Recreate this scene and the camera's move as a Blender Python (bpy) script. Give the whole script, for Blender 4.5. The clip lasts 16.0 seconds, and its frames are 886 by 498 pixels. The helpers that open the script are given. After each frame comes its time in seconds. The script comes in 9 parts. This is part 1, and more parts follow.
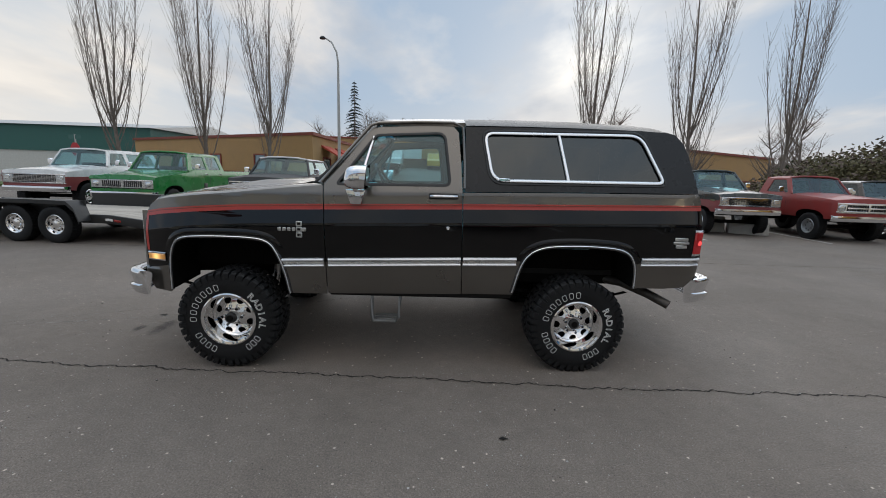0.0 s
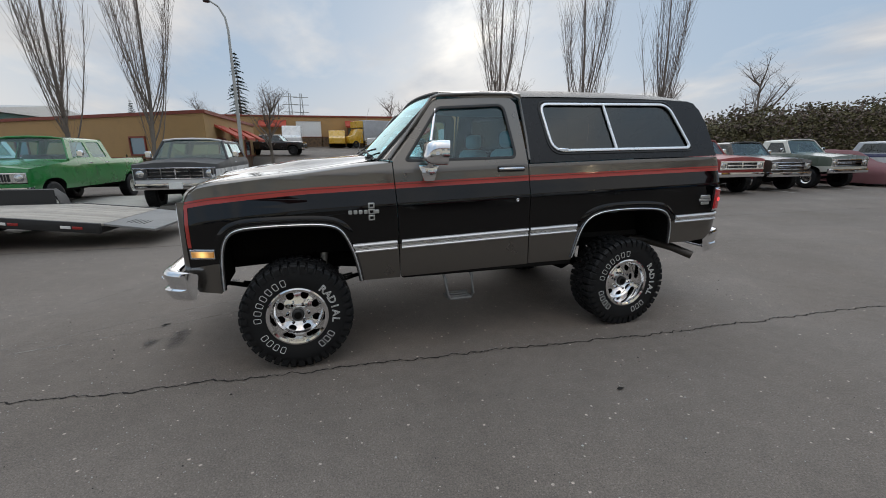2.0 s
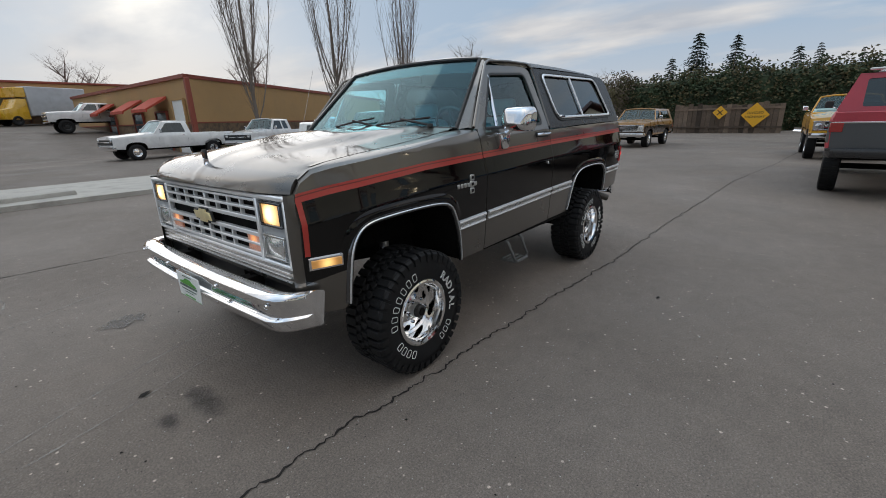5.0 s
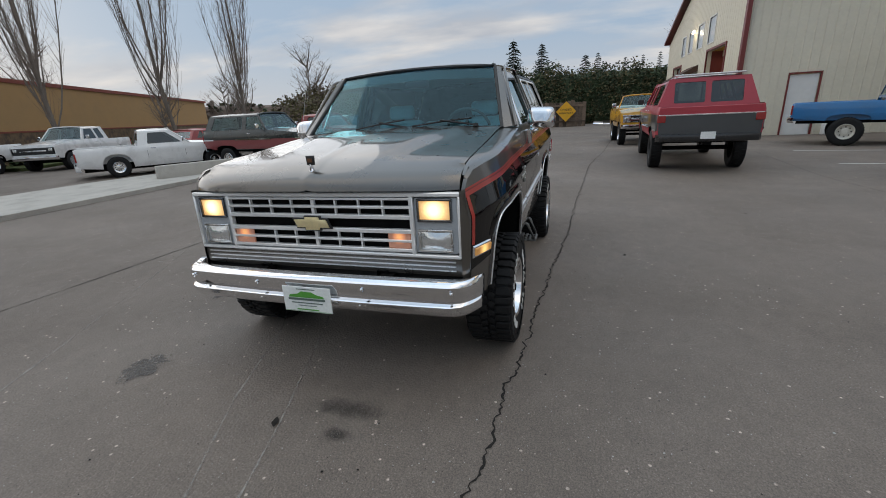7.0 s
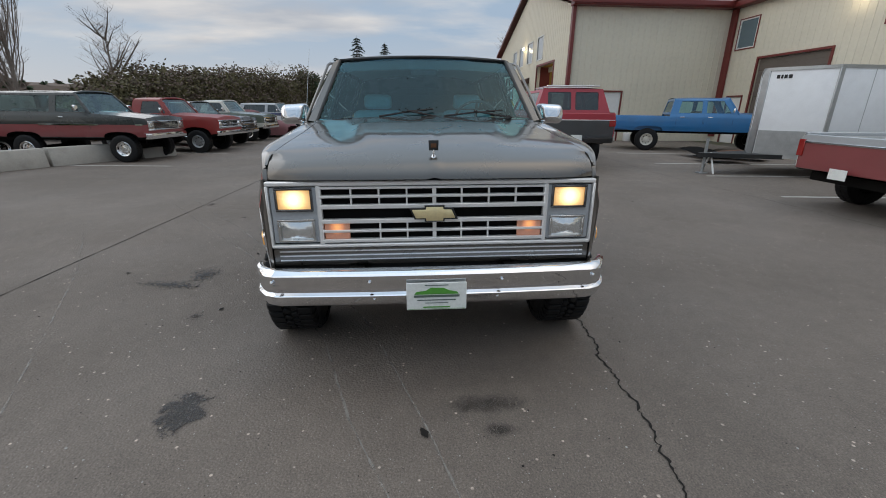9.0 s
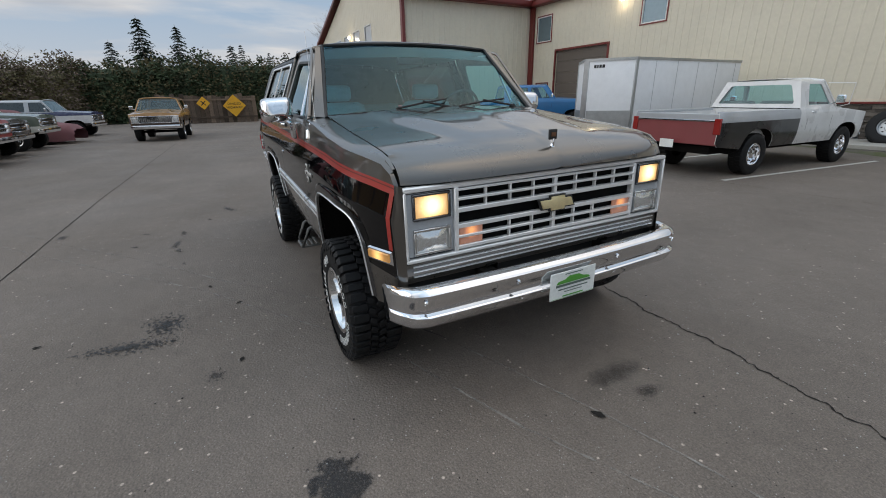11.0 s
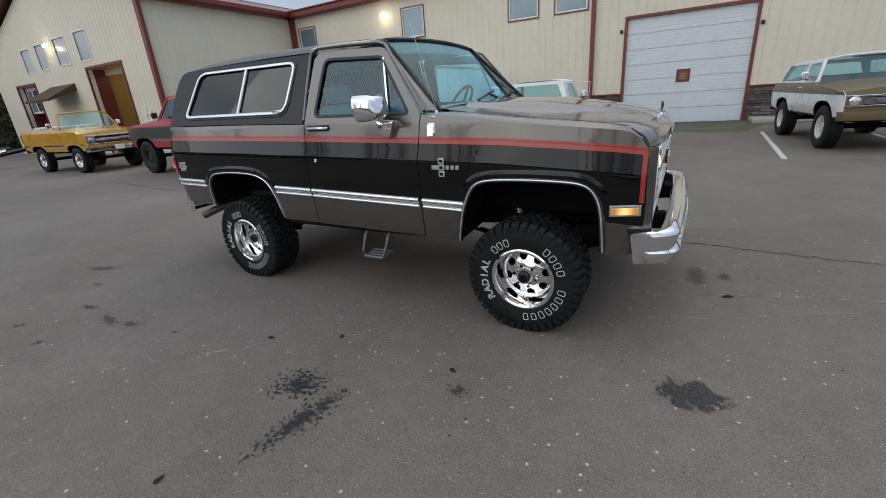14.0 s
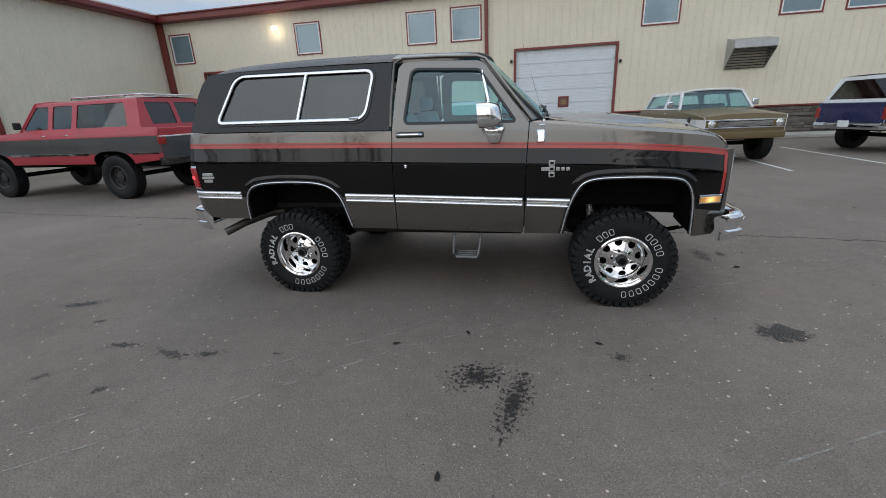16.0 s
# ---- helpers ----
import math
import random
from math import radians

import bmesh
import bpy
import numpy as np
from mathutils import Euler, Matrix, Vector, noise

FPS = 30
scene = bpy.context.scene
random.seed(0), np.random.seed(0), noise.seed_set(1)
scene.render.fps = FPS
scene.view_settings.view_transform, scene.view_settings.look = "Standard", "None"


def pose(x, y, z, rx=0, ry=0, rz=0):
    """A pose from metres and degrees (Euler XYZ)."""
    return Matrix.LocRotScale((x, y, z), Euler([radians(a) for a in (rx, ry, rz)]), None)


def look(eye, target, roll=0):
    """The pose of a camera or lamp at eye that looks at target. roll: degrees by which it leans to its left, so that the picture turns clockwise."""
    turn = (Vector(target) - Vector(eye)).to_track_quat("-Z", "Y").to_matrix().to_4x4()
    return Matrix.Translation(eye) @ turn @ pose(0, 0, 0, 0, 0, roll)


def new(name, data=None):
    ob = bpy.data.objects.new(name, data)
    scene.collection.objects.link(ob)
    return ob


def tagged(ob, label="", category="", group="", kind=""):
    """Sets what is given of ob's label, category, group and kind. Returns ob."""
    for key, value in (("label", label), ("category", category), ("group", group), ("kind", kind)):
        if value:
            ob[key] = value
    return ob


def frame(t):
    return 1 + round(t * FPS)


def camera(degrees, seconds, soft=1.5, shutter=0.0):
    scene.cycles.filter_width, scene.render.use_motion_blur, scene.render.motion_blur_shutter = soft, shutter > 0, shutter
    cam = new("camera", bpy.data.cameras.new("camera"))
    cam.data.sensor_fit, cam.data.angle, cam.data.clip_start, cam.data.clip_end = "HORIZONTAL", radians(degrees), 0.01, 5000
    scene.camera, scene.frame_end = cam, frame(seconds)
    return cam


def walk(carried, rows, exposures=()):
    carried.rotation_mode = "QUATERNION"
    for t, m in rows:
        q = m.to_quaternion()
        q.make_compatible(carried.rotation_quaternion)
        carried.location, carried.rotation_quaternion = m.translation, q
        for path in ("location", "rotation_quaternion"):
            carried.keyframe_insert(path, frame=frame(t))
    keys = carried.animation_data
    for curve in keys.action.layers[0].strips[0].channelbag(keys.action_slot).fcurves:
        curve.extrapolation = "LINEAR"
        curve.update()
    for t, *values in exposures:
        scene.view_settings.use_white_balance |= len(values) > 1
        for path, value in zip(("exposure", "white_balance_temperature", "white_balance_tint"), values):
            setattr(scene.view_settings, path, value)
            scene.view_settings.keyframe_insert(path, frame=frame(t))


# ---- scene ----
cam = camera(93.3, 16.0, 0.95)
PATH = [
    (0, (0.085, -4.043, 1.482), (0.163, -2.076, 1.128), 1.8),
    (0.5, (-0.158, -4.005, 1.454), (-0.079, -2.037, 1.104), 2.8),
    (1, (-0.429, -3.939, 1.429), (-0.215, -1.985, 1.058), 0.3),
    (1.5, (-0.763, -3.856, 1.428), (-0.404, -1.934, 1.003), -0.7),
    (2, (-1.137, -3.842, 1.450), (-0.608, -1.968, 0.993), -0.5),
    (2.5, (-1.479, -3.677, 1.443), (-0.729, -1.886, 0.966), -0.7),
    (3, (-1.823, -3.492, 1.442), (-0.903, -1.788, 0.941), -0.3),
    (3.5, (-2.14, -3.319, 1.444), (-1.067, -1.714, 0.921), -0.1),
    (3.7, (-2.247, -3.197, 1.424), (-1.123, -1.629, 0.894), -0.6),
    (5.8, (-3.483, -2.201, 1.489), (-1.834, -1.247, 0.879), -1.3),
    (6, (-3.592, -2.091, 1.497), (-1.907, -1.203, 0.886), -1.3),
    (6.5, (-3.785, -1.738, 1.496), (-2.024, -1.018, 0.880), -1.2),
    (7, (-3.977, -1.399, 1.506), (-2.172, -0.798, 0.892), -2.9),
    (7.5, (-4.102, -1.044, 1.496), (-2.248, -0.62, 0.875), -3.3),
    (8, (-4.179, -0.664, 1.515), (-2.297, -0.424, 0.881), -2.5),
    (8.5, (-4.237, -0.285, 1.507), (-2.343, -0.203, 0.869), -1.4),
    (9, (-4.149, 0.094, 1.475), (-2.257, -0.04, 0.839), 0.5),
    (9.5, (-4.087, 0.446, 1.475), (-2.23, 0.067, 0.836), -0.9),
    (9.7, (-4.056, 0.579, 1.486), (-2.222, 0.115, 0.838), -1.0),
    (11.8, (-3.35, 2.04, 1.479), (-1.834, 0.927, 0.800), -1.7),
    (12, (-3.276, 2.17, 1.477), (-1.815, 0.985, 0.799), -1.9),
    (12.5, (-3.014, 2.44, 1.459), (-1.709, 1.084, 0.783), -2.0),
    (13, (-2.729, 2.716, 1.462), (-1.588, 1.218, 0.787), -2.4),
    (13.5, (-2.453, 3.019, 1.455), (-1.441, 1.433, 0.777), -1.9),
    (14, (-2.149, 3.293, 1.442), (-1.197, 1.669, 0.768), -4.2),
    (14.5, (-1.835, 3.557, 1.444), (-0.985, 1.877, 0.770), -5.1),
    (15, (-1.466, 3.757, 1.441), (-0.747, 2.017, 0.764), -4.9),
    (15.5, (-1.089, 3.953, 1.446), (-0.535, 2.144, 0.795), -3.6),
    (16, (-0.716, 4.073, 1.455), (-0.299, 2.219, 0.832), -2.6),
]
BALANCE = [(0, 0.03, 6420, 10), (3.7, 0.03, 6450, 10), (6.5, -0.02, 6480, 10), (8.5, -0.03, 6480, 10), (9.7, -0.02, 6460, 10), (12.0, 0.03, 6430, 10), (12.6, 0.10, 6410, 10), (16, 0.10, 6300, 10)]
walk(cam, [(t, look(e, g, r)) for t, e, g, r in PATH], BALANCE)

# ---- light settings ----
SUN_DIR = (0.33, 0.90, 0.27)
SUN_ROT = 20
SKY_STRENGTH = 1.0
ZENITH = (2.35, 2.22, 2.07)

# ---- world, sun, exposure ----
world = bpy.data.worlds.new("overcast_dusk")
scene.world = world
world.use_nodes = True


def sky_world():
    nt = world.node_tree
    nt.nodes.clear()
    n, ln = nt.nodes.new, nt.links.new
    out, bg = n("ShaderNodeOutputWorld"), n("ShaderNodeBackground")
    sky = n("ShaderNodeTexSky")
    sky.sky_type, sky.sun_disc = "NISHITA", False
    sky.sun_elevation, sky.sun_rotation = radians(14), radians(SUN_ROT)
    sky.air_density, sky.dust_density = 1.0, 1.5
    tc = n("ShaderNodeTexCoord")
    # cloud deck: direction divided by its height gives streaks that thin out to the horizon
    sep, com = n("ShaderNodeSeparateXYZ"), n("ShaderNodeCombineXYZ")
    ln(tc.outputs["Generated"], sep.inputs[0])
    zz = n("ShaderNodeMath"); zz.operation = "MAXIMUM"; zz.inputs[1].default_value = 0.0
    ln(sep.outputs["Z"], zz.inputs[0])
    za = n("ShaderNodeMath"); za.operation = "ADD"; za.inputs[1].default_value = 0.16
    ln(zz.outputs[0], za.inputs[0])
    for i, ax in enumerate("XY"):
        d = n("ShaderNodeMath"); d.operation = "DIVIDE"
        ln(sep.outputs[ax], d.inputs[0]); ln(za.outputs[0], d.inputs[1])
        ln(d.outputs[0], com.inputs[i])
    mp = n("ShaderNodeMapping"); mp.inputs["Scale"].default_value = (1.0, 0.55, 1); mp.inputs["Rotation"].default_value = (0, 0, radians(25))
    ln(com.outputs[0], mp.inputs[0])
    nz = n("ShaderNodeTexNoise"); nz.inputs["Scale"].default_value = 0.9; nz.inputs["Detail"].default_value = 7; nz.inputs["Roughness"].default_value = 0.55
    ln(mp.outputs[0], nz.inputs["Vector"])
    cov = n("ShaderNodeMapRange"); cov.inputs[1].default_value, cov.inputs[2].default_value = 0.46, 0.62
    ln(nz.outputs["Fac"], cov.inputs[0])
    nz2 = n("ShaderNodeTexNoise"); nz2.inputs["Scale"].default_value = 2.3; nz2.inputs["Detail"].default_value = 6
    ln(mp.outputs[0], nz2.inputs["Vector"])
    tone = n("ShaderNodeMix"); tone.data_type = "RGBA"
    tone.inputs["A"].default_value, tone.inputs["B"].default_value = (0.48, 0.51, 0.56, 1), (0.76, 0.74, 0.72, 1)
    tr = n("ShaderNodeMapRange"); tr.inputs[1].default_value, tr.inputs[2].default_value = 0.36, 0.64
    ln(nz2.outputs["Fac"], tr.inputs[0]); ln(tr.outputs[0], tone.inputs["Factor"])
    # low sun glowing through the thinnest part of the cloud
    dot = n("ShaderNodeVectorMath"); dot.operation = "DOT_PRODUCT"; dot.inputs[1].default_value = SUN_DIR
    ln(tc.outputs["Generated"], dot.inputs[0])
    glow = n("ShaderNodeMapRange"); glow.interpolation_type = "SMOOTHERSTEP"
    glow.inputs[1].default_value, glow.inputs[2].default_value = 0.982, 1.0
    ln(dot.outputs["Value"], glow.inputs[0])
    gm = n("ShaderNodeMath"); gm.operation = "MULTIPLY"
    thin = n("ShaderNodeMapRange"); thin.inputs[3].default_value, thin.inputs[4].default_value = 0.45, 1.0
    ln(tr.outputs[0], thin.inputs[0])
    ln(glow.outputs[0], gm.inputs[0]); ln(thin.outputs[0], gm.inputs[1])
    wide = n("ShaderNodeMapRange"); wide.inputs[1].default_value, wide.inputs[2].default_value = 0.80, 1.0
    wide.inputs[4].default_value = 0.10
    ln(dot.outputs["Value"], wide.inputs[0])
    gs = n("ShaderNodeMath"); gs.operation = "ADD"
    ln(gm.outputs[0], gs.inputs[0]); ln(wide.outputs[0], gs.inputs[1])
    lit = n("ShaderNodeMix"); lit.data_type = "RGBA"
    lit.inputs["B"].default_value = (1.45, 1.38, 1.25, 1)
    ln(gs.outputs[0], lit.inputs["Factor"]); ln(tone.outputs["Result"], lit.inputs["A"])
    clear = n("ShaderNodeMix"); clear.data_type = "RGBA"; clear.blend_type = "MULTIPLY"; clear.inputs["Factor"].default_value = 1
    ln(sky.outputs[0], clear.inputs["A"]); clear.inputs["B"].default_value = (0.05, 0.05, 0.05, 1)
    blue = n("ShaderNodeMix"); blue.data_type = "RGBA"; blue.inputs["Factor"].default_value = 0.85
    ln(clear.outputs["Result"], blue.inputs["A"]); blue.inputs["B"].default_value = (0.42, 0.54, 0.69, 1)
    mix = n("ShaderNodeMix"); mix.data_type = "RGBA"
    ln(cov.outputs[0], mix.inputs["Factor"]); ln(blue.outputs["Result"], mix.inputs["A"]); ln(lit.outputs["Result"], mix.inputs["B"])
    # pale haze above the horizon
    hz = n("ShaderNodeMapRange"); hz.inputs[1].default_value, hz.inputs[2].default_value = 0.16, 0.0
    hz.inputs[3].default_value, hz.inputs[4].default_value = 0.0, 0.55
    ln(zz.outputs[0], hz.inputs[0])
    haze = n("ShaderNodeMix"); haze.data_type = "RGBA"; haze.inputs["B"].default_value = (0.70, 0.66, 0.62, 1)
    ln(hz.outputs[0], haze.inputs["Factor"]); ln(mix.outputs["Result"], haze.inputs["A"])
    # an overcast sky grows brighter towards the zenith
    zen = n("ShaderNodeMapRange"); zen.inputs[1].default_value, zen.inputs[2].default_value = 0.42, 0.92
    ln(zz.outputs[0], zen.inputs[0])
    zc = n("ShaderNodeMix"); zc.data_type = "RGBA"
    zc.inputs["A"].default_value, zc.inputs["B"].default_value = (1, 1, 1, 1), (*ZENITH, 1)
    ln(zen.outputs[0], zc.inputs["Factor"])
    # creamy light low in the west
    west = n("ShaderNodeVectorMath"); west.operation = "DOT_PRODUCT"; west.inputs[1].default_value = (-0.72, 0.69, 0.05)
    ln(tc.outputs["Generated"], west.inputs[0])
    wr = n("ShaderNodeMapRange"); wr.interpolation_type = "SMOOTHSTEP"
    wr.inputs[1].default_value, wr.inputs[2].default_value, wr.inputs[4].default_value = 0.86, 1.0, 0.42
    ln(west.outputs["Value"], wr.inputs[0])
    warm = n("ShaderNodeMix"); warm.data_type = "RGBA"; warm.inputs["B"].default_value = (1.12, 1.02, 0.87, 1)
    ln(wr.outputs[0], warm.inputs["Factor"]); ln(haze.outputs["Result"], warm.inputs["A"])
    gain = n("ShaderNodeMix"); gain.data_type, gain.blend_type = "RGBA", "MULTIPLY"; gain.inputs["Factor"].default_value = 1
    ln(warm.outputs["Result"], gain.inputs["A"]); ln(zc.outputs["Result"], gain.inputs["B"])
    ln(gain.outputs["Result"], bg.inputs["Color"])
    bg.inputs["Strength"].default_value = SKY_STRENGTH
    ln(bg.outputs[0], out.inputs["Surface"])


sky_world()
sun = new("sun", bpy.data.lights.new("sun", "SUN"))
sun.data.energy, sun.data.angle, sun.data.color = 1.05, radians(80), (1.0, 0.93, 0.84)
sun.matrix_basis = look((30 * SUN_DIR[0], 30 * SUN_DIR[1], 30 * SUN_DIR[2]), (0, 0, 0))

# ---- materials ----
MATS = {}


def material(name, color, rough=0.5, metal=0.0, vary=0.12, scale=6.0, fine=60.0, bump=0.0, bump_scale=80.0, coat=0.0, emit=None, strength=0.0, rvary=0.1, island=0.0, spec=0.5, dirt=0.0):
    """A surface with colour variation at two scales, uneven gloss and fine relief."""
    m = bpy.data.materials.new(name)
    m.use_nodes = True
    nt = m.node_tree
    n, ln = nt.nodes.new, nt.links.new
    b = nt.nodes["Principled BSDF"]
    tc = n("ShaderNodeTexCoord")
    big, small = n("ShaderNodeTexNoise"), n("ShaderNodeTexNoise")
    big.inputs["Scale"].default_value, big.inputs["Detail"].default_value = scale, 4
    small.inputs["Scale"].default_value, small.inputs["Detail"].default_value = fine, 3
    ln(tc.outputs["Object"], big.inputs["Vector"]); ln(tc.outputs["Object"], small.inputs["Vector"])
    add = n("ShaderNodeMath"); add.operation = "ADD"
    ln(big.outputs["Fac"], add.inputs[0]); ln(small.outputs["Fac"], add.inputs[1])
    ramp = n("ShaderNodeMapRange")
    ramp.inputs[1].default_value, ramp.inputs[2].default_value = 0.6, 1.4
    ramp.inputs[3].default_value, ramp.inputs[4].default_value = 1 - vary, 1 + vary
    ln(add.outputs[0], ramp.inputs[0])
    fac = ramp.outputs[0]
    if island:
        info, r2, mul = n("ShaderNodeObjectInfo"), n("ShaderNodeMapRange"), n("ShaderNodeMath")
        r2.inputs[3].default_value, r2.inputs[4].default_value = 1 - island, 1 + island
        mul.operation = "MULTIPLY"
        ln(info.outputs["Random"], r2.inputs[0]); ln(r2.outputs[0], mul.inputs[0]); ln(fac, mul.inputs[1])
        fac = mul.outputs[0]
    col = n("ShaderNodeMix"); col.data_type, col.blend_type = "RGBA", "MULTIPLY"
    col.inputs["Factor"].default_value = 1.0
    col.inputs["A"].default_value = (*color, 1)
    ln(fac, col.inputs["B"])
    colour = col.outputs["Result"]
    if dirt:
        dn, dr, dm = n("ShaderNodeTexNoise"), n("ShaderNodeMapRange"), n("ShaderNodeMix")
        dn.inputs["Scale"].default_value, dn.inputs["Detail"].default_value = 2.2, 8
        dr.inputs[1].default_value, dr.inputs[2].default_value, dr.inputs[4].default_value = 0.5, 0.75, dirt
        dm.data_type = "RGBA"; dm.inputs["B"].default_value = (0.10, 0.085, 0.07, 1)
        ln(tc.outputs["Object"], dn.inputs["Vector"]); ln(dn.outputs["Fac"], dr.inputs[0])
        ln(dr.outputs[0], dm.inputs["Factor"]); ln(colour, dm.inputs["A"])
        colour = dm.outputs["Result"]
    ln(colour, b.inputs["Base Color"])
    rr = n("ShaderNodeMapRange")
    rr.inputs[1].default_value, rr.inputs[2].default_value = 0.35, 0.65
    rr.inputs[3].default_value, rr.inputs[4].default_value = max(0.02, rough - rvary * rough), min(1, rough + rvary * rough)
    ln(big.outputs["Fac"], rr.inputs[0]); ln(rr.outputs[0], b.inputs["Roughness"])
    b.inputs["Metallic"].default_value = metal
    b.inputs["Specular IOR Level"].default_value = spec
    if coat:
        b.inputs["Coat Weight"].default_value, b.inputs["Coat Roughness"].default_value = coat, 0.04
    if bump:
        bn, bp = n("ShaderNodeTexNoise"), n("ShaderNodeBump")
        bn.inputs["Scale"].default_value, bn.inputs["Detail"].default_value = bump_scale, 5
        bp.inputs["Strength"].default_value, bp.inputs["Distance"].default_value = bump, 0.01
        ln(tc.outputs["Object"], bn.inputs["Vector"]); ln(bn.outputs["Fac"], bp.inputs["Height"])
        ln(bp.outputs[0], b.inputs["Normal"])
    if emit:
        b.inputs["Emission Color"].default_value, b.inputs["Emission Strength"].default_value = (*emit, 1), strength
    MATS[name] = m
    return m


def glass_material(name, tint, rough=0.02, shine=0.085, gloss=(0.9, 0.95, 0.95)):
    m = bpy.data.materials.new(name)
    m.use_nodes = True
    nt = m.node_tree
    nt.nodes.clear()
    n, ln = nt.nodes.new, nt.links.new
    out, mix, tr, gl, lw = n("ShaderNodeOutputMaterial"), n("ShaderNodeMixShader"), n("ShaderNodeBsdfTransparent"), n("ShaderNodeBsdfGlossy"), n("ShaderNodeLayerWeight")
    pw, fr = n("ShaderNodeMath"), n("ShaderNodeMapRange")
    tr.inputs[0].default_value = (*tint, 1)
    gl.inputs["Roughness"].default_value = rough
    pw.operation, pw.inputs[1].default_value = "POWER", 4.0
    fr.inputs[3].default_value, fr.inputs[4].default_value = shine, 0.95
    gl.inputs["Color"].default_value = (*gloss, 1)
    ln(lw.outputs["Facing"], pw.inputs[0]); ln(pw.outputs[0], fr.inputs[0])
    ln(fr.outputs[0], mix.inputs[0]); ln(tr.outputs[0], mix.inputs[1]); ln(gl.outputs[0], mix.inputs[2])
    ln(mix.outputs[0], out.inputs[0])
    MATS[name] = m
    return m


def asphalt_material(name, base, warm=(1.14, 0.96, 0.81)):
    """Worn asphalt: pale stone chips in dark binder, broad tyre-polished bands, damp and oily patches, moss-free."""
    m = bpy.data.materials.new(name)
    m.use_nodes = True
    nt = m.node_tree
    n, ln = nt.nodes.new, nt.links.new
    b = nt.nodes["Principled BSDF"]
    tc = n("ShaderNodeTexCoord")

    def noise_of(scale, detail=4, rough=0.55):
        t = n("ShaderNodeTexNoise")
        t.inputs["Scale"].default_value, t.inputs["Detail"].default_value, t.inputs["Roughness"].default_value = scale, detail, rough
        ln(tc.outputs["Object"], t.inputs["Vector"])
        return t.outputs["Fac"]

    def span(sock, a, z, lo, hi):
        r = n("ShaderNodeMapRange")
        for i, v in enumerate((a, z, lo, hi), 1):
            r.inputs[i].default_value = v
        ln(sock, r.inputs[0])
        return r.outputs[0]

    def times(a, c):
        k = n("ShaderNodeMath"); k.operation = "MULTIPLY"
        ln(a, k.inputs[0]); ln(c, k.inputs[1])
        return k.outputs[0]

    broad = span(noise_of(0.22, 5), 0.3, 0.7, 0.84, 1.14)
    mid = times(span(noise_of(1.3, 6, 0.65), 0.3, 0.7, 0.90, 1.08), times(span(noise_of(9, 5, 0.7), 0.3, 0.7, 0.90, 1.10), span(noise_of(55, 4, 0.8), 0.32, 0.68, 0.86, 1.14)))
    grain = span(noise_of(120, 3, 0.8), 0.32, 0.68, 0.60, 1.40)
    vor = n("ShaderNodeTexVoronoi"); vor.inputs["Scale"].default_value = 75
    ln(tc.outputs["Object"], vor.inputs["Vector"])
    chip = span(vor.outputs["Distance"], 0.0, 0.35, 1.35, 0.92)
    rare = n("ShaderNodeTexVoronoi"); rare.inputs["Scale"].default_value = 13
    ln(tc.outputs["Object"], rare.inputs["Vector"])
    cell = n("ShaderNodeSeparateColor")
    ln(rare.outputs["Color"], cell.inputs[0])
    few = span(cell.outputs[0], 0.42, 0.50, 1.0, 0.42)
    fleck = span(times(rare.outputs["Distance"], few), 0.050, 0.030, 1.0, 3.1)
    dark = span(noise_of(0.75, 8, 0.6), 0.66, 0.76, 1.0, 0.66)
    f = times(times(times(broad, mid), times(grain, chip)), times(dark, fleck))
    col = n("ShaderNodeMix"); col.data_type, col.blend_type = "RGBA", "MULTIPLY"
    col.inputs["Factor"].default_value = 1
    col.inputs["A"].default_value = (base * warm[0], base * warm[1], base * warm[2], 1)
    ln(f, col.inputs["B"]); ln(col.outputs["Result"], b.inputs["Base Color"])
    ln(span(noise_of(0.5, 6), 0.35, 0.7, 0.88, 0.62), b.inputs["Roughness"])
    b.inputs["Specular IOR Level"].default_value = 0.35
    bp = n("ShaderNodeBump"); bp.inputs["Strength"].default_value, bp.inputs["Distance"].default_value = 0.5, 0.006
    ln(vor.outputs["Distance"], bp.inputs["Height"]); ln(bp.outputs[0], b.inputs["Normal"])
    MATS[name] = m
    return m


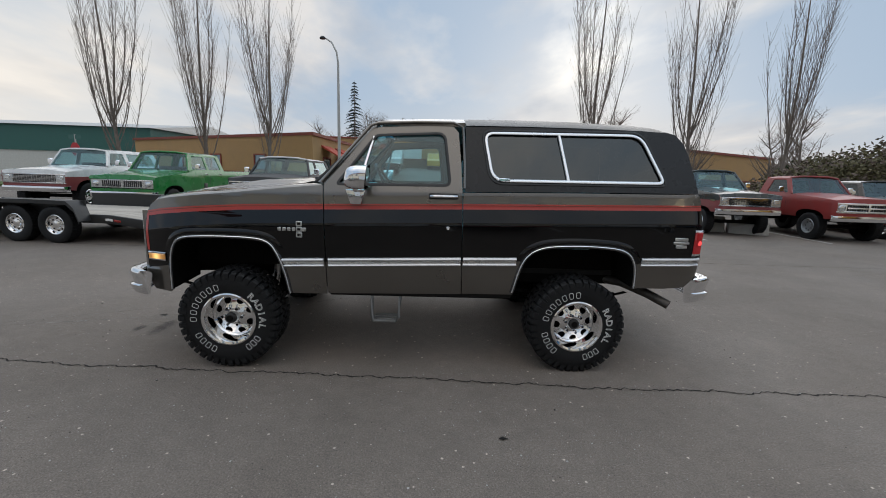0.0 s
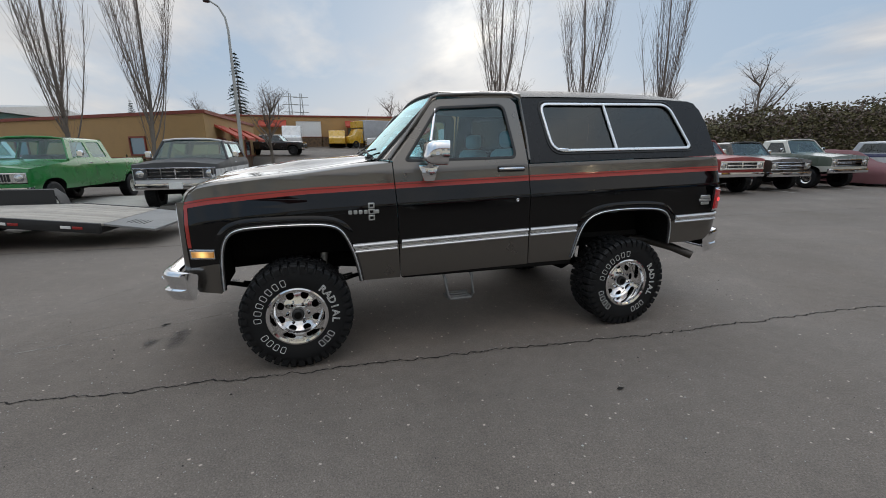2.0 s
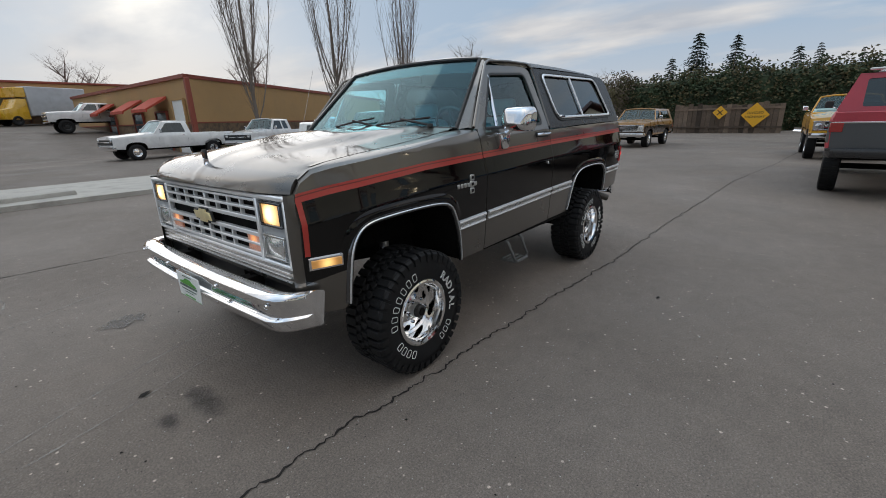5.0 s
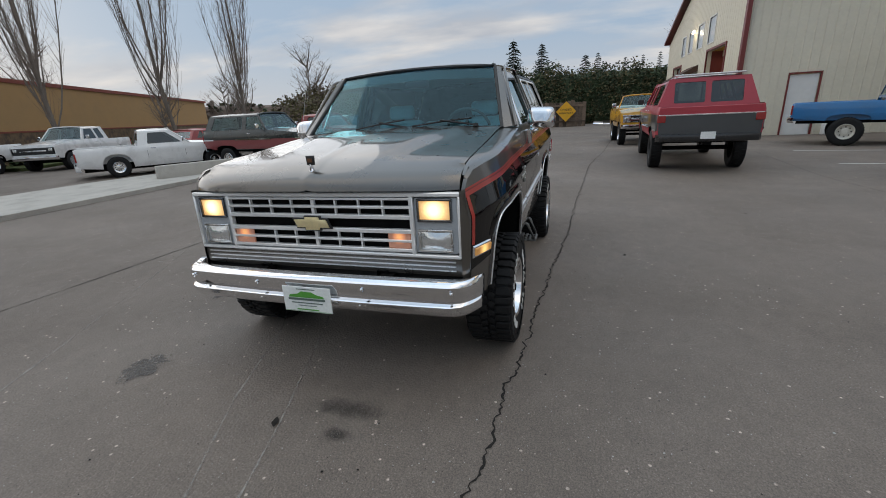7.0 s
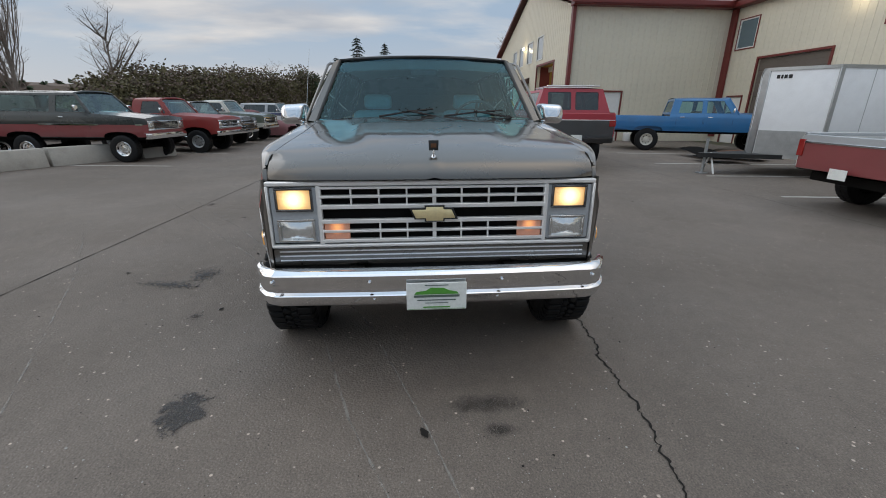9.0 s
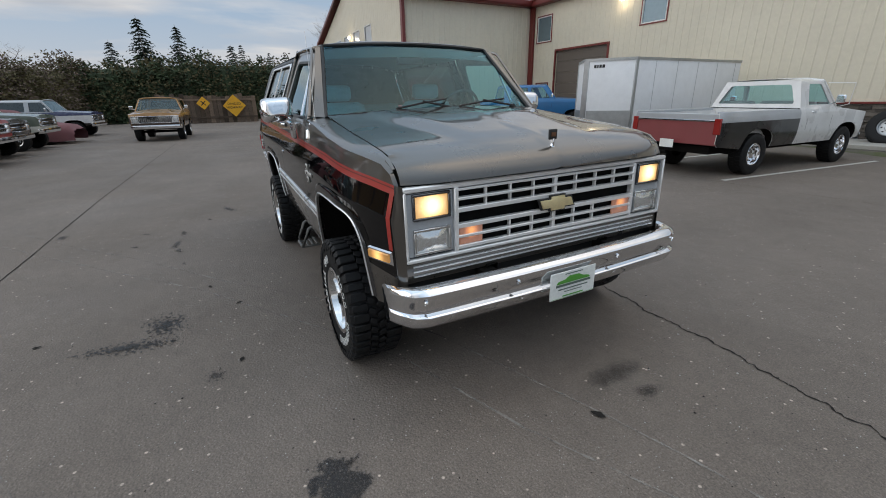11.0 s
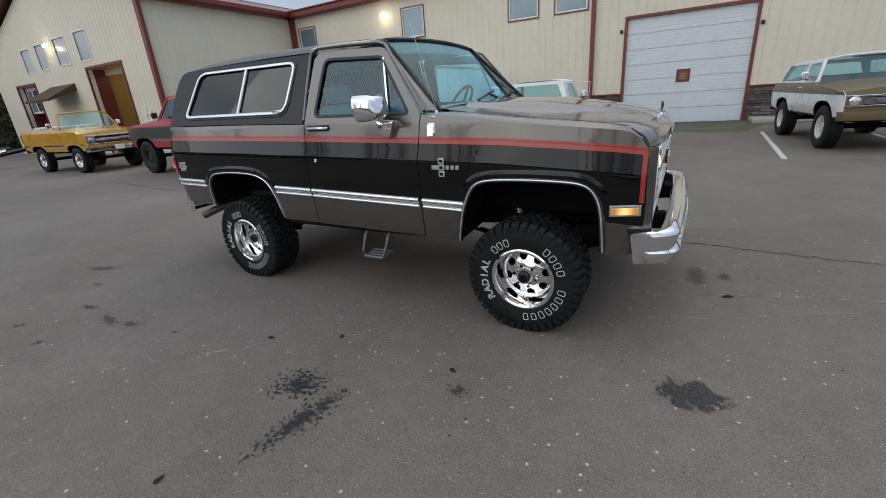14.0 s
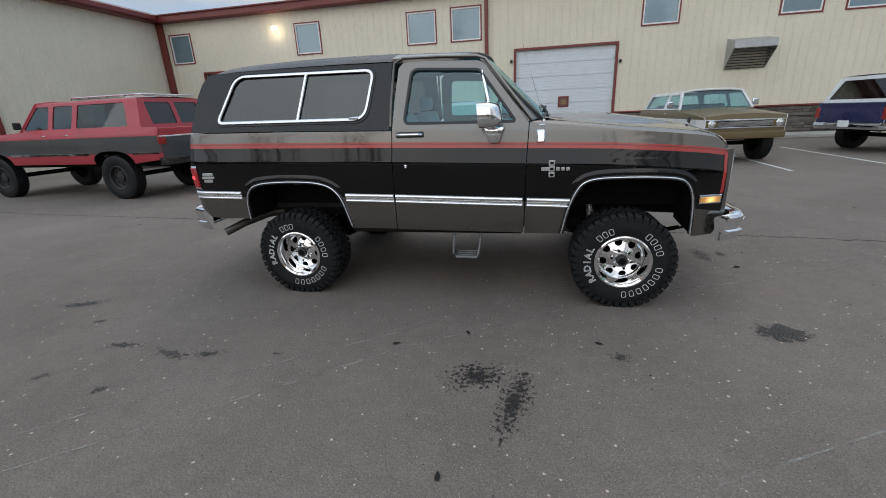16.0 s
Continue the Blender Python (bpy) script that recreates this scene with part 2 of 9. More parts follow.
def two(name, a, c, scale, lo, hi, rough=0.9, bump=0.0, bscale=40.0, detail=8):
    """Two colours broken up by one noise, for moss, grass, rock and leaf litter."""
    m = bpy.data.materials.new(name)
    m.use_nodes = True
    nt = m.node_tree
    n, ln = nt.nodes.new, nt.links.new
    b = nt.nodes["Principled BSDF"]
    tc, nz, r, mx = n("ShaderNodeTexCoord"), n("ShaderNodeTexNoise"), n("ShaderNodeMapRange"), n("ShaderNodeMix")
    nz.inputs["Scale"].default_value, nz.inputs["Detail"].default_value, nz.inputs["Roughness"].default_value = scale, detail, 0.65
    r.inputs[1].default_value, r.inputs[2].default_value = lo, hi
    mx.data_type = "RGBA"
    mx.inputs["A"].default_value, mx.inputs["B"].default_value = (*a, 1), (*c, 1)
    ln(tc.outputs["Object"], nz.inputs["Vector"]); ln(nz.outputs["Fac"], r.inputs[0]); ln(r.outputs[0], mx.inputs["Factor"])
    ln(mx.outputs["Result"], b.inputs["Base Color"])
    b.inputs["Roughness"].default_value = rough
    if bump:
        bn, bp = n("ShaderNodeTexNoise"), n("ShaderNodeBump")
        bn.inputs["Scale"].default_value, bn.inputs["Detail"].default_value = bscale, 5
        bp.inputs["Strength"].default_value, bp.inputs["Distance"].default_value = bump, 0.02
        ln(tc.outputs["Object"], bn.inputs["Vector"]); ln(bn.outputs["Fac"], bp.inputs["Height"]); ln(bp.outputs[0], b.inputs["Normal"])
    MATS[name] = m
    return m


ASPHALT = asphalt_material("asphalt", 0.160)
ROADTAR = asphalt_material("road_asphalt", 0.14)
CRACK = material("crack_filler", (0.022, 0.020, 0.018), 0.9, vary=0.3, spec=0.2)
LINEPAINT = material("white_line_paint", (0.55, 0.54, 0.50), 0.8, vary=0.25, fine=30)
CONCRETE = material("concrete", (0.42, 0.40, 0.36), 0.9, vary=0.18, scale=2, fine=50, bump=0.3, dirt=0.35)
MOSSY = two("mossy_asphalt", (0.075, 0.088, 0.024), (0.120, 0.106, 0.088), 1.3, 0.42, 0.58, 0.95, 0.3, 60)
LAWN = two("winter_grass", (0.06, 0.10, 0.022), (0.10, 0.115, 0.04), 3.0, 0.35, 0.65, 0.95, 0.8, 50)
CREAM = material("cream_metal_siding", (0.71, 0.66, 0.535), 0.5, vary=0.06, scale=0.6, fine=8, dirt=0.05)
MAROON = material("maroon_metal_trim", (0.17, 0.028, 0.024), 0.4, vary=0.12)
WHITEDOOR = material("white_sectional_door", (0.66, 0.70, 0.74), 0.45, vary=0.05, dirt=0.06)
# dim inside of the open bay, put into a brown panel colour
BAYDARK = material("open_bay_darkness", (0.15, 0.125, 0.105), 0.6, vary=0.12, dirt=0.1)
WHITEPAINT = material("white_trim", (0.78, 0.78, 0.76), 0.5, vary=0.06)
LEDGE = material("dark_ledgestone", (0.105, 0.092, 0.08), 0.9, vary=0.35, scale=5, fine=40, bump=0.5, bump_scale=30, island=0.45)
MORTAR = material("ledgestone_gap", (0.035, 0.032, 0.03), 0.95)
TAN = material("tan_stucco", (0.42, 0.26, 0.115), 0.9, vary=0.1, scale=0.8, fine=30, dirt=0.08)
TANLOW = two("tan_building_stone", (0.20, 0.13, 0.075), (0.10, 0.07, 0.05), 3.5, 0.4, 0.6, 0.9, 0.6, 12)
BRICKRED = material("terracotta_trim", (0.23, 0.05, 0.028), 0.6)
AWNING = material("red_awning_canvas", (0.42, 0.065, 0.035), 0.8, vary=0.12)
SHINGLE = material("brown_shingle", (0.08, 0.045, 0.032), 0.9, vary=0.3)
DARKROOF = material("grey_roofing", (0.16, 0.16, 0.16), 0.85)
TEAL = material("teal_siding", (0.035, 0.12, 0.10), 0.6)
GREYWALL = material("pale_siding", (0.55, 0.55, 0.50), 0.7)
DARKIN = material("dark_interior", (0.02, 0.02, 0.02), 0.9)
OCHRE = material("ochre_shop_wall", (0.36, 0.23, 0.06), 0.85)
RUBBER = material("tyre_rubber", (0.0095, 0.0098, 0.0105), 0.62, spec=0.3, vary=0.25, scale=12, fine=120, bump=0.15)
CHROME = material("chrome", (0.82, 0.83, 0.85), 0.055, 1.0, vary=0.04, rvary=0.35)
ALLOY = material("polished_alloy", (0.86, 0.86, 0.86), 0.09, 1.0, vary=0.06, rvary=0.4)
STEEL = material("brushed_trim", (0.60, 0.60, 0.59), 0.28, 1.0, vary=0.08)
GALV = material("galvanised_steel", (0.45, 0.47, 0.48), 0.42, 0.9, vary=0.2)
BLACKPLASTIC = material("black_plastic", (0.018, 0.018, 0.018), 0.5)
UNDER = material("chassis_black", (0.010, 0.0095, 0.009), 0.95, vary=0.3, spec=0.08)
HARDTOP = material("black_hardtop", (0.012, 0.0125, 0.014), 0.28, spec=0.35, vary=0.12, fine=200, bump=0.06, bump_scale=400)
BLACKPAINT = material("black_gloss_paint", (0.0025, 0.0025, 0.003), 0.035, spec=0.46, vary=0.15)
# shade in the grille gaps, put into a near-black colour
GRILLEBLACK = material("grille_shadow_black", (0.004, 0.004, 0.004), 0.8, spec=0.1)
CABSEAT = material("dark_seat_vinyl", (0.12, 0.115, 0.11), 0.7, vary=0.15)
GREYPAINT = material("grey_brown_metallic_paint", (0.122, 0.111, 0.098), 0.30, 0.75, coat=1.0, spec=0.4, vary=0.05, fine=300)
GREYPAINT.node_tree.nodes["Principled BSDF"].inputs["Coat IOR"].default_value = 1.65
GREYPAINT.node_tree.nodes["Principled BSDF"].inputs["Coat Roughness"].default_value = 0.04
REDSTRIPE = material("red_stripe", (0.40, 0.034, 0.024), 0.35, coat=0.6, vary=0.06)
REDDARK = material("dark_red_stripe", (0.16, 0.018, 0.012), 0.35, coat=0.6, vary=0.06)
SEATCLOTH = material("grey_seat_cloth", (0.24, 0.38, 0.42), 0.95, vary=0.15)
HEADLINER = material("dark_headliner_cloth", (0.22, 0.30, 0.31), 0.95, vary=0.12)
DASH = material("blue_grey_dash", (0.22, 0.42, 0.46), 0.7)
def lamp_material(name, base, edge, heart, radius, dim=0.55, hot=2.6):
    """A lit lens: hottest round the filament, deeper in colour towards its rim."""
    m = material(name, base, 0.15, vary=0.1, fine=90, bump=0.4, bump_scale=90)
    nt = m.node_tree
    n, ln = nt.nodes.new, nt.links.new
    b = nt.nodes["Principled BSDF"]
    tc, le, r, mx, st = n("ShaderNodeTexCoord"), n("ShaderNodeVectorMath"), n("ShaderNodeMapRange"), n("ShaderNodeMix"), n("ShaderNodeMapRange")
    le.operation = "LENGTH"
    ln(tc.outputs["Object"], le.inputs[0])
    r.interpolation_type = "SMOOTHSTEP"
    r.inputs[1].default_value, r.inputs[2].default_value = radius, 0.0
    ln(le.outputs["Value"], r.inputs[0])
    mx.data_type = "RGBA"; mx.inputs["A"].default_value, mx.inputs["B"].default_value = (*edge, 1), (*heart, 1)
    ln(r.outputs[0], mx.inputs["Factor"]); ln(mx.outputs["Result"], b.inputs["Emission Color"])
    st.inputs[3].default_value, st.inputs[4].default_value = dim, hot
    ln(r.outputs[0], st.inputs[0]); ln(st.outputs[0], b.inputs["Emission Strength"])
    return m


HEADLAMP = lamp_material("headlamp_lens_lit", (0.8, 0.68, 0.42), (1.0, 0.50, 0.13), (1.0, 0.80, 0.42), 0.085)
LAMPOFF = material("clear_lamp_lens", (0.78, 0.80, 0.80), 0.12, 0.8, vary=0.08, fine=40, bump=0.2, bump_scale=40)
AMBER = lamp_material("amber_lens_lit", (0.66, 0.34, 0.24), (1.0, 0.33, 0.12), (1.0, 0.42, 0.10), 0.05, 0.06, 0.9)
MARKER = lamp_material("amber_marker_lit", (0.55, 0.30, 0.10), (1.0, 0.42, 0.10), (1.0, 0.70, 0.24), 0.06, 0.18, 1.1)
TAILRED = material("red_tail_lens", (0.22, 0.008, 0.01), 0.15, emit=(1.0, 0.04, 0.05), strength=0.10, coat=0.6, vary=0.3, fine=80)
TAILHOT = material("red_tail_filament", (0.4, 0.02, 0.02), 0.2, emit=(1.0, 0.10, 0.10), strength=0.9)
# STEEL darkened: arch moulding's shade held in the colour; also dark headlamp rims
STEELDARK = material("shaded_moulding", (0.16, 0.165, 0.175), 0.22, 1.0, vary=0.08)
TAILOFF = material("red_lens", (0.30, 0.015, 0.012), 0.2, coat=0.6)
GOLD = material("gold_badge", (0.86, 0.73, 0.42), 0.32, 0.6)
BADGE = material("silver_badge", (0.55, 0.55, 0.53), 0.35, 0.7)
LETTERING = material("white_tyre_lettering", (0.74, 0.74, 0.72), 0.8, vary=0.2)
PLATE = material("white_plate", (0.84, 0.86, 0.83), 0.4)
GRILLEBRIGHT = material("bright_grille_plating", (0.92, 0.92, 0.91), 0.2, 0.4, vary=0.05)
BRIGHT = material("bright_anodised_trim", (0.88, 0.89, 0.90), 0.30, 0.75, vary=0.05)
PIPE = material("sooty_steel_pipe", (0.10, 0.09, 0.08), 0.5, 0.6, vary=0.3)
STEPMAT = material("dull_step_steel", (0.16, 0.16, 0.155), 0.5, 0.5, vary=0.2)
PLATEGREEN = material("plate_green", (0.10, 0.36, 0.05), 0.5)
PLATEGREY = material("plate_print", (0.12, 0.16, 0.14), 0.5)
BARK = material("grey_bark", (0.19, 0.16, 0.135), 0.95, vary=0.3, scale=3, fine=25, bump=0.4)
TWIG = material("bare_twigs", (0.17, 0.13, 0.105), 0.95, vary=0.25)
CONIFER = material("conifer_needles", (0.020, 0.034, 0.020), 0.9, vary=0.4, scale=2)
HEDGE = material("bramble_leaves", (0.115, 0.10, 0.048), 0.9, vary=0.5, scale=0.9, fine=10)
HEDGE2 = material("evergreen_leaves", (0.042, 0.062, 0.028), 0.9, vary=0.5, scale=0.9, fine=10)
HILL = material("distant_wooded_hill", (0.10, 0.11, 0.115), 1.0)
SIGNYELLOW = material("yellow_sign_sheeting", (0.80, 0.42, 0.02), 0.5)
SIGNBLACK = material("sign_black", (0.02, 0.02, 0.02), 0.6)
STOPRED = material("stop_sign_red", (0.45, 0.02, 0.025), 0.5)
RAMPMETAL = material("dull_ramp_metal", (0.24, 0.24, 0.235), 0.55, 0.4, vary=0.25, dirt=0.3)
WOODDECK = material("weathered_deck_planks", (0.42, 0.38, 0.33), 0.9, vary=0.2, scale=4, fine=40, island=0.15)
WOODFENCE = material("weathered_boards", (0.13, 0.095, 0.07), 0.95, vary=0.4, scale=2, fine=20, island=0.65, dirt=0.4)
LAMPGLOW = material("lit_wall_lamp", (1, 0.9, 0.7), 0.4, emit=(1.0, 0.86, 0.6), strength=4)
RUST = material("surface_rust", (0.13, 0.06, 0.03), 0.9, vary=0.4)
TARP = material("maroon_car_cover", (0.17, 0.07, 0.075), 0.85, vary=0.15)
POLE = material("galvanised_pole", (0.42, 0.42, 0.40), 0.55, 0.3)
GLASS_CLEAR = glass_material("car_glass", (0.60, 0.84, 0.87), 0.02, 0.075, (0.80, 0.96, 1.0))
GLASS_SCREEN = glass_material("windshield_glass", (0.54, 0.92, 0.98), 0.02, 0.05, (0.68, 0.94, 0.98))
GLASS_BAND = glass_material("windshield_shade_band", (0.30, 0.46, 0.62), 0.02, 0.02)
GLASS_TINT = glass_material("tinted_glass", (0.11, 0.11, 0.115))
GLASS_DARK = glass_material("dark_car_glass", (0.34, 0.40, 0.41))
TRAILERWHITE = material("white_trailer_skin", (0.87, 0.89, 0.91), 0.35, vary=0.05, dirt=0.05)
WINDOWGLASS = material("building_window_glass", (0.17, 0.24, 0.28), 0.07, 0.4, spec=1.0, vary=0.1)


def car_paint(name, c, rough=0.28, coat=0.7, dirt=0.12):
    return material(name, c, rough, coat=coat, vary=0.12, scale=2.5, dirt=dirt)


P_WHITE = car_paint("white_car_paint", (0.72, 0.72, 0.71))
P_DKGREEN = car_paint("dark_green_paint", (0.022, 0.030, 0.030))
P_WINE = car_paint("faded_wine_paint", (0.24, 0.050, 0.052), 0.4)
P_RED = car_paint("oxidised_red_paint", (0.27, 0.030, 0.026), 0.45, 0.3, 0.25)
P_BROWN = car_paint("dark_brown_paint", (0.050, 0.040, 0.032))
P_SAGE = car_paint("sage_green_paint", (0.115, 0.135, 0.105))
P_CREAMY = car_paint("cream_paint", (0.62, 0.60, 0.53))
P_SILVER = car_paint("silver_paint", (0.42, 0.44, 0.46), 0.35)
P_BRONZE = car_paint("bronze_gold_paint", (0.40, 0.22, 0.075))
P_DARKBR = car_paint("dark_chocolate_paint", (0.045, 0.026, 0.018))
P_YELLOW = car_paint("golden_yellow_paint", (0.58, 0.30, 0.028))
P_CORAL = car_paint("faded_coral_red_paint", (0.40, 0.036, 0.052), 0.45, 0.3)
P_GREY = car_paint("dark_grey_paint", (0.055, 0.058, 0.060), 0.4)
P_BLUE = car_paint("bright_blue_paint", (0.022, 0.165, 0.40), 0.35)
P_OLIVE = car_paint("olive_brown_paint", (0.13, 0.095, 0.038), 0.5, 0.3, 0.3)
P_NAVY = car_paint("navy_paint", (0.022, 0.026, 0.085))
P_GREEN = car_paint("bright_green_paint", (0.012, 0.19, 0.035))
P_PALEGREEN = car_paint("pale_green_paint", (0.16, 0.33, 0.16))
P_PRIMER = car_paint("charcoal_paint", (0.040, 0.041, 0.043), 0.6, 0.0)
P_BLACK = car_paint("black_car_paint", (0.012, 0.012, 0.013))
P_LIGHTYELLOW = car_paint("hire_truck_yellow", (0.62, 0.36, 0.03))


def stain_material(name, color, rough, alpha, amp, scale, soft, drop=0.0, spec=0.5):
    """A stain soaked into the asphalt: ragged soft edge, stone showing through, stray drops."""
    m = material(name, color, rough, vary=0.35, fine=110, spec=spec, bump=0.25, bump_scale=120)
    nt = m.node_tree
    n, ln = nt.nodes.new, nt.links.new
    tc, geo, le = n("ShaderNodeTexCoord"), n("ShaderNodeNewGeometry"), n("ShaderNodeVectorMath")
    le.operation = "LENGTH"
    ln(tc.outputs["Object"], le.inputs[0])

    def calc(op, a, c):
        k = n("ShaderNodeMath"); k.operation = op
        for i, v in enumerate((a, c)):
            if isinstance(v, float):
                k.inputs[i].default_value = v
            else:
                ln(v, k.inputs[i])
        return k.outputs[0]

    def grain(sc, detail=5):
        t = n("ShaderNodeTexNoise")
        t.inputs["Scale"].default_value, t.inputs["Detail"].default_value, t.inputs["Roughness"].default_value = sc, detail, 0.65
        ln(geo.outputs["Position"], t.inputs["Vector"])
        return t.outputs["Fac"]

    def step(v, a, z, hi=1.0):
        r = n("ShaderNodeMapRange"); r.interpolation_type = "SMOOTHSTEP"
        r.inputs[1].default_value, r.inputs[2].default_value, r.inputs[4].default_value = a, z, hi
        ln(v, r.inputs[0])
        return r.outputs[0]

    edge = calc("ADD", calc("SUBTRACT", 1.0, le.outputs["Value"]), calc("MULTIPLY", calc("SUBTRACT", grain(scale), 0.5), amp))
    mask = step(edge, 0.0, soft)
    mask = calc("MULTIPLY", mask, step(grain(150, 2), 0.25, 0.55))
    if drop:
        near = step(le.outputs["Value"], 2.4, 0.9)
        mask = calc("MAXIMUM", mask, step(calc("ADD", grain(48, 2), calc("MULTIPLY", near, drop)), 0.70, 0.75))
        mask = calc("MULTIPLY", mask, step(le.outputs["Value"], 2.4, 2.1))
    fac = calc("MULTIPLY", mask, alpha)
    tr, mix, out = n("ShaderNodeBsdfTransparent"), n("ShaderNodeMixShader"), nt.nodes["Material Output"]
    ln(fac, mix.inputs[0]); ln(tr.outputs[0], mix.inputs[1]); ln(nt.nodes["Principled BSDF"].outputs[0], mix.inputs[2])
    ln(mix.outputs[0], out.inputs[0])
    return m


OIL = stain_material("oil_stain", (0.014, 0.013, 0.013), 0.5, 0.9, 3.4, 24, 0.7, 0.19)
OLDOIL = stain_material("old_oil_stain", (0.03, 0.028, 0.027), 0.6, 0.62, 2.8, 20, 0.5, 0.12)
WET = stain_material("drying_puddle", (0.020, 0.020, 0.021), 0.25, 0.78, 3.2, 13, 0.3)
DAMP = stain_material("worn_patch", (0.03, 0.029, 0.028), 0.7, 0.50, 1.2, 10, 0.8)


def scuff_material():
    m = material("tyre_scuff", (0.34, 0.32, 0.29), 0.95, vary=0.3, fine=90)
    nt = m.node_tree
    n, ln = nt.nodes.new, nt.links.new
    geo, t, r = n("ShaderNodeNewGeometry"), n("ShaderNodeTexNoise"), n("ShaderNodeMapRange")
    t.inputs["Scale"].default_value, t.inputs["Detail"].default_value = 7, 7
    r.inputs[1].default_value, r.inputs[2].default_value, r.inputs[4].default_value = 0.34, 0.62, 0.68
    ln(geo.outputs["Position"], t.inputs["Vector"]); ln(t.outputs["Fac"], r.inputs[0])
    tr, mix = n("ShaderNodeBsdfTransparent"), n("ShaderNodeMixShader")
    ln(r.outputs[0], mix.inputs[0]); ln(tr.outputs[0], mix.inputs[1]); ln(nt.nodes["Principled BSDF"].outputs[0], mix.inputs[2])
    ln(mix.outputs[0], nt.nodes["Material Output"].inputs[0])
    return m


CHALK = scuff_material()

# ---- builders ----
from mathutils.geometry import tessellate_polygon


class Mesh:
    """Gathers vertices, faces and face materials for one mesh object."""

    def __init__(self):
        self.v, self.f, self.m, self.mats = [], [], [], []

    def slot(self, mat):
        if mat not in self.mats:
            self.mats.append(mat)
        return self.mats.index(mat)

    def add(self, verts, faces, mat, m=None):
        k, s = len(self.v), self.slot(mat)
        for p in verts:
            p = Vector(p)
            self.v.append(tuple(m @ p if m else p))
        for f in faces:
            self.f.append(tuple(i + k for i in f))
            self.m.append(s)
        return self

    def from_bm(self, bm, mat, m=None):
        bm.verts.index_update()
        self.add([v.co.copy() for v in bm.verts], [[v.index for v in f.verts] for f in bm.faces], mat, m)
        bm.free()
        return self

    def box(self, lo, hi, mat, bevel=0.0, m=None, seg=1):
        bm = bmesh.new()
        bmesh.ops.create_cube(bm, size=1)
        for v in bm.verts:
            v.co = Vector([lo[i] + (v.co[i] + 0.5) * (hi[i] - lo[i]) for i in range(3)])
        if bevel:
            bmesh.ops.bevel(bm, geom=bm.edges[:], offset=bevel, segments=seg, affect="EDGES", profile=0.5)
        return self.from_bm(bm, mat, m)

    def grid(self, rows, mat, close=False, m=None, flip=False):
        """A skin over rows of equally many points."""
        k = len(rows[0])
        fs = []
        for i in range(len(rows) - 1):
            for j in range(k if close else k - 1):
                a, b, c, d = i * k + j, i * k + (j + 1) % k, (i + 1) * k + (j + 1) % k, (i + 1) * k + j
                fs.append((a, d, c, b) if flip else (a, b, c, d))
        return self.add([p for r in rows for p in r], fs, mat, m)

    def lathe(self, prof, mat, seg=32, m=None, axis="y"):
        """Turns (radius, along) points round an axis."""
        rows = []
        for r, h in prof:
            row = []
            for i in range(seg):
                a = 2 * math.pi * i / seg
                c, s = r * math.cos(a), r * math.sin(a)
                row.append({"y": (c, h, s), "z": (c, s, h), "x": (h, c, s)}[axis])
            rows.append(row)
        return self.grid(rows, mat, True, m)

    def tube(self, pts, r, mat, seg=8, m=None, caps=True):
        """A round bar along points; r may be one radius or one for each point."""
        pts = [Vector(p) for p in pts]
        rs = r if isinstance(r, (list, tuple)) else [r] * len(pts)
        rows = []
        for i, p in enumerate(pts):
            d = (pts[min(i + 1, len(pts) - 1)] - pts[max(i - 1, 0)]).normalized()
            u = d.cross(Vector((0, 0, 1)) if abs(d.z) < 0.9 else Vector((1, 0, 0))).normalized()
            w = d.cross(u)
            rows.append([tuple(p + rs[i] * (math.cos(2 * math.pi * k / seg) * u + math.sin(2 * math.pi * k / seg) * w)) for k in range(seg)])
        self.grid(rows, mat, True, m)
        if caps:
            for row in (rows[0], rows[-1]):
                self.add(row, [tuple(range(seg))], mat, m)
        return self

    def prism(self, poly, lo, hi, mat, axis="y", m=None, bevel=0.0):
        """Extrudes a flat outline along an axis. Outline in (x, z) for y, (y, z) for x, (x, y) for z."""
        k = len(poly)
        put = {"y": lambda p, h: (p[0], h, p[1]), "x": lambda p, h: (h, p[0], p[1]), "z": lambda p, h: (p[0], p[1], h)}[axis]
        bm = bmesh.new()
        a = [bm.verts.new(put(p, lo)) for p in poly]
        b = [bm.verts.new(put(p, hi)) for p in poly]
        bm.faces.new(a); bm.faces.new(b[::-1])
        for i in range(k):
            bm.faces.new((a[i], b[i], b[(i + 1) % k], a[(i + 1) % k]))
        bmesh.ops.recalc_face_normals(bm, faces=bm.faces[:])
        if bevel:
            bmesh.ops.bevel(bm, geom=bm.edges[:], offset=bevel, segments=2, affect="EDGES", profile=0.5)
        return self.from_bm(bm, mat, m)

    def data(self, name, smooth=40):
        me = bpy.data.meshes.new(name)
        me.from_pydata(self.v, [], self.f)
        for mt in self.mats:
            me.materials.append(mt)
        if self.f:
            me.polygons.foreach_set("material_index", self.m)
        bm = bmesh.new()
        bm.from_mesh(me)
        bmesh.ops.remove_doubles(bm, verts=bm.verts[:], dist=0.0004)
        bmesh.ops.recalc_face_normals(bm, faces=bm.faces[:])
        bm.to_mesh(me)
        bm.free()
        if smooth:
            me.polygons.foreach_set("use_smooth", [True] * len(me.polygons))
            me.set_sharp_from_angle(angle=radians(smooth))
        me.update()
        return me


def part(name, mesh, parent=None, label="", smooth=40):
    ob = new(name, mesh.data(name, smooth) if isinstance(mesh, Mesh) else mesh)
    if parent:
        ob.parent = parent
    return tagged(ob, label)


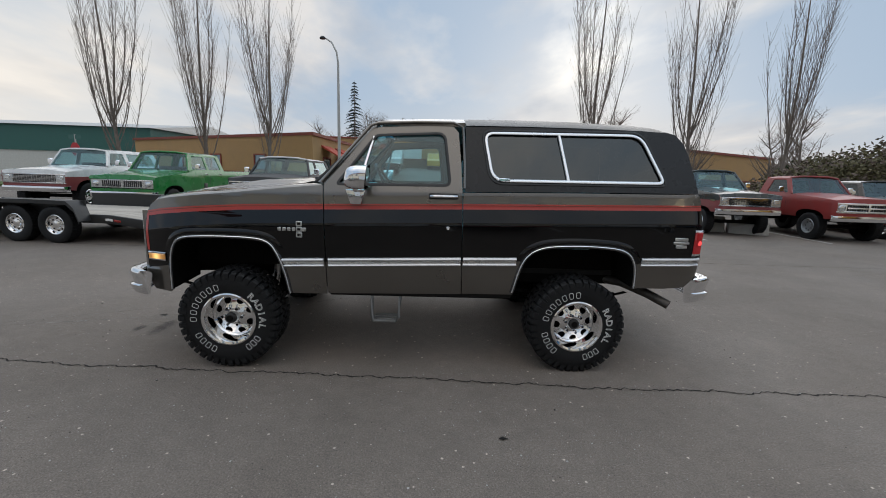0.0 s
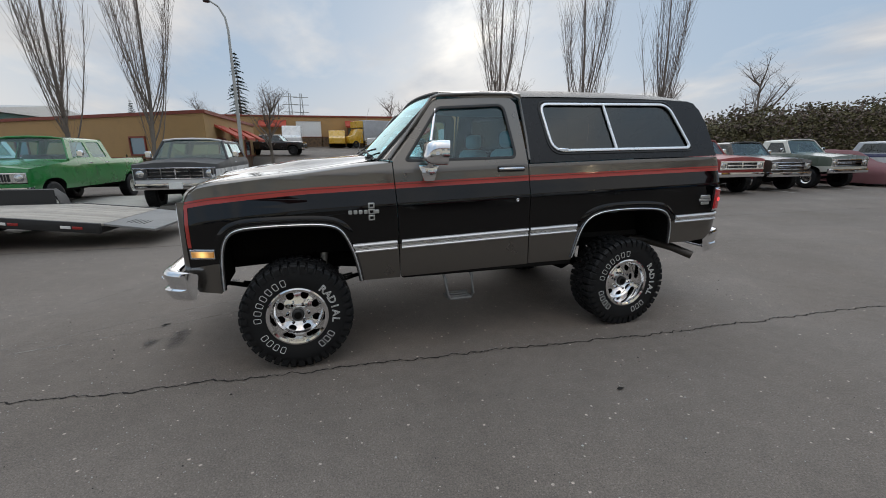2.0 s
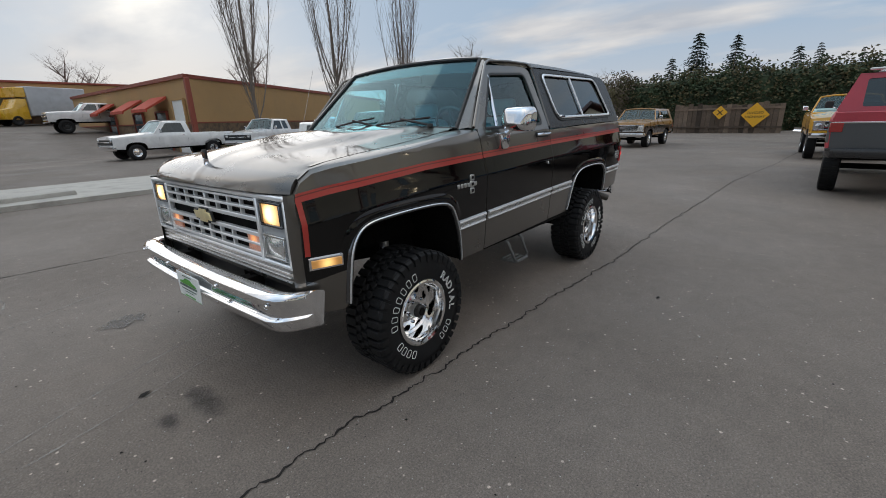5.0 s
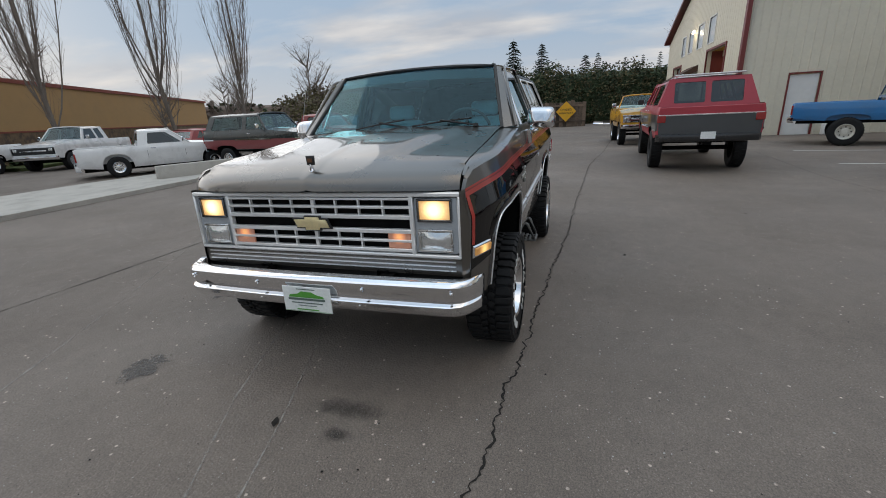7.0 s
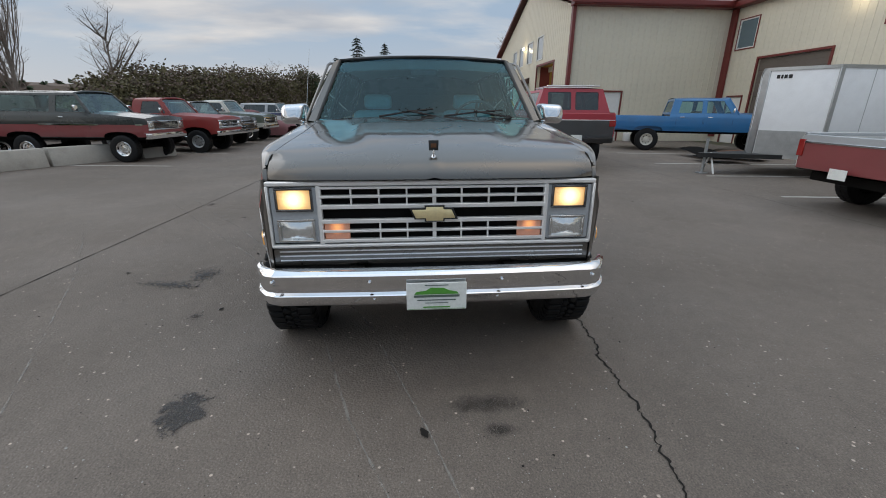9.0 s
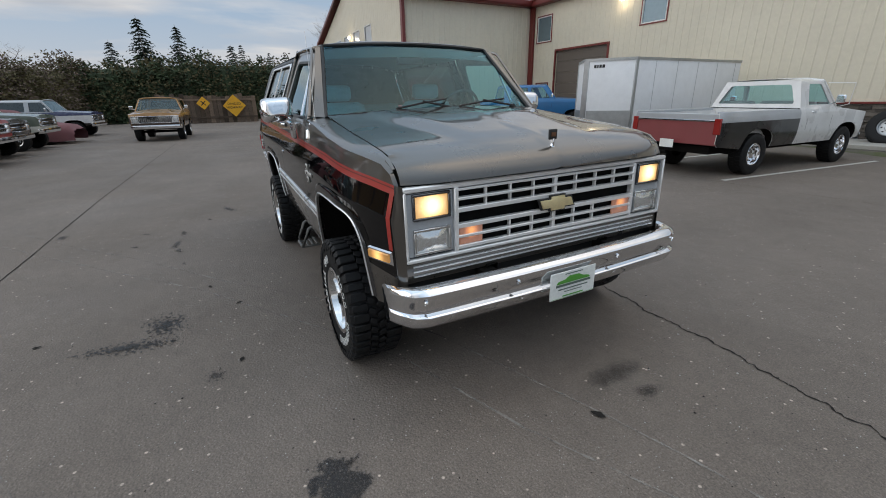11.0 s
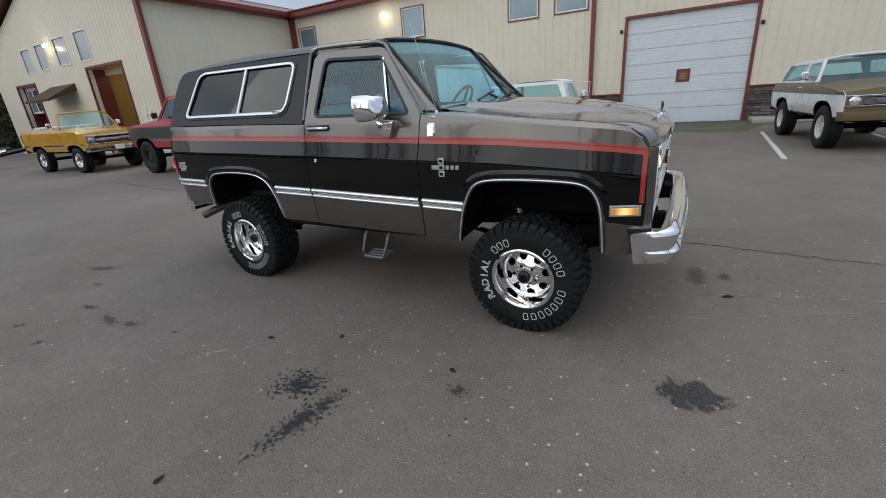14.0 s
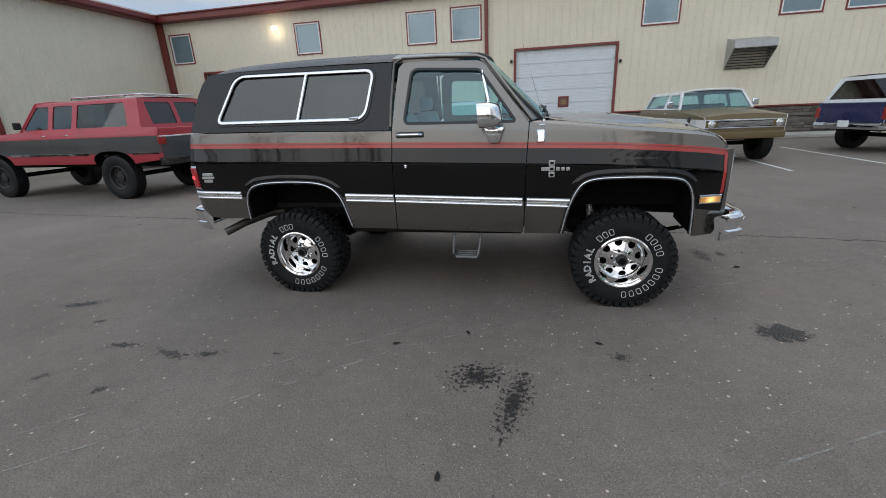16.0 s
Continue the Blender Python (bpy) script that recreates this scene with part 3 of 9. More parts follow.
def thing(name, label, category, m=None, group="", kind=""):
    ob = new(name)
    ob.empty_display_size = 0.3
    ob.matrix_basis = m or Matrix()
    return tagged(ob, label, category, group, kind)


def lerp(x, xs, ys):
    return float(np.interp(x, xs, ys))


def sheet(outer, holes=(), xs=(), ws=(), bend=None):
    """A flat outline in (x, w), with holes, cut along lines of x and w, then bent into space by bend(x, w). Returns (verts, faces, mids)."""
    loops = [[Vector((p[0], p[1], 0)) for p in lp] for lp in (outer, *holes)]
    flat = [p for lp in loops for p in lp]
    bm = bmesh.new()
    vs = [bm.verts.new((p.x, 0, p.y)) for p in flat]
    for t in tessellate_polygon(loops):
        try:
            bm.faces.new([vs[i] for i in t])
        except ValueError:
            pass
    for no, vals in (((1, 0, 0), xs), ((0, 0, 1), ws)):
        for c in vals:
            bmesh.ops.bisect_plane(bm, geom=bm.verts[:] + bm.edges[:] + bm.faces[:], plane_co=(no[0] * c, 0, no[2] * c), plane_no=no, dist=1e-5)
    bm.verts.index_update()
    mids = [f.calc_center_median() for f in bm.faces]
    faces = [[v.index for v in f.verts] for f in bm.faces]
    verts = [(v.co.x, v.co.z) for v in bm.verts]
    edges = [(e.verts[0].index, e.verts[1].index) for e in bm.edges if e.is_boundary]
    bm.free()
    return [bend(x, w) for x, w in verts] if bend else verts, faces, [(c.x, c.z) for c in mids], edges


def panel(me, outer, holes, xs, ws, bend, paint, side=1, thick=0.012):
    """A bent sheet with turned-in edges, painted by zone: paint(x, w) gives its material. side -1 mirrors it in y."""
    v, f, mids, edges = sheet(outer, holes, xs, ws, bend)
    v = [(p[0], side * p[1], p[2]) for p in v]
    for face, c in zip(f, mids):
        me.add([v[i] for i in face], [tuple(range(len(face)))], paint(*c))
    if thick:
        rim = paint(*outer[0])
        for a, b in edges:
            p, q = v[a], v[b]
            me.add([p, q, (q[0], q[1] - side * thick, q[2]), (p[0], p[1] - side * thick, p[2])], [(0, 1, 2, 3)], rim)


def rounded(poly, r, seg=4):
    """Rounds the corners of an outline; r is one radius or one for each corner."""
    out, k = [], len(poly)
    for i, p in enumerate(poly):
        p, a, b = Vector(p[:2]), Vector(poly[i - 1][:2]), Vector(poly[(i + 1) % k][:2])
        rr = r[i] if isinstance(r, (list, tuple)) else r
        u, w = a - p, b - p
        rr = min(rr, u.length * 0.45, w.length * 0.45)
        if rr < 1e-4:
            out.append(tuple(p)); continue
        s, e = p + u.normalized() * rr, p + w.normalized() * rr
        for j in range(seg + 1):
            t = j / seg
            q = (1 - t) ** 2 * s + 2 * t * (1 - t) * p + t * t * e
            out.append((q.x, q.y))
    return out


def band(me, poly, width, bend, mat, side=1, closed=True, lift=0.01, ends=False):
    """A raised moulding that follows an outline on a bent panel."""
    k = len(poly)
    rows = []
    for i in range(k):
        p = Vector(poly[i])
        a = Vector(poly[i - 1] if closed or i else poly[i])
        b = Vector(poly[(i + 1) % k] if closed or i < k - 1 else poly[i])
        d = (b - a).normalized()
        nrm = Vector((-d.y, d.x))
        prof = []
        for s, h in ((-0.5, 0), (-0.35, 0.8), (0, 1), (0.35, 0.8), (0.5, 0)):
            q = p + nrm * s * width
            x, y, z = bend(q.x, q.y)
            prof.append((x, side * (y + h * lift), z))
        rows.append(prof)
    if closed:
        rows.append(rows[0])
    me.grid(rows, mat)

# ---- ground ----
def flat(name, pts, z, mat, label="", category="", kind="structure", depth=0.0):
    me = Mesh()
    if depth:
        me.prism(pts, z - depth, z, mat, "z")
    else:
        v, f, _, _ = sheet(pts, (), (), (), lambda x, y: (x, y, z))
        me.add(v, f, mat)
    ob = part(name, me, None, "", 30)
    return tagged(ob, label, category, "", kind)


flat("ground", [(-900, -900), (900, -900), (900, 900), (-900, 900)], 0.0, ASPHALT, "worn grey-brown asphalt of a vehicle yard", "ground")
flat("road", [(-120, 12.2), (60, 14.4), (60, 21.5), (-120, 19.5)], 0.006, ROADTAR, "dark asphalt service road beyond the yard", "road")


# ---- cream metal shop building ----
WALL_Y, WALL_X, EAVE = -15.3, 17.35, 6.1


def wall_with_holes(name, length, height, holes, m, mat, thick=0.2, top=None):
    """An upright wall in its own (x, z), from 0 to length, with openings cut through it."""
    outer = top or [(0, 0), (length, 0), (length, height), (0, height)]
    hl = [[(a, b), (c, b), (c, d), (a, d)] for a, b, c, d in holes]
    me = Mesh()
    v, f, mids, ed = sheet(outer, hl)
    for y in (0, -thick):
        me.add([(p[0], y, p[1]) for p in v], f, mat)
    for a, b in ed:
        p, q = v[a], v[b]
        me.add([(p[0], 0, p[1]), (q[0], 0, q[1]), (q[0], -thick, q[1]), (p[0], -thick, p[1])], [(0, 1, 2, 3)], mat)
    ob = part(name, me, None, "", 30)
    ob.matrix_basis = m
    return tagged(ob, kind="structure")


def ribs(parent, x0, x1, z0, z1, holes, step=0.305, top=None):
    """Raised ribs of sheet-metal siding, interrupted by openings."""
    me = Mesh()
    x = x0 + step / 2
    while x < x1:
        segs = [(z0, z1 if top is None else top(x) - 0.02)]
        for a, b, c, d in holes:
            if a - 0.05 < x < c + 0.05:
                segs = [s for u, w in segs for s in ((u, min(w, b - 0.03)), (max(u, d + 0.03), w)) if s[1] - s[0] > 0.05]
        for u, w in segs:
            me.add([(x - 0.03, 0, u), (x - 0.012, 0.013, u), (x + 0.012, 0.013, u), (x + 0.03, 0, u), (x - 0.03, 0, w), (x - 0.012, 0.013, w), (x + 0.012, 0.013, w), (x + 0.03, 0, w)],
                   [(0, 1, 5, 4), (1, 2, 6, 5), (2, 3, 7, 6), (0, 3, 2, 1), (4, 5, 6, 7)], CREAM)
        x += step
    return part("siding_ribs", me, parent, "", 20)


def frame_round(parent, a, b, c, d, w, out, mat, name="window_frame"):
    me = Mesh()
    me.box((a - w, -0.02, b - w), (a, out, d + w), mat)
    me.box((c, -0.02, b - w), (c + w, out, d + w), mat)
    me.box((a, -0.02, d), (c, out, d + w), mat)
    me.box((a, -0.02, b - w), (c, out, b), mat)
    return part(name, me, parent)


def shop_window(wall, a, b, c, d, name):
    """A fixed window with maroon surround, white frame and a pane."""
    w = part(name, Mesh().box((a, -0.16, b), (c, -0.13, d), DARKIN), wall)
    frame_round(w, a, b, c, d, 0.05, 0.03, MAROON)
    frame_round(w, a + 0.05, b + 0.05, c - 0.05, d - 0.05, 0.05, 0.018, WHITEPAINT, "sash")
    part("pane", Mesh().box((a + 0.05, -0.03, b + 0.05), (c - 0.05, -0.02, d - 0.05), WINDOWGLASS), w)
    return w


# long wall: own x runs towards -x of the yard, own y towards +y
WA = Matrix.Translation((-26.0, WALL_Y, 0))
X0 = 26.0
LA = X0 + WALL_X
def ax(x):
    return x + X0
bay_door, big_door = (ax(11.72), 0, ax(15.18), 3.70), (ax(-3.80), 0.0, ax(0.14), 3.72)
wins_a = [(ax(15.66), 4.25, ax(16.78), 5.50), (ax(8.88), 4.26, ax(10.06), 5.50), (ax(3.53), 4.28, ax(4.76), 5.50), (ax(1.61), 4.28, ax(2.83), 5.52),
          (ax(-5.95), 4.32, ax(-4.68), 5.55), (ax(-10.65), 4.32, ax(-9.36), 5.55), (ax(-12.7), 4.32, ax(-11.42), 5.55), (ax(-17.3), 4.32, ax(-16.0), 5.55)]
man_door = (ax(15.72), 0.0, ax(16.65), 2.14)
holes_a = [bay_door, big_door, man_door] + wins_a
wall_a = wall_with_holes("wall_north", LA, EAVE, holes_a, WA, CREAM)
tagged(wall_a, "cream ribbed metal wall of a workshop building", "wall")
ribs(wall_a, 0.1, LA - 0.05, 0.0, EAVE, holes_a + [(0, 0, ax(3.4), 1.12)])
for i, (a, b, c, d) in enumerate(wins_a):
    shop_window(wall_a, a, b, c, d, "window")


def sectional_door(name, a, b, c, d, wall_m, label, sign=True, leaf_mat=WHITEDOOR):
    o = thing(name, label, "garage door", wall_m, kind="structure")
    n = 7
    for i in range(n):
        z0, z1 = b + (d - b) * i / n, b + (d - b) * (i + 1) / n
        me = Mesh()
        k = 5
        me.box((a + 0.01, -0.11, z0 + 0.004), (c - 0.01, -0.07, z1 - 0.004), leaf_mat, 0.006)
        for j in range(k):
            zz = z0 + (z1 - z0) * (j + 0.5) / k
            me.box((a + 0.03, -0.07, zz - 0.012), (c - 0.03, -0.063, zz + 0.012), leaf_mat, 0.003)
        part("door_panel", me, o)
    frame_round(o, a, b - 0.3, c, d, 0.09, 0.05, MAROON, "door_frame")
    if sign:
        xm = (a + c) / 2 - 0.02
        pl = part("window_frame", Mesh().box((xm - 0.22, -0.068, 1.42), (xm + 0.22, -0.045, 1.86), MAROON, 0.01), o)
        part("pane", Mesh().box((xm - 0.15, -0.05, 1.49), (xm + 0.15, -0.04, 1.79), WOODFENCE), pl)
        for j in range(3):
            part("notice_line", Mesh().box((xm - 0.1, -0.041, 1.54 + 0.075 * j), (xm + 0.1, -0.038, 1.57 + 0.075 * j), TAN), pl)
    return o


sectional_door("garage_door_1", *big_door, WA, "closed white ribbed sectional door in a maroon frame")
# bay stands open; these shut panels are painted with its dark inside
sectional_door("dark_bay_panels", bay_door[0], bay_door[1], bay_door[2], bay_door[3], WA, "open workshop bay in a maroon frame, its dark inside painted on panels", False, BAYDARK)
md = thing("door_1", "plain white side door in a maroon frame", "door", WA, kind="structure")
part("door_leaf", Mesh().box((man_door[0] + 0.01, -0.08, 0), (man_door[2] - 0.01, -0.04, 2.1), WHITEPAINT, 0.005), md)
part("door_handle", Mesh().box((man_door[0] + 0.06, -0.04, 1.0), (man_door[0] + 0.18, 0.0, 1.04), STEEL, 0.005), md)
frame_round(md, man_door[0], -0.3, man_door[2], man_door[3], 0.05, 0.04, MAROON, "door_frame")

# eaves, downspouts and corner posts
eave_a = Mesh()
eave_a.box((-26.2, WALL_Y - 0.1, EAVE - 0.06), (WALL_X + 0.02, WALL_Y + 0.42, EAVE + 0.24), MAROON, 0.03)
eave_a.box((-26.2, WALL_Y + 0.30, EAVE + 0.2), (WALL_X + 0.02, WALL_Y + 0.5, EAVE + 0.26), MAROON, 0.01)
tagged(part("gutter_1", eave_a), "maroon metal gutter along the eave", "gutter", kind="structure")
for x in (1.36, -13.9, WALL_X - 0.18):
    me = Mesh()
    k = 0.07 if x < 10 else 0.16
    me.box((x - k, WALL_Y + 0.02, 0.25), (x + k, WALL_Y + 0.16, EAVE), MAROON, 0.012)
    if x < 10:
        me.box((x - k, WALL_Y + 0.1, 0.12), (x + k, WALL_Y + 0.36, 0.26), MAROON, 0.012)
    tagged(part("downspout", me), "maroon metal downspout on the cream wall", "downspout", kind="structure")
roof_a = Mesh().prism([(WALL_Y + 0.3, EAVE + 0.2), (WALL_Y - 12, EAVE + 2.4), (WALL_Y - 24, EAVE + 0.2)], -26.2, WALL_X + 0.3, DARKROOF, "x")
tagged(part("roof_1", roof_a), "low grey metal workshop roof", "roof", kind="structure")
for nm, lo, hi in (("wall_back", (-26, WALL_Y - 24, 0), (WALL_X, WALL_Y - 23.8, EAVE)), ("wall_end", (-26.2, WALL_Y - 24, 0), (-26, WALL_Y, EAVE))):
    tagged(part(nm, Mesh().box(lo, hi, CREAM)), "cream metal wall", "wall", kind="structure")

# ledgestone wainscot with a maroon cap
def wainscot(x0, x1):
    o = thing("stone_wainscot", "dark stacked ledgestone wainscot with maroon cap", "wainscot", pose(0, WALL_Y, 0), kind="structure")
    part("backing", Mesh().box((x0, 0.0, 0), (x1, 0.03, 1.1), MORTAR), o)
    part("cap", Mesh().box((x0, 0.0, 1.1), (x1, 0.10, 1.16), MAROON, 0.01), o)
    z = 0.0
    rng = random.Random(int(x0 * 10))
    while z < 1.08:
        h = min(rng.uniform(0.06, 0.13), 1.09 - z)
        x = x0
        while x < x1 - 0.02:
            w = min(rng.uniform(0.18, 0.55), x1 - x)
            me = Mesh().box((x + 0.004, 0.02, z + 0.004), (x + w - 0.004, 0.045 + rng.uniform(0, 0.045), z + h - 0.004), LEDGE, 0.008)
            part("stone", me, o, "", 20)
            x += w
        z += h


# gabled wing: eave wall along y, gable wall facing +y
PY = -7.5
GABLE_L, APEX, FAR_EAVE = 17.0, (8.3, 8.5), 5.65
wing = wall_with_holes("wall_west", PY - WALL_Y, EAVE, [(5.08, 0, 6.08, 2.34)], Matrix.Translation((WALL_X, WALL_Y, 0)) @ Matrix.Rotation(math.pi / 2, 4, "Z"), CREAM)
tagged(wing, "cream ribbed metal wall of the gabled wing", "wall")
ribs(wing, 0.2, PY - WALL_Y - 0.1, 0, EAVE, [(5.08, 0, 6.08, 2.34)])
wd = thing("door_2", "white personnel door with maroon frame in the wing", "door", wing.matrix_basis.copy(), kind="structure")
part("door_leaf", Mesh().box((5.09, -0.08, 0), (6.07, -0.04, 2.32), WHITEPAINT), wd)
frame_round(wd, 5.08, -0.3, 6.08, 2.34, 0.06, 0.04, MAROON, "door_frame")
gt = lambda x: lerp(x, [0, APEX[0], GABLE_L], [EAVE, APEX[1], FAR_EAVE])
bay_holes = [(2.55, 0, 5.72, 3.92), (12.0, 0, 14.4, 3.7)]
gwin = [(4.80, 4.32, 5.95, 5.52), (7.05, 4.32, 8.25, 5.50), (9.35, 4.32, 10.45, 5.45), (11.3, 4.30, 12.3, 5.40)]
GM = Matrix.Translation((WALL_X, PY, 0))
gable = wall_with_holes("wall_gable", GABLE_L, EAVE, bay_holes + gwin, GM, CREAM, 0.2, [(0, 0), (GABLE_L, 0), (GABLE_L, FAR_EAVE), APEX, (0, EAVE)])
tagged(gable, "cream ribbed metal gable wall with two workshop bays", "wall")
ribs(gable, 0.1, GABLE_L, 0, 9, bay_holes + gwin, 0.305, gt)
for a, b, c, d in gwin:
    w = part("window", Mesh().box((a, -0.16, b), (c, -0.13, d), DARKIN), gable)
    frame_round(w, a, b, c, d, 0.05, 0.03, WHITEPAINT)
    part("pane", Mesh().box((a, -0.04, b), (c, -0.02, d), P_SILVER), w)
for a, b, c, d in bay_holes:
    o = thing("workshop_bay", "open workshop bay in a maroon frame", "bay", GM, kind="structure")
    frame_round(o, a, b - 0.3, c, d, 0.10, 0.05, MAROON, "door_frame")
    part("inner_wall", Mesh().box((a - 1, -4.0, 0), (c + 1, -3.9, d + 0.5), OCHRE), o)
    part("inner_partition", Mesh().box((c + 0.12, -3.9, 0), (c + 0.22, -0.22, d + 0.5), OCHRE), o)
    part("inner_ceiling", Mesh().box((a - 1, -4.0, d + 0.5), (c + 1, -0.22, d + 0.6), WHITEPAINT), o)
    part("jamb_liner", Mesh().box((c + 0.004, -0.8, 0), (c + 0.11, -0.21, d), MAROON), o)
    part("header_liner", Mesh().box((a, -0.8, d - 0.28), (c, -0.7, d), CREAM), o)
    part("shelf", Mesh().box((a + 0.2, -3.6, 0), (a + 1.6, -3.0, 1.5), DARKIN, 0.02), o)
    part("tool_chest", Mesh().box((c - 0.9, -1.9, 0), (c - 0.15, -1.3, 1.05), P_WINE, 0.02), o)
    part("storage_bin", Mesh().box((a + 0.5, -1.6, 0), (a + 1.3, -0.9, 1.15), DARKIN, 0.05), o)
    if a > 10:
        rd = part("raised_door", Mesh().box((a, -0.34, 2.25), (c, -0.28, d - 0.02), WHITEDOOR, 0.006), o)
        for k in range(3):
            for z in (2.36, 2.98):
                part("pane", Mesh().box((a + 0.14 + 0.75 * k, -0.285, z), (a + 0.74 + 0.75 * k, -0.274, z + 0.5), GLASS_DARK), rd)
    part("workbench", Mesh().box((c - 1.4, -3.4, 0), (c - 0.2, -2.7, 0.95), WOODFENCE, 0.02), o)
sl = thing("shop_light", "lit strip light hanging inside the workshop bay", "ceiling light", GM)
part("housing", Mesh().box((3.4, -2.3, 4.15), (4.8, -2.1, 4.22), WHITEPAINT, 0.01), sl)
part("tube", Mesh().tube([(3.45, -2.2, 4.11), (4.75, -2.2, 4.11)], 0.02, LAMPGLOW, 8), sl)
part("hanger", Mesh().tube([(4.1, -2.2, 4.22), (4.1, -2.2, 4.42)], 0.01, POLE, 6), sl)
bl = new("bay_light", bpy.data.lights.new("bay_light", "POINT"))
bl.data.energy, bl.data.color, bl.data.shadow_soft_size = 24, (1.0, 0.86, 0.62), 0.3
bl.parent = sl
bl.location = (4.1, -2.2, 3.9)
hood_ = Mesh().prism([(0, 3.45), (1.3, 2.75), (1.3, 2.65), (0, 3.1)], 7.4, 10.2, SHINGLE, "x")
aw = part("awning", hood_)
aw.matrix_basis = GM
tagged(aw, "brown shingled awning over a side door", "awning", kind="structure")
tagged(part("downspout", Mesh().box((WALL_X - 0.14, PY - 0.02, 0), (WALL_X + 0.1, PY + 0.14, EAVE + 0.1), MAROON, 0.012)), "maroon corner post of the wing", "downspout", kind="structure")
eb = Mesh()
eb.box((WALL_X - 0.42, WALL_Y, EAVE - 0.06), (WALL_X + 0.1, PY + 0.2, EAVE + 0.24), MAROON, 0.03)
tagged(part("gutter_2", eb), "maroon metal gutter of the wing", "gutter", kind="structure")
rk = Mesh()
for (xa, za), (xb, zb_) in (((-0.5, EAVE - 0.06), APEX), ((GABLE_L + 0.5, FAR_EAVE - 0.1), APEX)):
    xa, xb = WALL_X + xa, WALL_X + xb
    rk.add([(xa, PY + 0.35, za + 0.08), (xb, PY + 0.35, zb_ + 0.12), (xb, -40, zb_ + 0.12), (xa, -40, za + 0.08), (xa, PY + 0.35, za + 0.27), (xb, PY + 0.35, zb_ + 0.32), (xb, -40, zb_ + 0.32), (xa, -40, za + 0.27)],
           [(0, 1, 2, 3), (4, 7, 6, 5), (0, 4, 5, 1), (1, 5, 6, 2), (0, 3, 7, 4)], MAROON)
tagged(part("roof_2", rk), "pitched roof of the wing with maroon edge", "roof", kind="structure")
tagged(part("wall_far", Mesh().box((WALL_X + GABLE_L, -40, 0), (WALL_X + GABLE_L + 0.2, PY, FAR_EAVE), CREAM)), "cream metal wall", "wall", kind="structure")


def wall_lamp(x, z, m, lit=True):
    o = thing("wall_lamp", "small lit floodlight on the cream wall", "wall lamp", m)
    part("bracket", Mesh().box((x - 0.03, 0, z - 0.02), (x + 0.03, 0.12, z + 0.03), POLE, 0.005), o)
    part("lamp_head", Mesh().box((x - 0.14, 0.1, z - 0.09), (x + 0.14, 0.22, z + 0.07), LAMPGLOW, 0.02), o)
    l = new("lamp_light", bpy.data.lights.new("lamp_light", "POINT"))
    l.data.energy, l.data.color, l.data.shadow_soft_size = 8, (1.0, 0.82, 0.55), 0.1
    l.parent = o
    l.location = (x, 0.38, z - 0.12)


wall_lamp(11.0 + X0, 5.41, WA)
wall_lamp(8.8, 5.3, GM)

# louvred vent hood
vh = thing("wall_vent", "galvanised metal vent hood with black louvres", "vent", WA)
a, c = ax(-9.15), ax(-7.75)
part("hood", Mesh().add([(a, 0, 2.5), (c, 0, 2.5), (a, 0.05, 3.6), (c, 0.05, 3.6), (a, 0.75, 3.45), (c, 0.75, 3.45), (a, 0.75, 3.2), (c, 0.75, 3.2), (a, 0, 3.6), (c, 0, 3.6)],
                        [(8, 9, 5, 4), (4, 5, 7, 6), (0, 8, 4, 6), (1, 7, 5, 9)], GALV), vh)
for i in range(8):
    t = (i + 0.5) / 8
    y, z = 0.75 * t, 2.5 + 0.7 * t
    part("louvre", Mesh().box((a + 0.04, y - 0.05, z - 0.012), (c - 0.04, y + 0.03, z + 0.012), BLACKPLASTIC), vh)
for xx, zz_ in ((ax(0.33), 3.33), (ax(-3.98), 3.08)):
    tagged(part("door_sensor", Mesh().box((xx - 0.05, 0, zz_ - 0.06), (xx + 0.05, 0.09, zz_ + 0.06), BLACKPLASTIC, 0.02)), "small black sensor on the cream wall", "sensor").matrix_basis = WA

# mossy strip at the wall's foot, kerb ledge, parking lines
flat("moss_strip", [(-26, WALL_Y + 0.05), (17, WALL_Y + 0.05), (17, -14.0), (7, -13.7), (2, -13.0), (0, -12.0), (-3.6, -11.4), (-4.4, -13.7), (-10, -14.1), (-26, -14.3)], 0.004, MOSSY, "moss-grown asphalt at the foot of the wall", "ground")
tagged(part("kerb_1", Mesh().box((0.2, WALL_Y + 0.1, 0), (2.5, -13.4, 0.13), CONCRETE, 0.02)), "low concrete ledge at the wall", "kerb", kind="structure")
tagged(part("kerb_2", Mesh().box((-12.5, WALL_Y + 0.1, 0), (-4.0, -13.9, 0.13), CONCRETE, 0.02)), "low concrete ledge at the wall", "kerb", kind="structure")

# ---- parked vehicles ----
WHEELS = {}


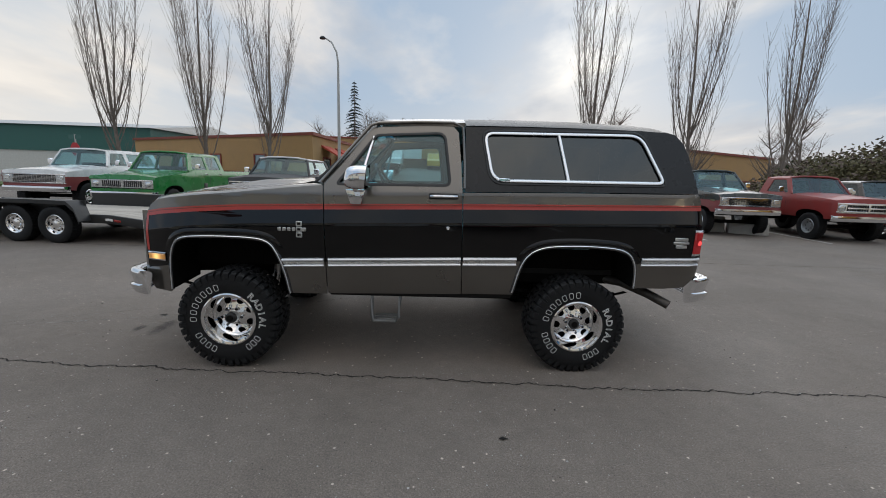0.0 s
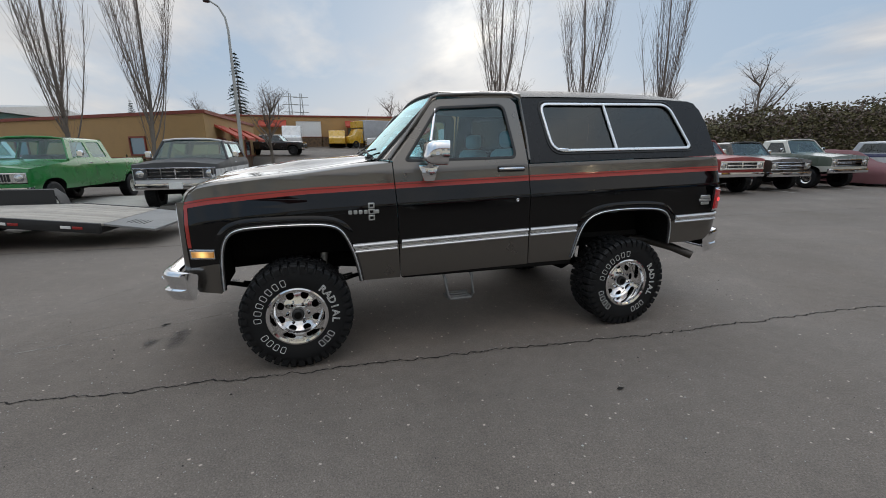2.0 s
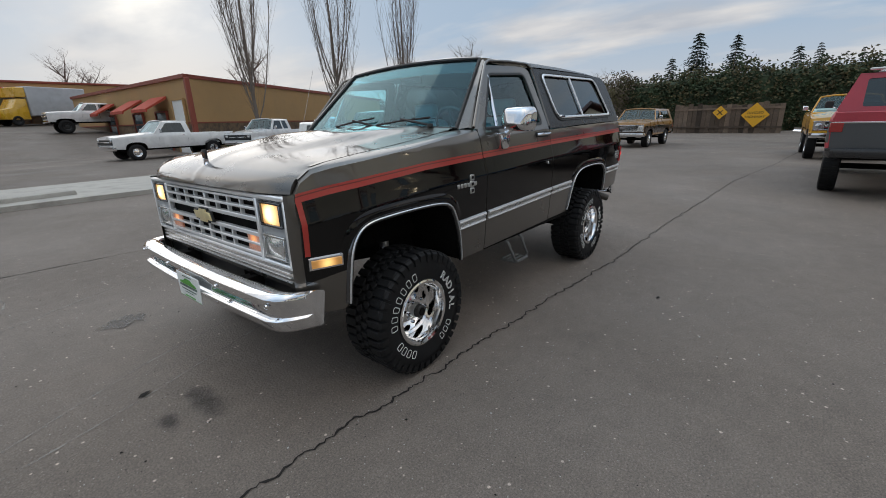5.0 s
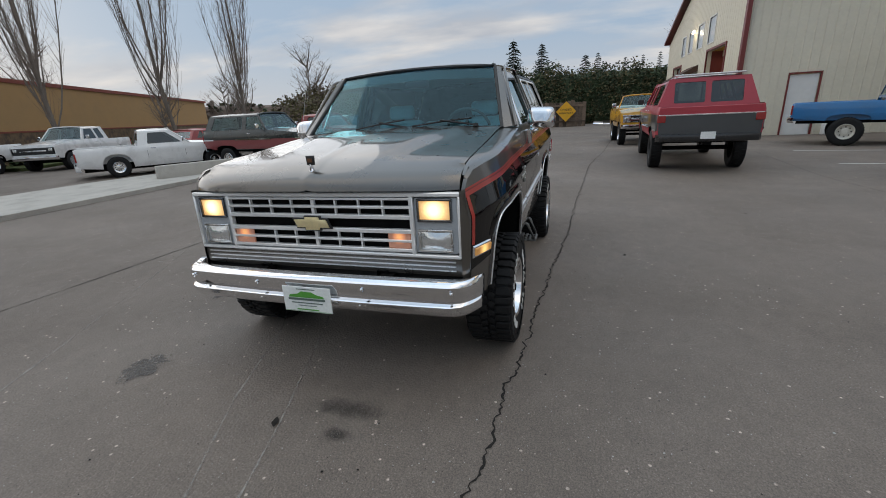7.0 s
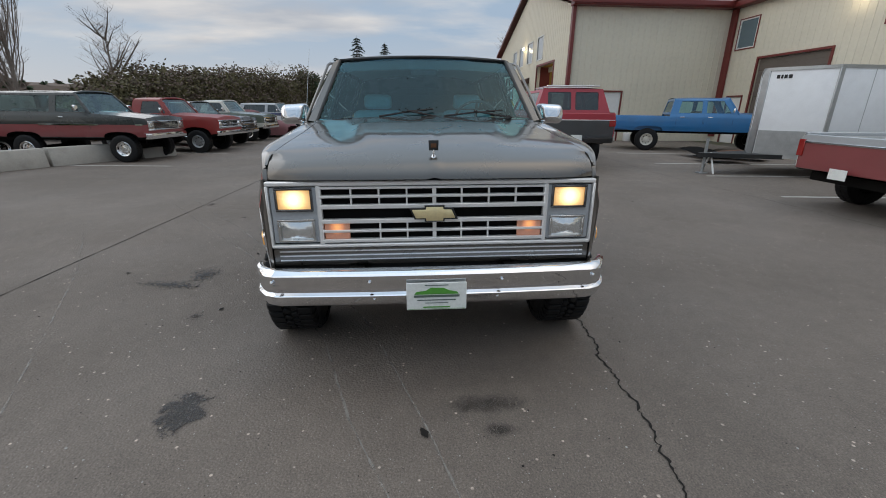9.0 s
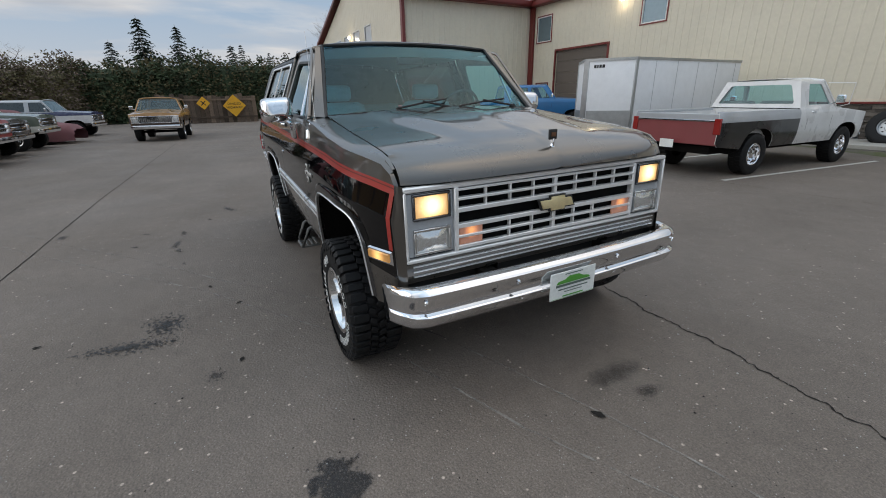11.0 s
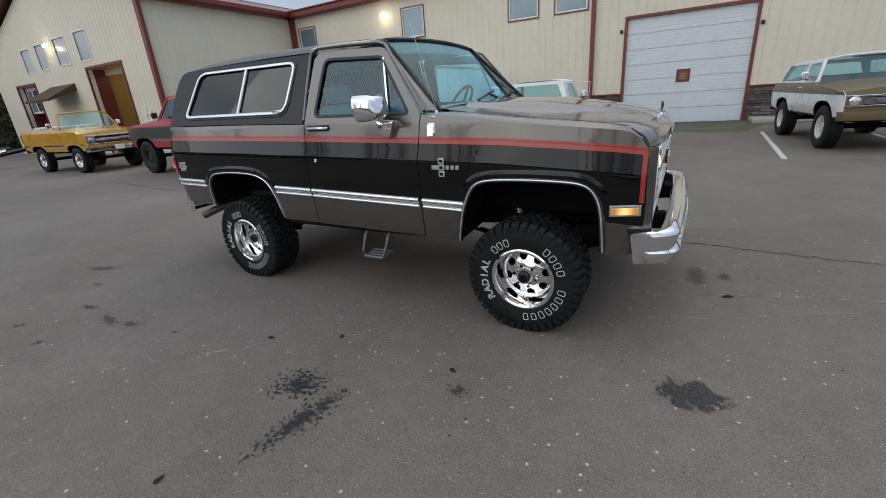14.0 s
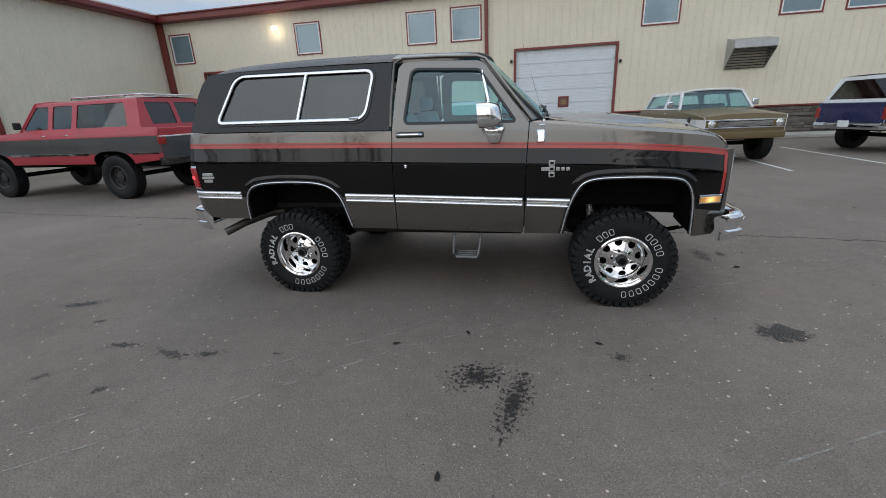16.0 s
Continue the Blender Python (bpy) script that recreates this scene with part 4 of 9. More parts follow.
def wheel_meshes(r, w, style):
    """Tyre and rim round the y axis, outer face towards -y; shared by all wheels alike."""
    key = (r, w, style)
    if key in WHEELS:
        return WHEELS[key]
    t, rim = Mesh(), Mesh()
    rr = r * (0.53 if style != "big" else 0.50)
    h = w / 2
    prof = [(rr, -h * 0.86), (rr * 1.08, -h * 0.98), (r * 0.80, -h * 1.02), (r * 0.93, -h * 0.96), (r * 0.975, -h * 0.84), (r * 0.975, h * 0.84), (r * 0.93, h * 0.96), (r * 0.8, h), (rr, h * 0.86)]
    t.lathe(prof, RUBBER, 40)
    nb = 34
    for i in range(nb):
        for s in (-1, 1):
            a = 2 * math.pi * (i + (0.5 if s > 0 else 0)) / nb
            t.box((-r * 0.05, s * h * 0.45 - h * 0.36, r * 0.955), (r * 0.05, s * h * 0.45 + h * 0.38, r * 1.0), RUBBER, m=Matrix.Rotation(a, 4, "Y"))
    metal = {"steelwhite": P_CREAMY, "chrome": CHROME, "alloy": ALLOY, "black": BLACKPLASTIC, "big": ALLOY, "grey": GALV}[style]
    rim.lathe([(rr * 1.02, -h * 0.88), (rr * 0.97, -h * 0.93), (rr * 0.90, -h * 0.86), (rr * 0.85, -h * 0.4), (rr * 0.78, -h * 0.34), (rr * 0.42, -h * 0.42), (rr * 0.38, -h * 0.62), (rr * 0.20, -h * 0.66), (0.001, -h * 0.68)], metal, 32)
    rim.lathe([(rr * 0.95, h * 0.8), (rr * 0.5, h * 0.4), (0.001, h * 0.4)], UNDER, 20)
    holes = {"alloy": 8, "chrome": 10, "black": 8, "big": 8, "steelwhite": 8, "grey": 8}[style]
    for i in range(holes):
        a = 2 * math.pi * i / holes
        rim.lathe([(rr * 0.09, -0.004), (rr * 0.07, 0), (0.001, 0)], UNDER, 8, Matrix.Rotation(a, 4, "Y") @ Matrix.Translation((rr * 0.62, -h * 0.385, 0)))
    WHEELS[key] = (t.data("tyre"), rim.data("rim"))
    return WHEELS[key]


def put_wheel(parent, x, y, r, w, style, turn=0.0):
    ty, rm = wheel_meshes(r, w, style)
    o = part("wheel", ty, parent)
    o.matrix_basis = pose(x, y, r * 0.985, 0, 0, (180 if y > 0 else 0) + turn)
    part("rim", rm, o)
    return o


def arch(cx, r, z0, cz, flat=1.0, k=12):
    """Points of a wheel opening from its rear foot to its front foot, going forward over the top."""
    pts = []
    for i in range(k + 1):
        a = math.pi * i / k
        c, s = math.cos(a), math.sin(a)
        q = (abs(c) ** flat) * (1 if c > 0 else -1), abs(s) ** flat
        pts.append((cx + r * q[0], z0 + (cz + r - z0) * q[1]))
    return pts


BASE = dict(wb=2.75, fo=0.80, ro=1.05, hw=0.98, zb=0.52, hood0=1.12, hood1=1.26, belt=1.27, roof=1.86, cowl=-0.62, wst=-0.20, crt=2.10, crb=2.28, bed=None,
            tyre=0.39, tw=0.28, rim="alloy", front="square", wins=None, roofmat=None, glass=None, bar=None, tail="tall", zones=None, back="flat", flare=0.0, trimz=None)


def vehicle(name, label, category, at, heading, group="parked vehicles", **given):
    s = dict(BASE); s.update(given)
    root = thing(name, label, category, pose(at[0], at[1], 0, 0, 0, heading) @ Matrix.Scale(s.get("size", 1.0), 4), group)
    wb, hw, zb, belt, roof = s["wb"], s["hw"], s["zb"], s["belt"], s["roof"]
    xf, xr = -wb / 2 - s["fo"], wb / 2 + s["ro"]
    R = s["tyre"]
    zones = s["zones"]
    glass = s["glass"] or GLASS_DARK

    def paint(x, z):
        for top, mt in (s.get("bedzones") if s.get("bedzones") and x > s["crb"] else zones):
            if z < top:
                return mt
        return zones[-1][1]

    bedz = s["bed"] or belt
    zcut = sorted({round(t, 3) for t, _ in zones if t < 3} | {zb + 0.12, zb + 0.35, belt - 0.12, belt - 0.05})
    xcut = [xf + 0.05, xf + 0.15, xf + 0.4, xr - 0.3, xr - 0.1, xr - 0.04, 0.0, s["cowl"]]

    def body_y(x, z):
        y = hw - 0.05 * max(0, (zb + 0.3 - z) / 0.3) ** 2 - 0.055 * max(0, (z - belt + 0.16) / 0.16) ** 1.5
        d = max(0, xf + 0.16 - x) / 0.16
        e = max(0, x - xr + 0.10) / 0.10
        return y - 0.07 * d * d - 0.05 * e * e

    bend = lambda x, z: (x, body_y(x, z), z)
    r_arch = R + 0.085
    af, ar = arch(-wb / 2, r_arch, zb + 0.02, R, 0.8), arch(wb / 2, r_arch, zb + 0.02, R, 0.8)
    if s["bed"]:
        rear_top = [(s["crb"], belt), (s["crb"] + 0.02, bedz), (xr, bedz)]
    else:
        rear_top = [(xr - 0.02, belt)]
    outline = [(xf + 0.03, zb + 0.05), (xf, zb + 0.2), (xf, s["hood0"] - 0.09), (xf + 0.04, s["hood0"] - 0.01), (xf + 0.2, s["hood0"] + 0.015), (s["cowl"], s["hood1"])] \
        + [(s["cowl"] + 0.05, belt)] + rear_top + [(xr, zb + 0.16), (xr - 0.04, zb + 0.1)] + ar + af
    if s.get("bedzones"):
        zcut = sorted(set(zcut) | {round(t, 3) for t, _ in s["bedzones"] if t < 3})
        xcut = xcut + [s["crb"]]
    for side in (1, -1):
        body = Mesh()
        panel(body, outline, (), xcut, zcut, bend, paint, side)
        part("body_side", body, root)
    body = Mesh()
    # hood with a shallow raised middle
    top = zones[-1][1]
    rows = []
    for i in range(9):
        x = xf + 0.04 + (s["cowl"] - xf - 0.02) * i / 8
        ze = lerp(x, [xf + 0.04, xf + 0.2, s["cowl"]], [s["hood0"] - 0.01, s["hood0"] + 0.015, s["hood1"]])
        ye = body_y(x, ze)
        rows.append([(x, k * ye, ze + 0.05 * (1 - abs(k) ** 2.5) + (0.012 if abs(k) < 0.55 else 0)) for k in (-1, -0.97, -0.85, -0.6, -0.5, 0, 0.5, 0.6, 0.85, 0.97, 1)])
    nose = rows[0]
    rows.insert(0, [(xf + 0.01, p[1], s["hood0"] - 0.085) for p in nose])
    body.grid(rows, s.get("hoodmat") or top)
    part("hood", body, root)
    # front and rear closing panels, floor
    fy = body_y(xf, s["hood0"] - 0.2)
    part("radiator_panel", Mesh().box((xf + 0.06, -fy, zb + 0.05), (xf + 0.09, fy, s["hood0"] - 0.08), BLACKPLASTIC), root)
    part("front_valance", Mesh().box((xf + 0.012, -fy, zb + 0.04), (xf + 0.05, fy, zb + 0.22), s.get("valancemat") or paint(xf, zb + 0.2), 0.008), root)
    ry = body_y(xr, bedz - 0.2)
    tail_mat, split = s.get("tailmat") or paint(xr, belt - 0.15), s.get("tailsplit")
    tg = part("tailgate", Mesh().box((xr - 0.06, -ry, zb + 0.12), (xr - 0.004, ry, split[0] if split else bedz - 0.02), split[1] if split else tail_mat, 0.012), root)
    if split:
        part("tailgate_upper", Mesh().box((xr - 0.06, -ry, split[0]), (xr - 0.004, ry, bedz - 0.02), split[2], 0.012), tg)
        part("tailgate_moulding", Mesh().box((xr - 0.01, -ry, split[0] - 0.015), (xr + 0.008, ry, split[0] + 0.015), CHROME, 0.004), tg)
    part("underbody", Mesh().box((xf + 0.2, -hw + 0.25, zb - 0.06), (xr - 0.15, hw - 0.25, zb + 0.08), UNDER), root)
    part("engine_bay", Mesh().box((xf + 0.1, -hw + 0.36, zb + 0.4), (s["cowl"], hw - 0.36, s["hood0"] - 0.1), UNDER), root)
    for cx in (-wb / 2, wb / 2):
        part("inner_arch", Mesh().box((cx - r_arch, -hw + 0.32, zb), (cx + r_arch, hw - 0.32, R + r_arch + 0.01), UNDER), root)
        part("axle", Mesh().tube([(cx, -hw + 0.2, R), (cx, hw - 0.2, R)], 0.055, UNDER), root)
        for side in (1, -1):
            body = Mesh().grid([[(x, side * (body_y(x, z) - 0.01), z), (x, side * (hw - 0.34), z)] for x, z in arch(cx, r_arch, zb + 0.02, R, 0.8)], UNDER)
            part("wheel_well", body, root)
    if s["bed"]:
        c = s["crb"] + 0.05
        for side in (1, -1):
            part("bed_rail", Mesh().box((c, side * (hw - 0.10) - 0.045, bedz - 0.05), (xr - 0.03, side * (hw - 0.10) + 0.045, bedz + 0.012), s.get("railmat") or top, 0.01), root)
            part("bed_inner_side", Mesh().box((c, side * (hw - 0.19) - 0.02, bedz - 0.5), (xr - 0.05, side * (hw - 0.19) + 0.02, bedz - 0.04), top), root)
        part("bed_floor", Mesh().box((c, -hw + 0.15, bedz - 0.52), (xr - 0.05, hw - 0.15, bedz - 0.47), s.get("bedmat") or top), root)
        part("bed_front_wall", Mesh().box((c - 0.04, -hw + 0.1, bedz - 0.5), (c, hw - 0.1, bedz), top), root)
    # cab sides with their openings
    hwc = hw - 0.055
    slope = 0.34

    def cab_y(x, z):
        return hwc - slope * (z - belt) - 0.05 * max(0, (z - roof + 0.12) / 0.12) ** 2

    cab = Mesh()
    cm = s["roofmat"] or top
    cabm = s.get("cabmat") or cm
    cw, wt, ct, cb = s["cowl"], s["wst"], s["crt"], s["crb"]
    zt = roof - 0.07
    lean = (wt - cw) / (zt - belt)
    out = [(cw + 0.03, belt - 0.02), (wt, zt), (ct, zt), (cb, belt - 0.02)]
    holes = []
    for x0, x1 in s["wins"]:
        z0, z1 = belt + 0.035, zt - 0.055
        lf = lambda x, z: x + (lean * (z - z0) if x == s["wins"][0][0] else (0.0 if x != s["wins"][-1][1] else (ct - cb) * (z - z0) / (zt - belt)))
        holes.append(rounded([(lf(x0, z0), z0), (lf(x0, z1), z1), (lf(x1, z1), z1), (lf(x1, z0), z0)], 0.04, 3))
    cbend = lambda x, z: (x, cab_y(x, z), z)
    shut = not s.get("open")
    for side in (1, -1) if shut else ():
        panel(cab, out, holes, (), [belt + 0.03, belt + 0.25, zt - 0.06], cbend, lambda x, z: cabm, side, 0.03)
    rows = []
    for i in range(8):
        x = wt + (ct - wt) * i / 7
        e = 0.02 * (abs(i - 3.5) / 3.5) ** 4
        y = cab_y(x, zt)
        rows.append([(x, k * y, zt + (0.075 - e) * (1 - abs(k) ** 4)) for k in (-1, -0.97, -0.9, -0.75, -0.4, 0, 0.4, 0.75, 0.9, 0.97, 1)])
    if shut:
        cab.grid(rows, cm)
    yb, yt = cab_y(cw, belt), cab_y(wt, zt)
    for k in (-1, 1):
        cab.tube([(cw, k * yb, belt), (wt, k * yt, zt)], 0.03, cabm, 6)
    cab.tube([(wt, -yt, zt + 0.01), (wt - 0.01, -yt * 0.6, zt + 0.055), (wt - 0.015, 0, zt + 0.065), (wt - 0.01, yt * 0.6, zt + 0.055), (wt, yt, zt + 0.01)], 0.03, cm, 6)
    cab.box((cw - 0.12, -yb, belt - 0.1), (cw + 0.06, yb, belt), top, 0.02)
    # back of the cab round its window
    ybr, ytr = cab_y(cb, belt), cab_y(ct, zt)
    if shut and s["back"] != "none":
        bk = rounded([(-ytr + 0.14, zt - 0.06), (ytr - 0.14, zt - 0.06), (ybr - 0.14, belt + 0.06), (-ybr + 0.14, belt + 0.06)], 0.05, 3)
        holes_b = [bk] if s["back"] == "flat" else [rounded([(a * 0.06 + a2, zt - 0.06), (b * 1.0, zt - 0.06), (b, belt + 0.06), (a * 0.06 + a2, belt + 0.06)], 0.04, 3) for a, a2, b in ((-1, 0, -ytr + 0.12), (1, 0, ytr - 0.12))]
        outb = [(-ytr, zt + 0.03), (ytr, zt + 0.03), (ybr, belt - 0.02), (-ybr, belt - 0.02)]
        backx = lambda z: ct + (cb - ct) * (zt - z) / (zt - belt)
        v, f, mids, ed = sheet(outb, holes_b, (), (), lambda y, z: (backx(z), y, z))
        cab.add(v, f, cabm)
        for hb in holes_b:
            gl = Mesh()
            v, f, _, _ = sheet(hb, (), (), (), lambda y, z: (backx(z) - 0.015, y, z))
            gl.add(v, f, glass)
            part("rear_window", gl, root).visible_shadow = False
    part("cab", cab, root)
    ws = Mesh()
    ws.grid([[(cw - 0.02 + 0.02, k * (yb - 0.03), belt - 0.01) for k in (-1, -0.5, 0, 0.5, 1)], [(wt, k * (yt - 0.03), zt + 0.01 + 0.03 * (1 - k * k)) for k in (-1, -0.5, 0, 0.5, 1)]], GLASS_CLEAR)
    part("windshield", ws, root).visible_shadow = False
    if not shut:
        part("folded_top", Mesh().prism(rounded([(cb - 0.75, belt - 0.3), (cb - 0.05, belt - 0.3), (cb - 0.05, belt + 0.02), (cb - 0.6, belt + 0.12)], 0.06, 3), -hw + 0.2, hw - 0.2, P_CREAMY, "y", None, 0.03), root, "folded cream soft top")
    for h in holes if shut else ():
        for side in (1, -1):
            g = Mesh()
            v, f, _, _ = sheet(h, (), (), (), lambda x, z: (x, side * (cab_y(x, z) - 0.015), z))
            g.add(v, f, s.get("sideglass") or glass)
            part("side_window", g, root).visible_shadow = False
    seat_mat = s.get("seatmat") or CABSEAT
    part("cabin_floor", Mesh().box((cw, -hw + 0.36, zb + 0.1), (cb - 0.1, hw - 0.36, zb + 0.16), DARKIN), root)
    part("dashboard", Mesh().box((cw, -hw + 0.14, belt - 0.28), (cw + 0.28, hw - 0.14, belt - 0.02), DARKIN, 0.03), root)
    for i, sx in enumerate([wt + 0.55, wt + 1.5][: 2 if ct - wt > 1.5 else 1]):
        for y0, y1 in ((-hw + 0.2, -0.06), (0.06, hw - 0.2)):
            inside = Mesh().box((sx - 0.25, y0, zb + 0.16), (sx + 0.25, y1, zb + 0.42), seat_mat, 0.05)
            inside.box((sx + 0.2, y0, zb + 0.3), (sx + 0.36, y1, belt + 0.12), seat_mat, 0.05)
            part("seat", inside, root)
    # nose
    fz0, fz1 = zb + 0.22, s["hood0"] - 0.08
    front_end(root, s["front"], xf, fy, fz0, fz1, zones)
    # bumpers
    for nm, x, sg in (("front_bumper", xf - 0.09, -1), ("rear_bumper", xr + 0.09, 1)):
        if s.get("no" + nm):
            continue
        bm_ = Mesh()
        rows = []
        for k in (-1.0, -0.985, -0.93, -0.6, 0, 0.6, 0.93, 0.985, 1.0):
            back = 0.0 if abs(k) < 0.9 else (0.03 if abs(k) < 0.95 else 0.11 if abs(k) < 0.99 else 0.17)
            bx = x - sg * back
            zc = zb + 0.06
            rows.append([(bx - sg * 0.05, k * (hw - 0.02), zc + 0.09), (bx, k * (hw - 0.02), zc + 0.08), (bx + sg * 0.012, k * (hw - 0.02), zc), (bx - sg * 0.005, k * (hw - 0.02), zc - 0.07), (bx - sg * 0.04, k * (hw - 0.02), zc - 0.08)])
        bm_.grid(rows, s.get("bumpermat") or CHROME)
        part(nm, bm_, root)
    tails = {"tall": (hw - 0.14, hw - 0.015, belt - 0.42, belt - 0.14), "square": (hw - 0.2, hw - 0.02, belt - 0.36, belt - 0.2), "low": (hw - 0.2, hw - 0.02, belt - 0.45, belt - 0.3)}[s["tail"]]
    for side in (-1, 1):
        l = Mesh().box((xr - 0.03, min(side * tails[0], side * tails[1]), tails[2]), (xr + 0.012, max(side * tails[0], side * tails[1]), tails[3]), TAILOFF, 0.008)
        part("tail_light", l, root)
    pl = Mesh().box((xr + 0.1, -0.15, zb + 0.04), (xr + 0.108, 0.15, zb + 0.2), PLATE)
    part("rear_plate", pl, root)
    if s.get("front_plate"):
        part("front_plate", Mesh().box((xf - 0.125, -0.15, zb + 0.0), (xf - 0.117, 0.15, zb + 0.16), PLATE, 0.003), root)
    if s["trimz"]:
        for side in (-1, 1):
            for x0, x1 in ((-wb / 2 + r_arch + 0.05, wb / 2 - r_arch - 0.05), (wb / 2 + r_arch + 0.05, xr - 0.05), (xf + 0.1, -wb / 2 - r_arch - 0.03)):
                tr = Mesh().grid([[(x, side * (body_y(x, s["trimz"]) + h), s["trimz"] + d) for d, h in ((-0.025, 0), (-0.02, 0.012), (0.02, 0.012), (0.025, 0))] for x in (x0, x1)], CHROME)
                part("side_moulding", tr, root)
    for side in (-1, 1):
        mr = Mesh()
        mr.box((cw + 0.2, side * (hw + 0.12) - 0.08, belt + 0.06), (cw + 0.26, side * (hw + 0.12) + 0.08, belt + 0.22), s.get("mirrormat") or CHROME, 0.02)
        mr.tube([(cw + 0.24, side * (hw - 0.06), belt + 0.02), (cw + 0.24, side * (hw + 0.1), belt + 0.1)], 0.012, CHROME, 6)
        if s.get("tow_mirror"):
            mr.tube([(cw + 0.24, side * (hw + 0.1), belt - 0.02), (cw + 0.2, side * (hw + 0.26), belt + 0.04), (cw + 0.2, side * (hw + 0.28), belt + 0.44), (cw + 0.26, side * (hw - 0.16), belt + 0.46)], 0.012, WHITEPAINT, 6)
        part("mirror", mr, root)
        for x0, x1 in (s["wins"][:2] if s.get("doors", 2) == 4 else s["wins"][:1]):
            hd = Mesh().box((x1 - 0.22, side * (hw - 0.01) - 0.015, belt - 0.12), (x1 - 0.06, side * (hw - 0.01) + 0.02, belt - 0.095), CHROME, 0.006)
            part("door_handle", hd, root)
        # door seams
        for x0, x1 in (s["wins"][:2] if s.get("doors", 2) == 4 else s["wins"][:1]):
            for xx in (x0 - 0.06, x1 + 0.05):
                zz = [zb + 0.05, zb + 0.3, belt - 0.2, belt - 0.03]
                sm = Mesh().grid([[(xx - 0.004, side * (body_y(xx, z) + 0.0015), z), (xx + 0.004, side * (body_y(xx, z) + 0.0015), z)] for z in zz], BLACKPLASTIC)
                part("door_seam", sm, root)
    if s.get("rack"):
        for side in (-1, 1):
            rk = Mesh().tube([(wt + 0.8, side * 0.55, roof + 0.05), (ct - 0.1, side * 0.55, roof + 0.05)], 0.014, CHROME, 6)
            part("roof_rail", rk, root)
        for i in range(5):
            xx = wt + 0.8 + (ct - wt - 0.9) * i / 4
            rk = Mesh().box((xx - 0.02, -0.56, roof), (xx + 0.02, 0.56, roof + 0.05), CHROME)
            part("rack_bar", rk, root)
        part("air_deflector", Mesh().box((ct - 0.16, -0.72, roof + 0.012), (ct + 0.03, 0.72, roof + 0.045), P_WHITE, 0.012), root)
    for cx in (-wb / 2, wb / 2):
        for side in (-1, 1):
            put_wheel(root, cx, side * (hw - s["tw"] / 2 - 0.02 + s["flare"]), R, s["tw"], s["rim"])
    return root


